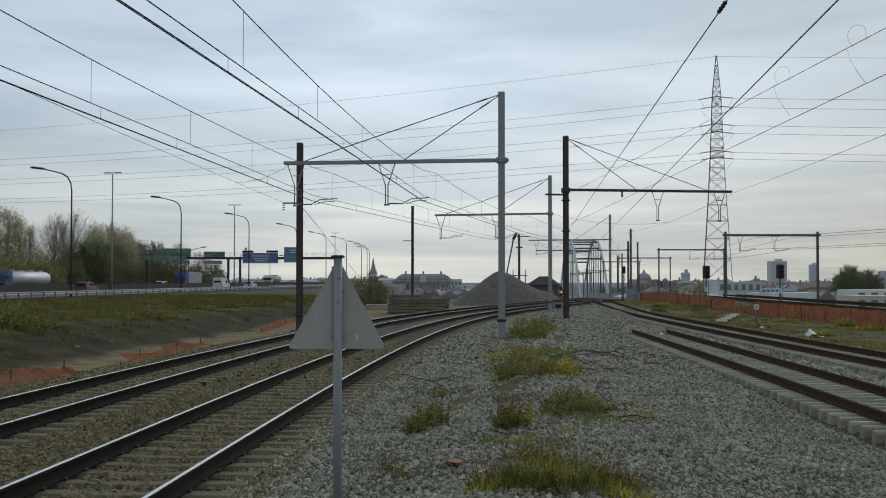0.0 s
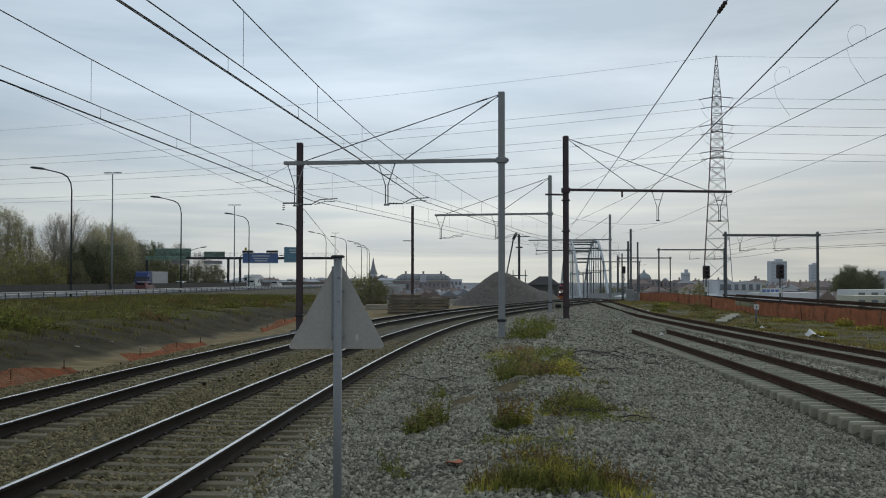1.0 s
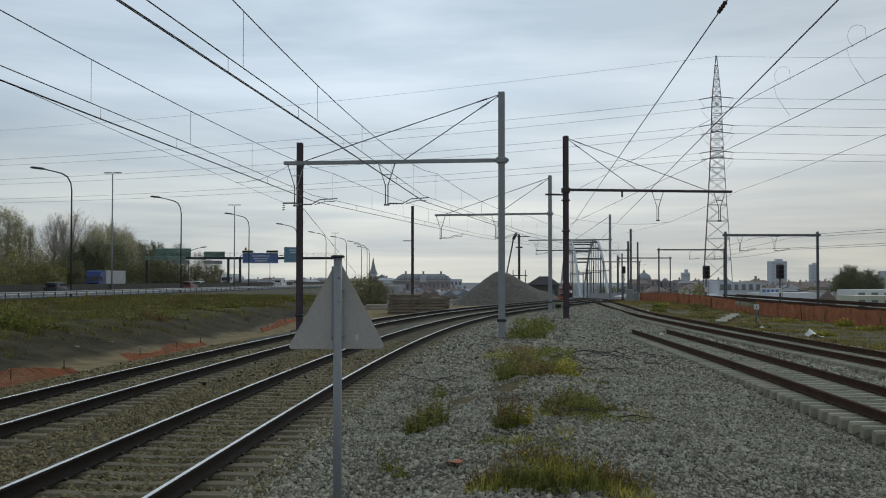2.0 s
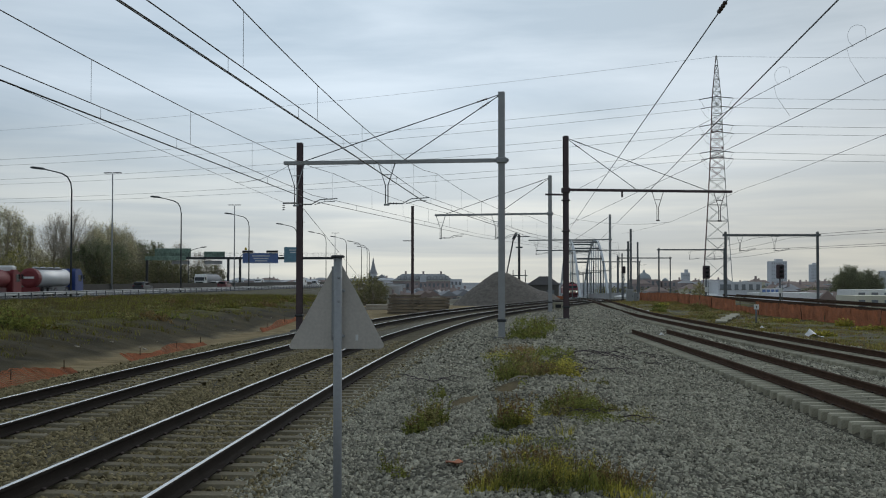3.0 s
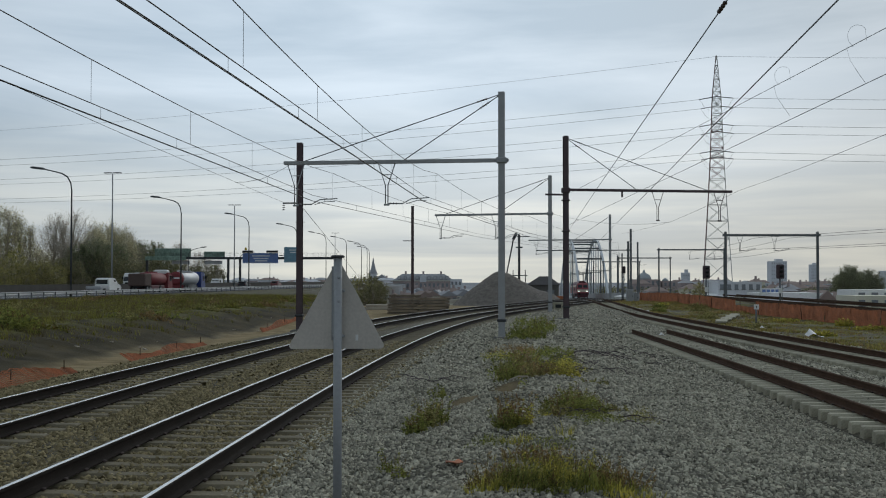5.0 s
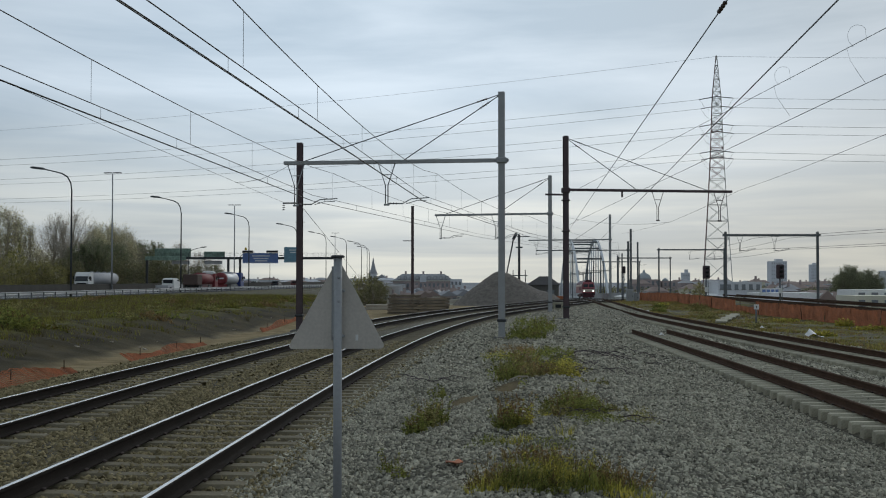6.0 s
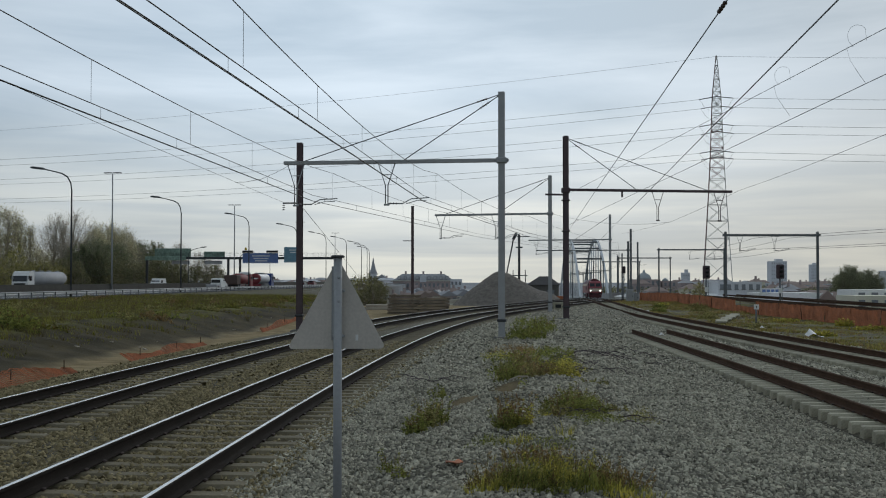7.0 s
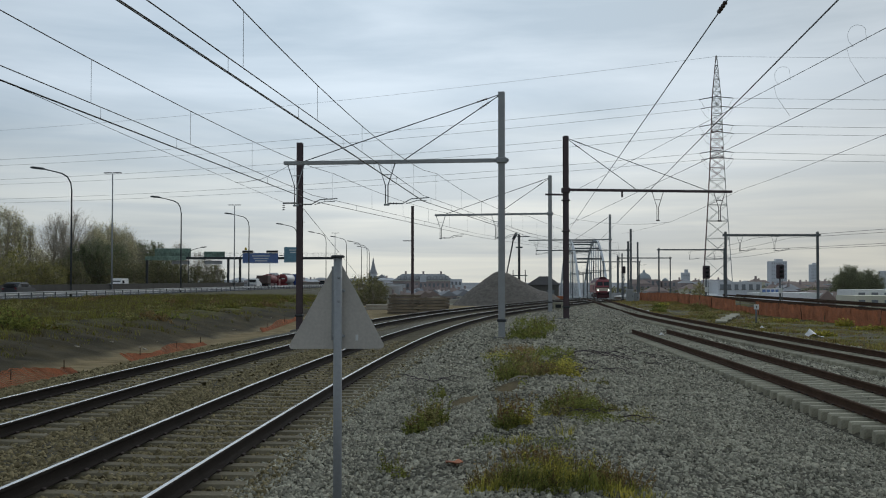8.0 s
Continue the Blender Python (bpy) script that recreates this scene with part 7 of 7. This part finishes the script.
for i, (x, y, r, h, n, leaf, lab) in enumerate((
        (0.50, 11.0, 0.22, 0.26, 50, "russet", "rusty seeding weed"), (0.95, 11.3, 0.30, 0.33, 80, "grass", "rusty seeding weed"), (1.35, 11.3, 0.32, 0.33, 90, "grass", "rusty seeding weed"), (1.75, 11.1, 0.26, 0.27, 70, "russet", "rusty seeding weed"),
        (0.78, 10.9, 0.22, 0.30, 50, "weed", "leafy green weed"), (1.15, 10.8, 0.22, 0.22, 36, "weed", "leafy green weed"), (0.90, 12.9, 0.24, 0.2, 26, "russet", "rusty seeding weed"), (1.15, 12.7, 0.26, 0.22, 30, "russet", "rusty seeding weed"), (1.42, 12.4, 0.2, 0.16, 20, "leaf_olive", "rusty seeding weed"),
        (0.90, 15.2, 0.17, 0.36, 34, "weed", "green weed bush"), (0.99, 15.5, 0.20, 0.50, 30, "russet", "brownish weed bush"), (1.08, 15.3, 0.16, 0.34, 26, "grass", "yellow-green weed bush"), (2.00, 17.3, 0.36, 0.36, 80, "weed", "green weed bush"), (2.30, 17.0, 0.30, 0.3, 50, "weed", "green weed bush"), (2.2, 18.2, 0.34, 0.36, 60, "leaf_olive", "brownish weed bush"),
        (1.75, 23.0, 0.45, 0.42, 60, "leaf_olive", "brownish weed bush"), (1.35, 22.7, 0.28, 0.34, 44, "weed", "green weed bush"), (2.25, 23.8, 0.4, 0.36, 60, "russet", "brownish weed bush"), (2.65, 23.2, 0.3, 0.3, 50, "grass", "yellow-green weed bush"),
        (1.95, 26.5, 0.4, 0.45, 60, "russet", "brownish weed bush"), (1.55, 25.5, 0.4, 0.4, 60, "weed", "green weed bush"), (2.9, 26.4, 0.4, 0.36, 50, "weed", "green weed bush"), (3.05, 41.0, 0.45, 0.5, 34, "weed", "green weed bush"), (3.7, 42.5, 0.5, 0.6, 38, "weed", "green weed bush"), (3.35, 39.5, 0.4, 0.35, 40, "weed", "green weed bush"), (4.3, 46.0, 0.45, 0.75, 34, "weed", "green weed bush"),
        (-0.36, 15.5, 0.13, 0.30, 22, "weed", "yellowing weed bush"), (-0.22, 16.0, 0.15, 0.42, 40, "leaf_olive", "yellowing weed bush"), (-0.08, 16.5, 0.12, 0.44, 24, "weed", "yellowing weed bush"), (-0.44, 15.2, 0.10, 0.2, 16, "weed", "small green weed"), (-0.60, 12.4, 0.11, 0.24, 16, "weed", "small green weed"), (-0.48, 12.1, 0.09, 0.18, 10, "weed", "small green weed"),
        (-0.02, 20.9, 0.12, 0.28, 16, "weed", "small green weed"), (1.75, 16.2, 0.22, 0.2, 30, "leaf_olive", "brownish weed bush"), (2.75, 17.4, 0.2, 0.16, 20, "leaf_olive", "brownish weed bush"), (3.0, 21.5, 0.25, 0.15, 18, "leaf_olive", "brownish weed bush"))):
    weed(lab + " growing in the ballast", x, y, r, h * (1.0 if y < 17 else 0.85), int(n * 1.4), leaf, 80 + i, 0.0085 if y < 14 else 0.013 if y < 28 else 0.024, heads=0.4)


def low_weed(label, x, y, rx, ry, h, n, leaf, seed, size):
    """A spreading mat of small leaves, higher in clumps."""
    rng = random.Random(seed)
    t = thing("weed_patch", label, "weed", pose(x, y, 0), group="weeds in the ballast")
    mb = MB()
    for i in range(n):
        a, q = rng.uniform(0, 2 * math.pi), math.sqrt(rng.random())
        wob = 1 + 0.3 * math.sin(3 * a + seed) + 0.25 * math.sin(7 * a + 2 * seed)
        bx, by = rx * q * wob * math.cos(a), ry * q * wob * math.sin(a)
        k = 0.45 + fbm(x + bx, (y + by) * 0.6, 1.6, seed * 0.7) + 0.25 * rng.random() - 0.5 * q ** 3
        if k < 0.12:
            continue
        c = Vector((bx, by, ground(x + bx, y + by) + min(k, 1.1) * h * 1.4 * rng.random() ** 0.6))
        d = Vector((rng.gauss(0, 1), rng.gauss(0, 1), rng.gauss(0.5, 0.6))).normalized()
        e = d.cross(Vector((rng.gauss(0, 1), rng.gauss(0, 1), rng.gauss(0, 1)))).normalized()
        s = size * rng.uniform(0.5, 1.5)
        mb.add([c, c + d * s * 0.5 + e * s * 0.3, c + d * s * 1.2, c + d * s * 0.5 - e * s * 0.3], [(0, 1, 2, 3)])
    tagged(part("foliage", mb, M[leaf], t), kind="stuff")


for i, (x, y, rx, ry, h, n, leaf, lab) in enumerate((
        (3.25, 43.0, 0.70, 3.6, 0.26, 620, "weed", "spreading green weeds"), (3.9, 48.5, 0.8, 4.0, 0.5, 1100, "weed", "spreading green weeds"), (3.0, 40.2, 0.6, 1.6, 0.12, 700, "weed", "low green weeds"),
        (1.45, 23.8, 0.38, 1.8, 0.20, 1000, "weed", "low green weeds"), (2.1, 27.5, 0.75, 2.6, 0.28, 2200, "weed", "spreading green weeds"), (2.2, 31.0, 0.7, 2.6, 0.22, 1500, "russet", "brownish spreading weeds"),
        (2.75, 25.5, 0.5, 1.6, 0.25, 1300, "grass", "low yellow-green weeds"), (2.0, 24.2, 0.40, 1.6, 0.2, 1200, "russet", "dry brown weeds"), (3.05, 29.0, 0.45, 1.8, 0.2, 1000, "weed", "spreading green weeds"), (1.7, 29.5, 0.5, 1.8, 0.2, 900, "grass", "low yellow-green weeds"),
        (2.25, 17.6, 0.50, 1.0, 0.20, 2000, "weed", "spreading green weeds"), (2.1, 16.2, 0.45, 0.6, 0.08, 700, "weed", "low green weeds"), (2.45, 16.0, 0.5, 0.4, 0.06, 500, "weed", "low green weeds"), (1.55, 16.3, 0.25, 0.5, 0.12, 420, "grass", "low yellow-green weeds"),
        (3.0, 16.3, 0.2, 0.4, 0.16, 380, "leaf_olive", "dry brown weeds"), (0.85, 14.2, 0.4, 0.4, 0.05, 420, "weed", "low green weeds"), (1.4, 14.0, 0.4, 0.4, 0.05, 420, "weed", "low green weeds"), (1.15, 12.9, 0.5, 0.5, 0.05, 420, "russet", "dry brown weeds"))):
    low_weed(lab + " between the stones", x, y, rx, ry, h, n, leaf, 21 + i, 0.026 if y < 20 else 0.045 if y < 35 else 0.075)


def dead_vines(x, y, r, n, seed):
    """Thin dark dry stems that trail over the stones."""
    rng = random.Random(seed)
    t = thing("dead_bramble", "dry dark bramble stems trailing over the ballast", "dead weed", pose(x, y, 0), group="dead brambles")
    for i in range(n):
        px, py = rng.uniform(-r, r), rng.uniform(-r, r) * 1.5
        a = rng.uniform(0, 2 * math.pi)
        P = []
        for k in range(9):
            P.append((px, py, ground(x + px, y + py) + 0.05 + 0.07 * math.sin(math.pi * k / 8) * rng.uniform(0.5, 1.5)))
            a += rng.gauss(0, 0.35)
            px, py = px + 0.10 * math.cos(a), py + 0.12 * math.sin(a)
        part("stem", MB().tube(P, 0.009, 4, scale=[1, 1, 0.9, 0.9, 0.8, 0.7, 0.6, 0.5, 0.3]), M["brown"], t)


for i, (x, y, r, n) in enumerate(((4.0, 30.5, 0.9, 14), (5.1, 29.5, 0.7, 10), (2.7, 25.0, 0.7, 12), (3.9, 25.5, 0.5, 8), (3.2, 27.5, 0.6, 8), (2.2, 16.3, 0.5, 8), (-0.25, 23.0, 0.4, 6), (6.0, 33, 0.7, 8))):
    dead_vines(x, y, r, n, 300 + i)
stick = MB().tube([(1.35, 22.1, ground(1.35, 22.1) + 0.07), (1.55, 22.2, ground(1.5, 22.2) + 0.13), (1.75, 22.3, ground(1.7, 22.3) + 0.10)], 0.018, 6)
solid("broken_branch", stick, M["sand"], "pale broken branch lying on the ballast", "branch")
rag = MB()
rr = random.Random(2)
vs = [(0.03 + 0.05 * i, 12.35 + 0.06 * j, ground(0.1, 12.4) + 0.035 + rr.uniform(0, 0.04)) for i in range(5) for j in range(4)]
vs += [(a, b, c - 0.01) for a, b, c in vs]
fs = []
for i in range(4):
    for j in range(3):
        q = (i * 4 + j, (i + 1) * 4 + j, (i + 1) * 4 + j + 1, i * 4 + j + 1)
        fs += [q, tuple(20 + e for e in q[::-1])]
solid("rag", rag.add(vs, fs, True), M["orange"], "torn orange plastic scrap among the stones", "litter", "litter")


rng_w = random.Random(77)
for i in range(16):
    wy = rng_w.uniform(34, 100)
    wx = rng_w.uniform(15.6, 21.6)
    weed("dry weed clump beside the orange net", wx, wy, rng_w.uniform(0.4, 0.9), rng_w.uniform(0.18, 0.36), 60, rng_w.choice(["weed", "leaf_olive", "grass"]), 500 + i, 0.03)


rng_b = random.Random(91)
for i in range(46):
    by = rng_b.uniform(42, 118)
    bt = rng_b.choice([rng_b.uniform(0.13, 0.2), rng_b.uniform(0.15, 0.9)])
    bf = float(bank_foot(by))
    bx = bf + (float(edge(by)) + 1.0 - bf) * bt
    weed("scrubby weed clump on the motorway bank", bx, by, rng_b.uniform(0.5, 1.3), rng_b.uniform(0.22, 0.5), 30, rng_b.choice(["russet", "leaf_olive", "weed", "bankgrass"]), 700 + i, 0.035)
for i, (bx, by) in enumerate(((-19.3, 48), (-20.6, 50), (-18.6, 46.5), (-21.6, 53))):
    weed("leafy yellow-green bush on the bank", bx, by, 0.9, 0.6, 90, "weed", 760 + i, 0.04)


def grass_field(name, label, n, place, hmin, hmax, material, seed, wid):
    rng = np.random.default_rng(seed)
    V, F = [], []
    x, y = place(rng, n)
    z = height(x, y)
    a = rng.uniform(0, 2 * np.pi, len(x))
    h = rng.uniform(hmin, hmax, len(x))
    h = h * np.array([0.5 + 3.2 * max(0.0, fbm(a, b, 0.5, 7.5)) for a, b in zip(x, y)])
    w = wid * rng.uniform(0.6, 1.4, len(x))
    dx, dy = np.cos(a), np.sin(a)
    lx, ly = rng.normal(0, 0.35, len(x)) * h, rng.normal(0, 0.35, len(x)) * h
    P = np.stack([np.stack([x - dx * w, y - dy * w, z - 0.05], 1), np.stack([x + dx * w, y + dy * w, z - 0.05], 1), np.stack([x + lx, y + ly, z + h], 1)], 1).reshape(-1, 3)
    T = np.arange(len(P)).reshape(-1, 3)
    me = bpy.data.meshes.new(name)
    me.from_pydata(P.tolist(), [], T.tolist())
    me.materials.append(material)
    me.update()
    return tagged(new(name, me), label, "grass", kind="stuff")


def tufts(x, y, rng, each, spread):
    """Each place becomes a tuft of blades."""
    return (np.repeat(x, each) + rng.normal(0, spread, len(x) * each), np.repeat(y, each) + rng.normal(0, spread, len(x) * each))


def bank_place(rng, n, low=0.11, noise_at=0.16, lift=0.0):
    y = rng.uniform(36, 135, n)
    foot = bank_foot(y)
    t = rng.uniform(0.05, 1.0, n)
    x = foot + (edge(y) + 1.0 - foot) * t
    keep = np.array([fbm(a, b, noise_at, 5.5) * 0.35 + fbm(a, b, 1.3, 2.5) * 0.2 + 3.0 * min(0.12, c - low) + g + lift > 0.0 for a, b, c, g in zip(x, y, t, rng.normal(0, 0.2, n))])
    return tufts(x[keep], y[keep], rng, 5, 0.10)


def dry_place(rng, n):
    return bank_place(rng, n, 0.12, 0.11, -0.08)


def right_place(rng, n):
    y = rng.uniform(26, 118, n)
    x = rng.uniform(14.9, 22.3, n)
    keep = np.array([fbm(a, b, 0.3, 2.2) + 0.5 * fbm(a, b, 1.5, 1.2) + g + 0.15 > 0.0 for a, b, g in zip(x, y, rng.normal(0, 0.2, n))]) & (np.abs(x - BRANCH.xy(y)) > 1.6)
    return tufts(x[keep], y[keep], rng, 5, 0.08)


grass_field("bank_grass", "rough olive grass on the motorway bank", 34000, bank_place, 0.07, 0.16, M["bankgrass"], 3, 0.02)
grass_field("bank_grass", "dead brown grass on the motorway bank", 22000, dry_place, 0.08, 0.2, M["drygrass"], 6, 0.02)
grass_field("trackside_grass", "rough olive grass between branch track and orange net", 15000, right_place, 0.03, 0.09, M["trackgrass"], 4, 0.03)
grass_field("trackside_grass", "dead brown grass between branch track and orange net", 12000, right_place, 0.03, 0.08, M["russet"], 8, 0.03)


# ---------------- what moves
TIMES = [0.0, 0.1, 0.5, 1.0, 1.5, 2.0, 2.5, 3.0, 3.5, 4.0, 4.5, 5.0, 5.5, 6.0, 6.5, 7.0, 7.5, 7.9, 8.0]


def on_road(lane, y, speed, t):
    yy = y + speed * t
    return pose(float(edge(yy)) - lane, yy, ROAD_Z + 0.005, 0, 0, -4.0 if speed > 0 else 176.0)


def motions():
    for ob, lane, y, speed in TRAFFIC:
        walk(ob, [(t, on_road(lane, y, speed, t)) for t in TIMES])
    # the goods train comes from left of the bridge along the near main track
    for ob, behind in TRAIN:
        rows = []
        for t in TIMES:
            s = train_station(t) + behind
            p = MAIN.at(s)
            slope = (far_drop(p[1] + 5) - far_drop(p[1] - 5)) / 10.0
            rows.append((t, Matrix.Translation((p[0], p[1], 0.225 + float(far_drop(p[1])))) @ pose(0, 0, 0, 0, 0, 180 - math.degrees(MAIN.heading(s))) @ pose(0, 0, 0, -math.degrees(math.atan(slope)))))
        walk(ob, rows)


motions()
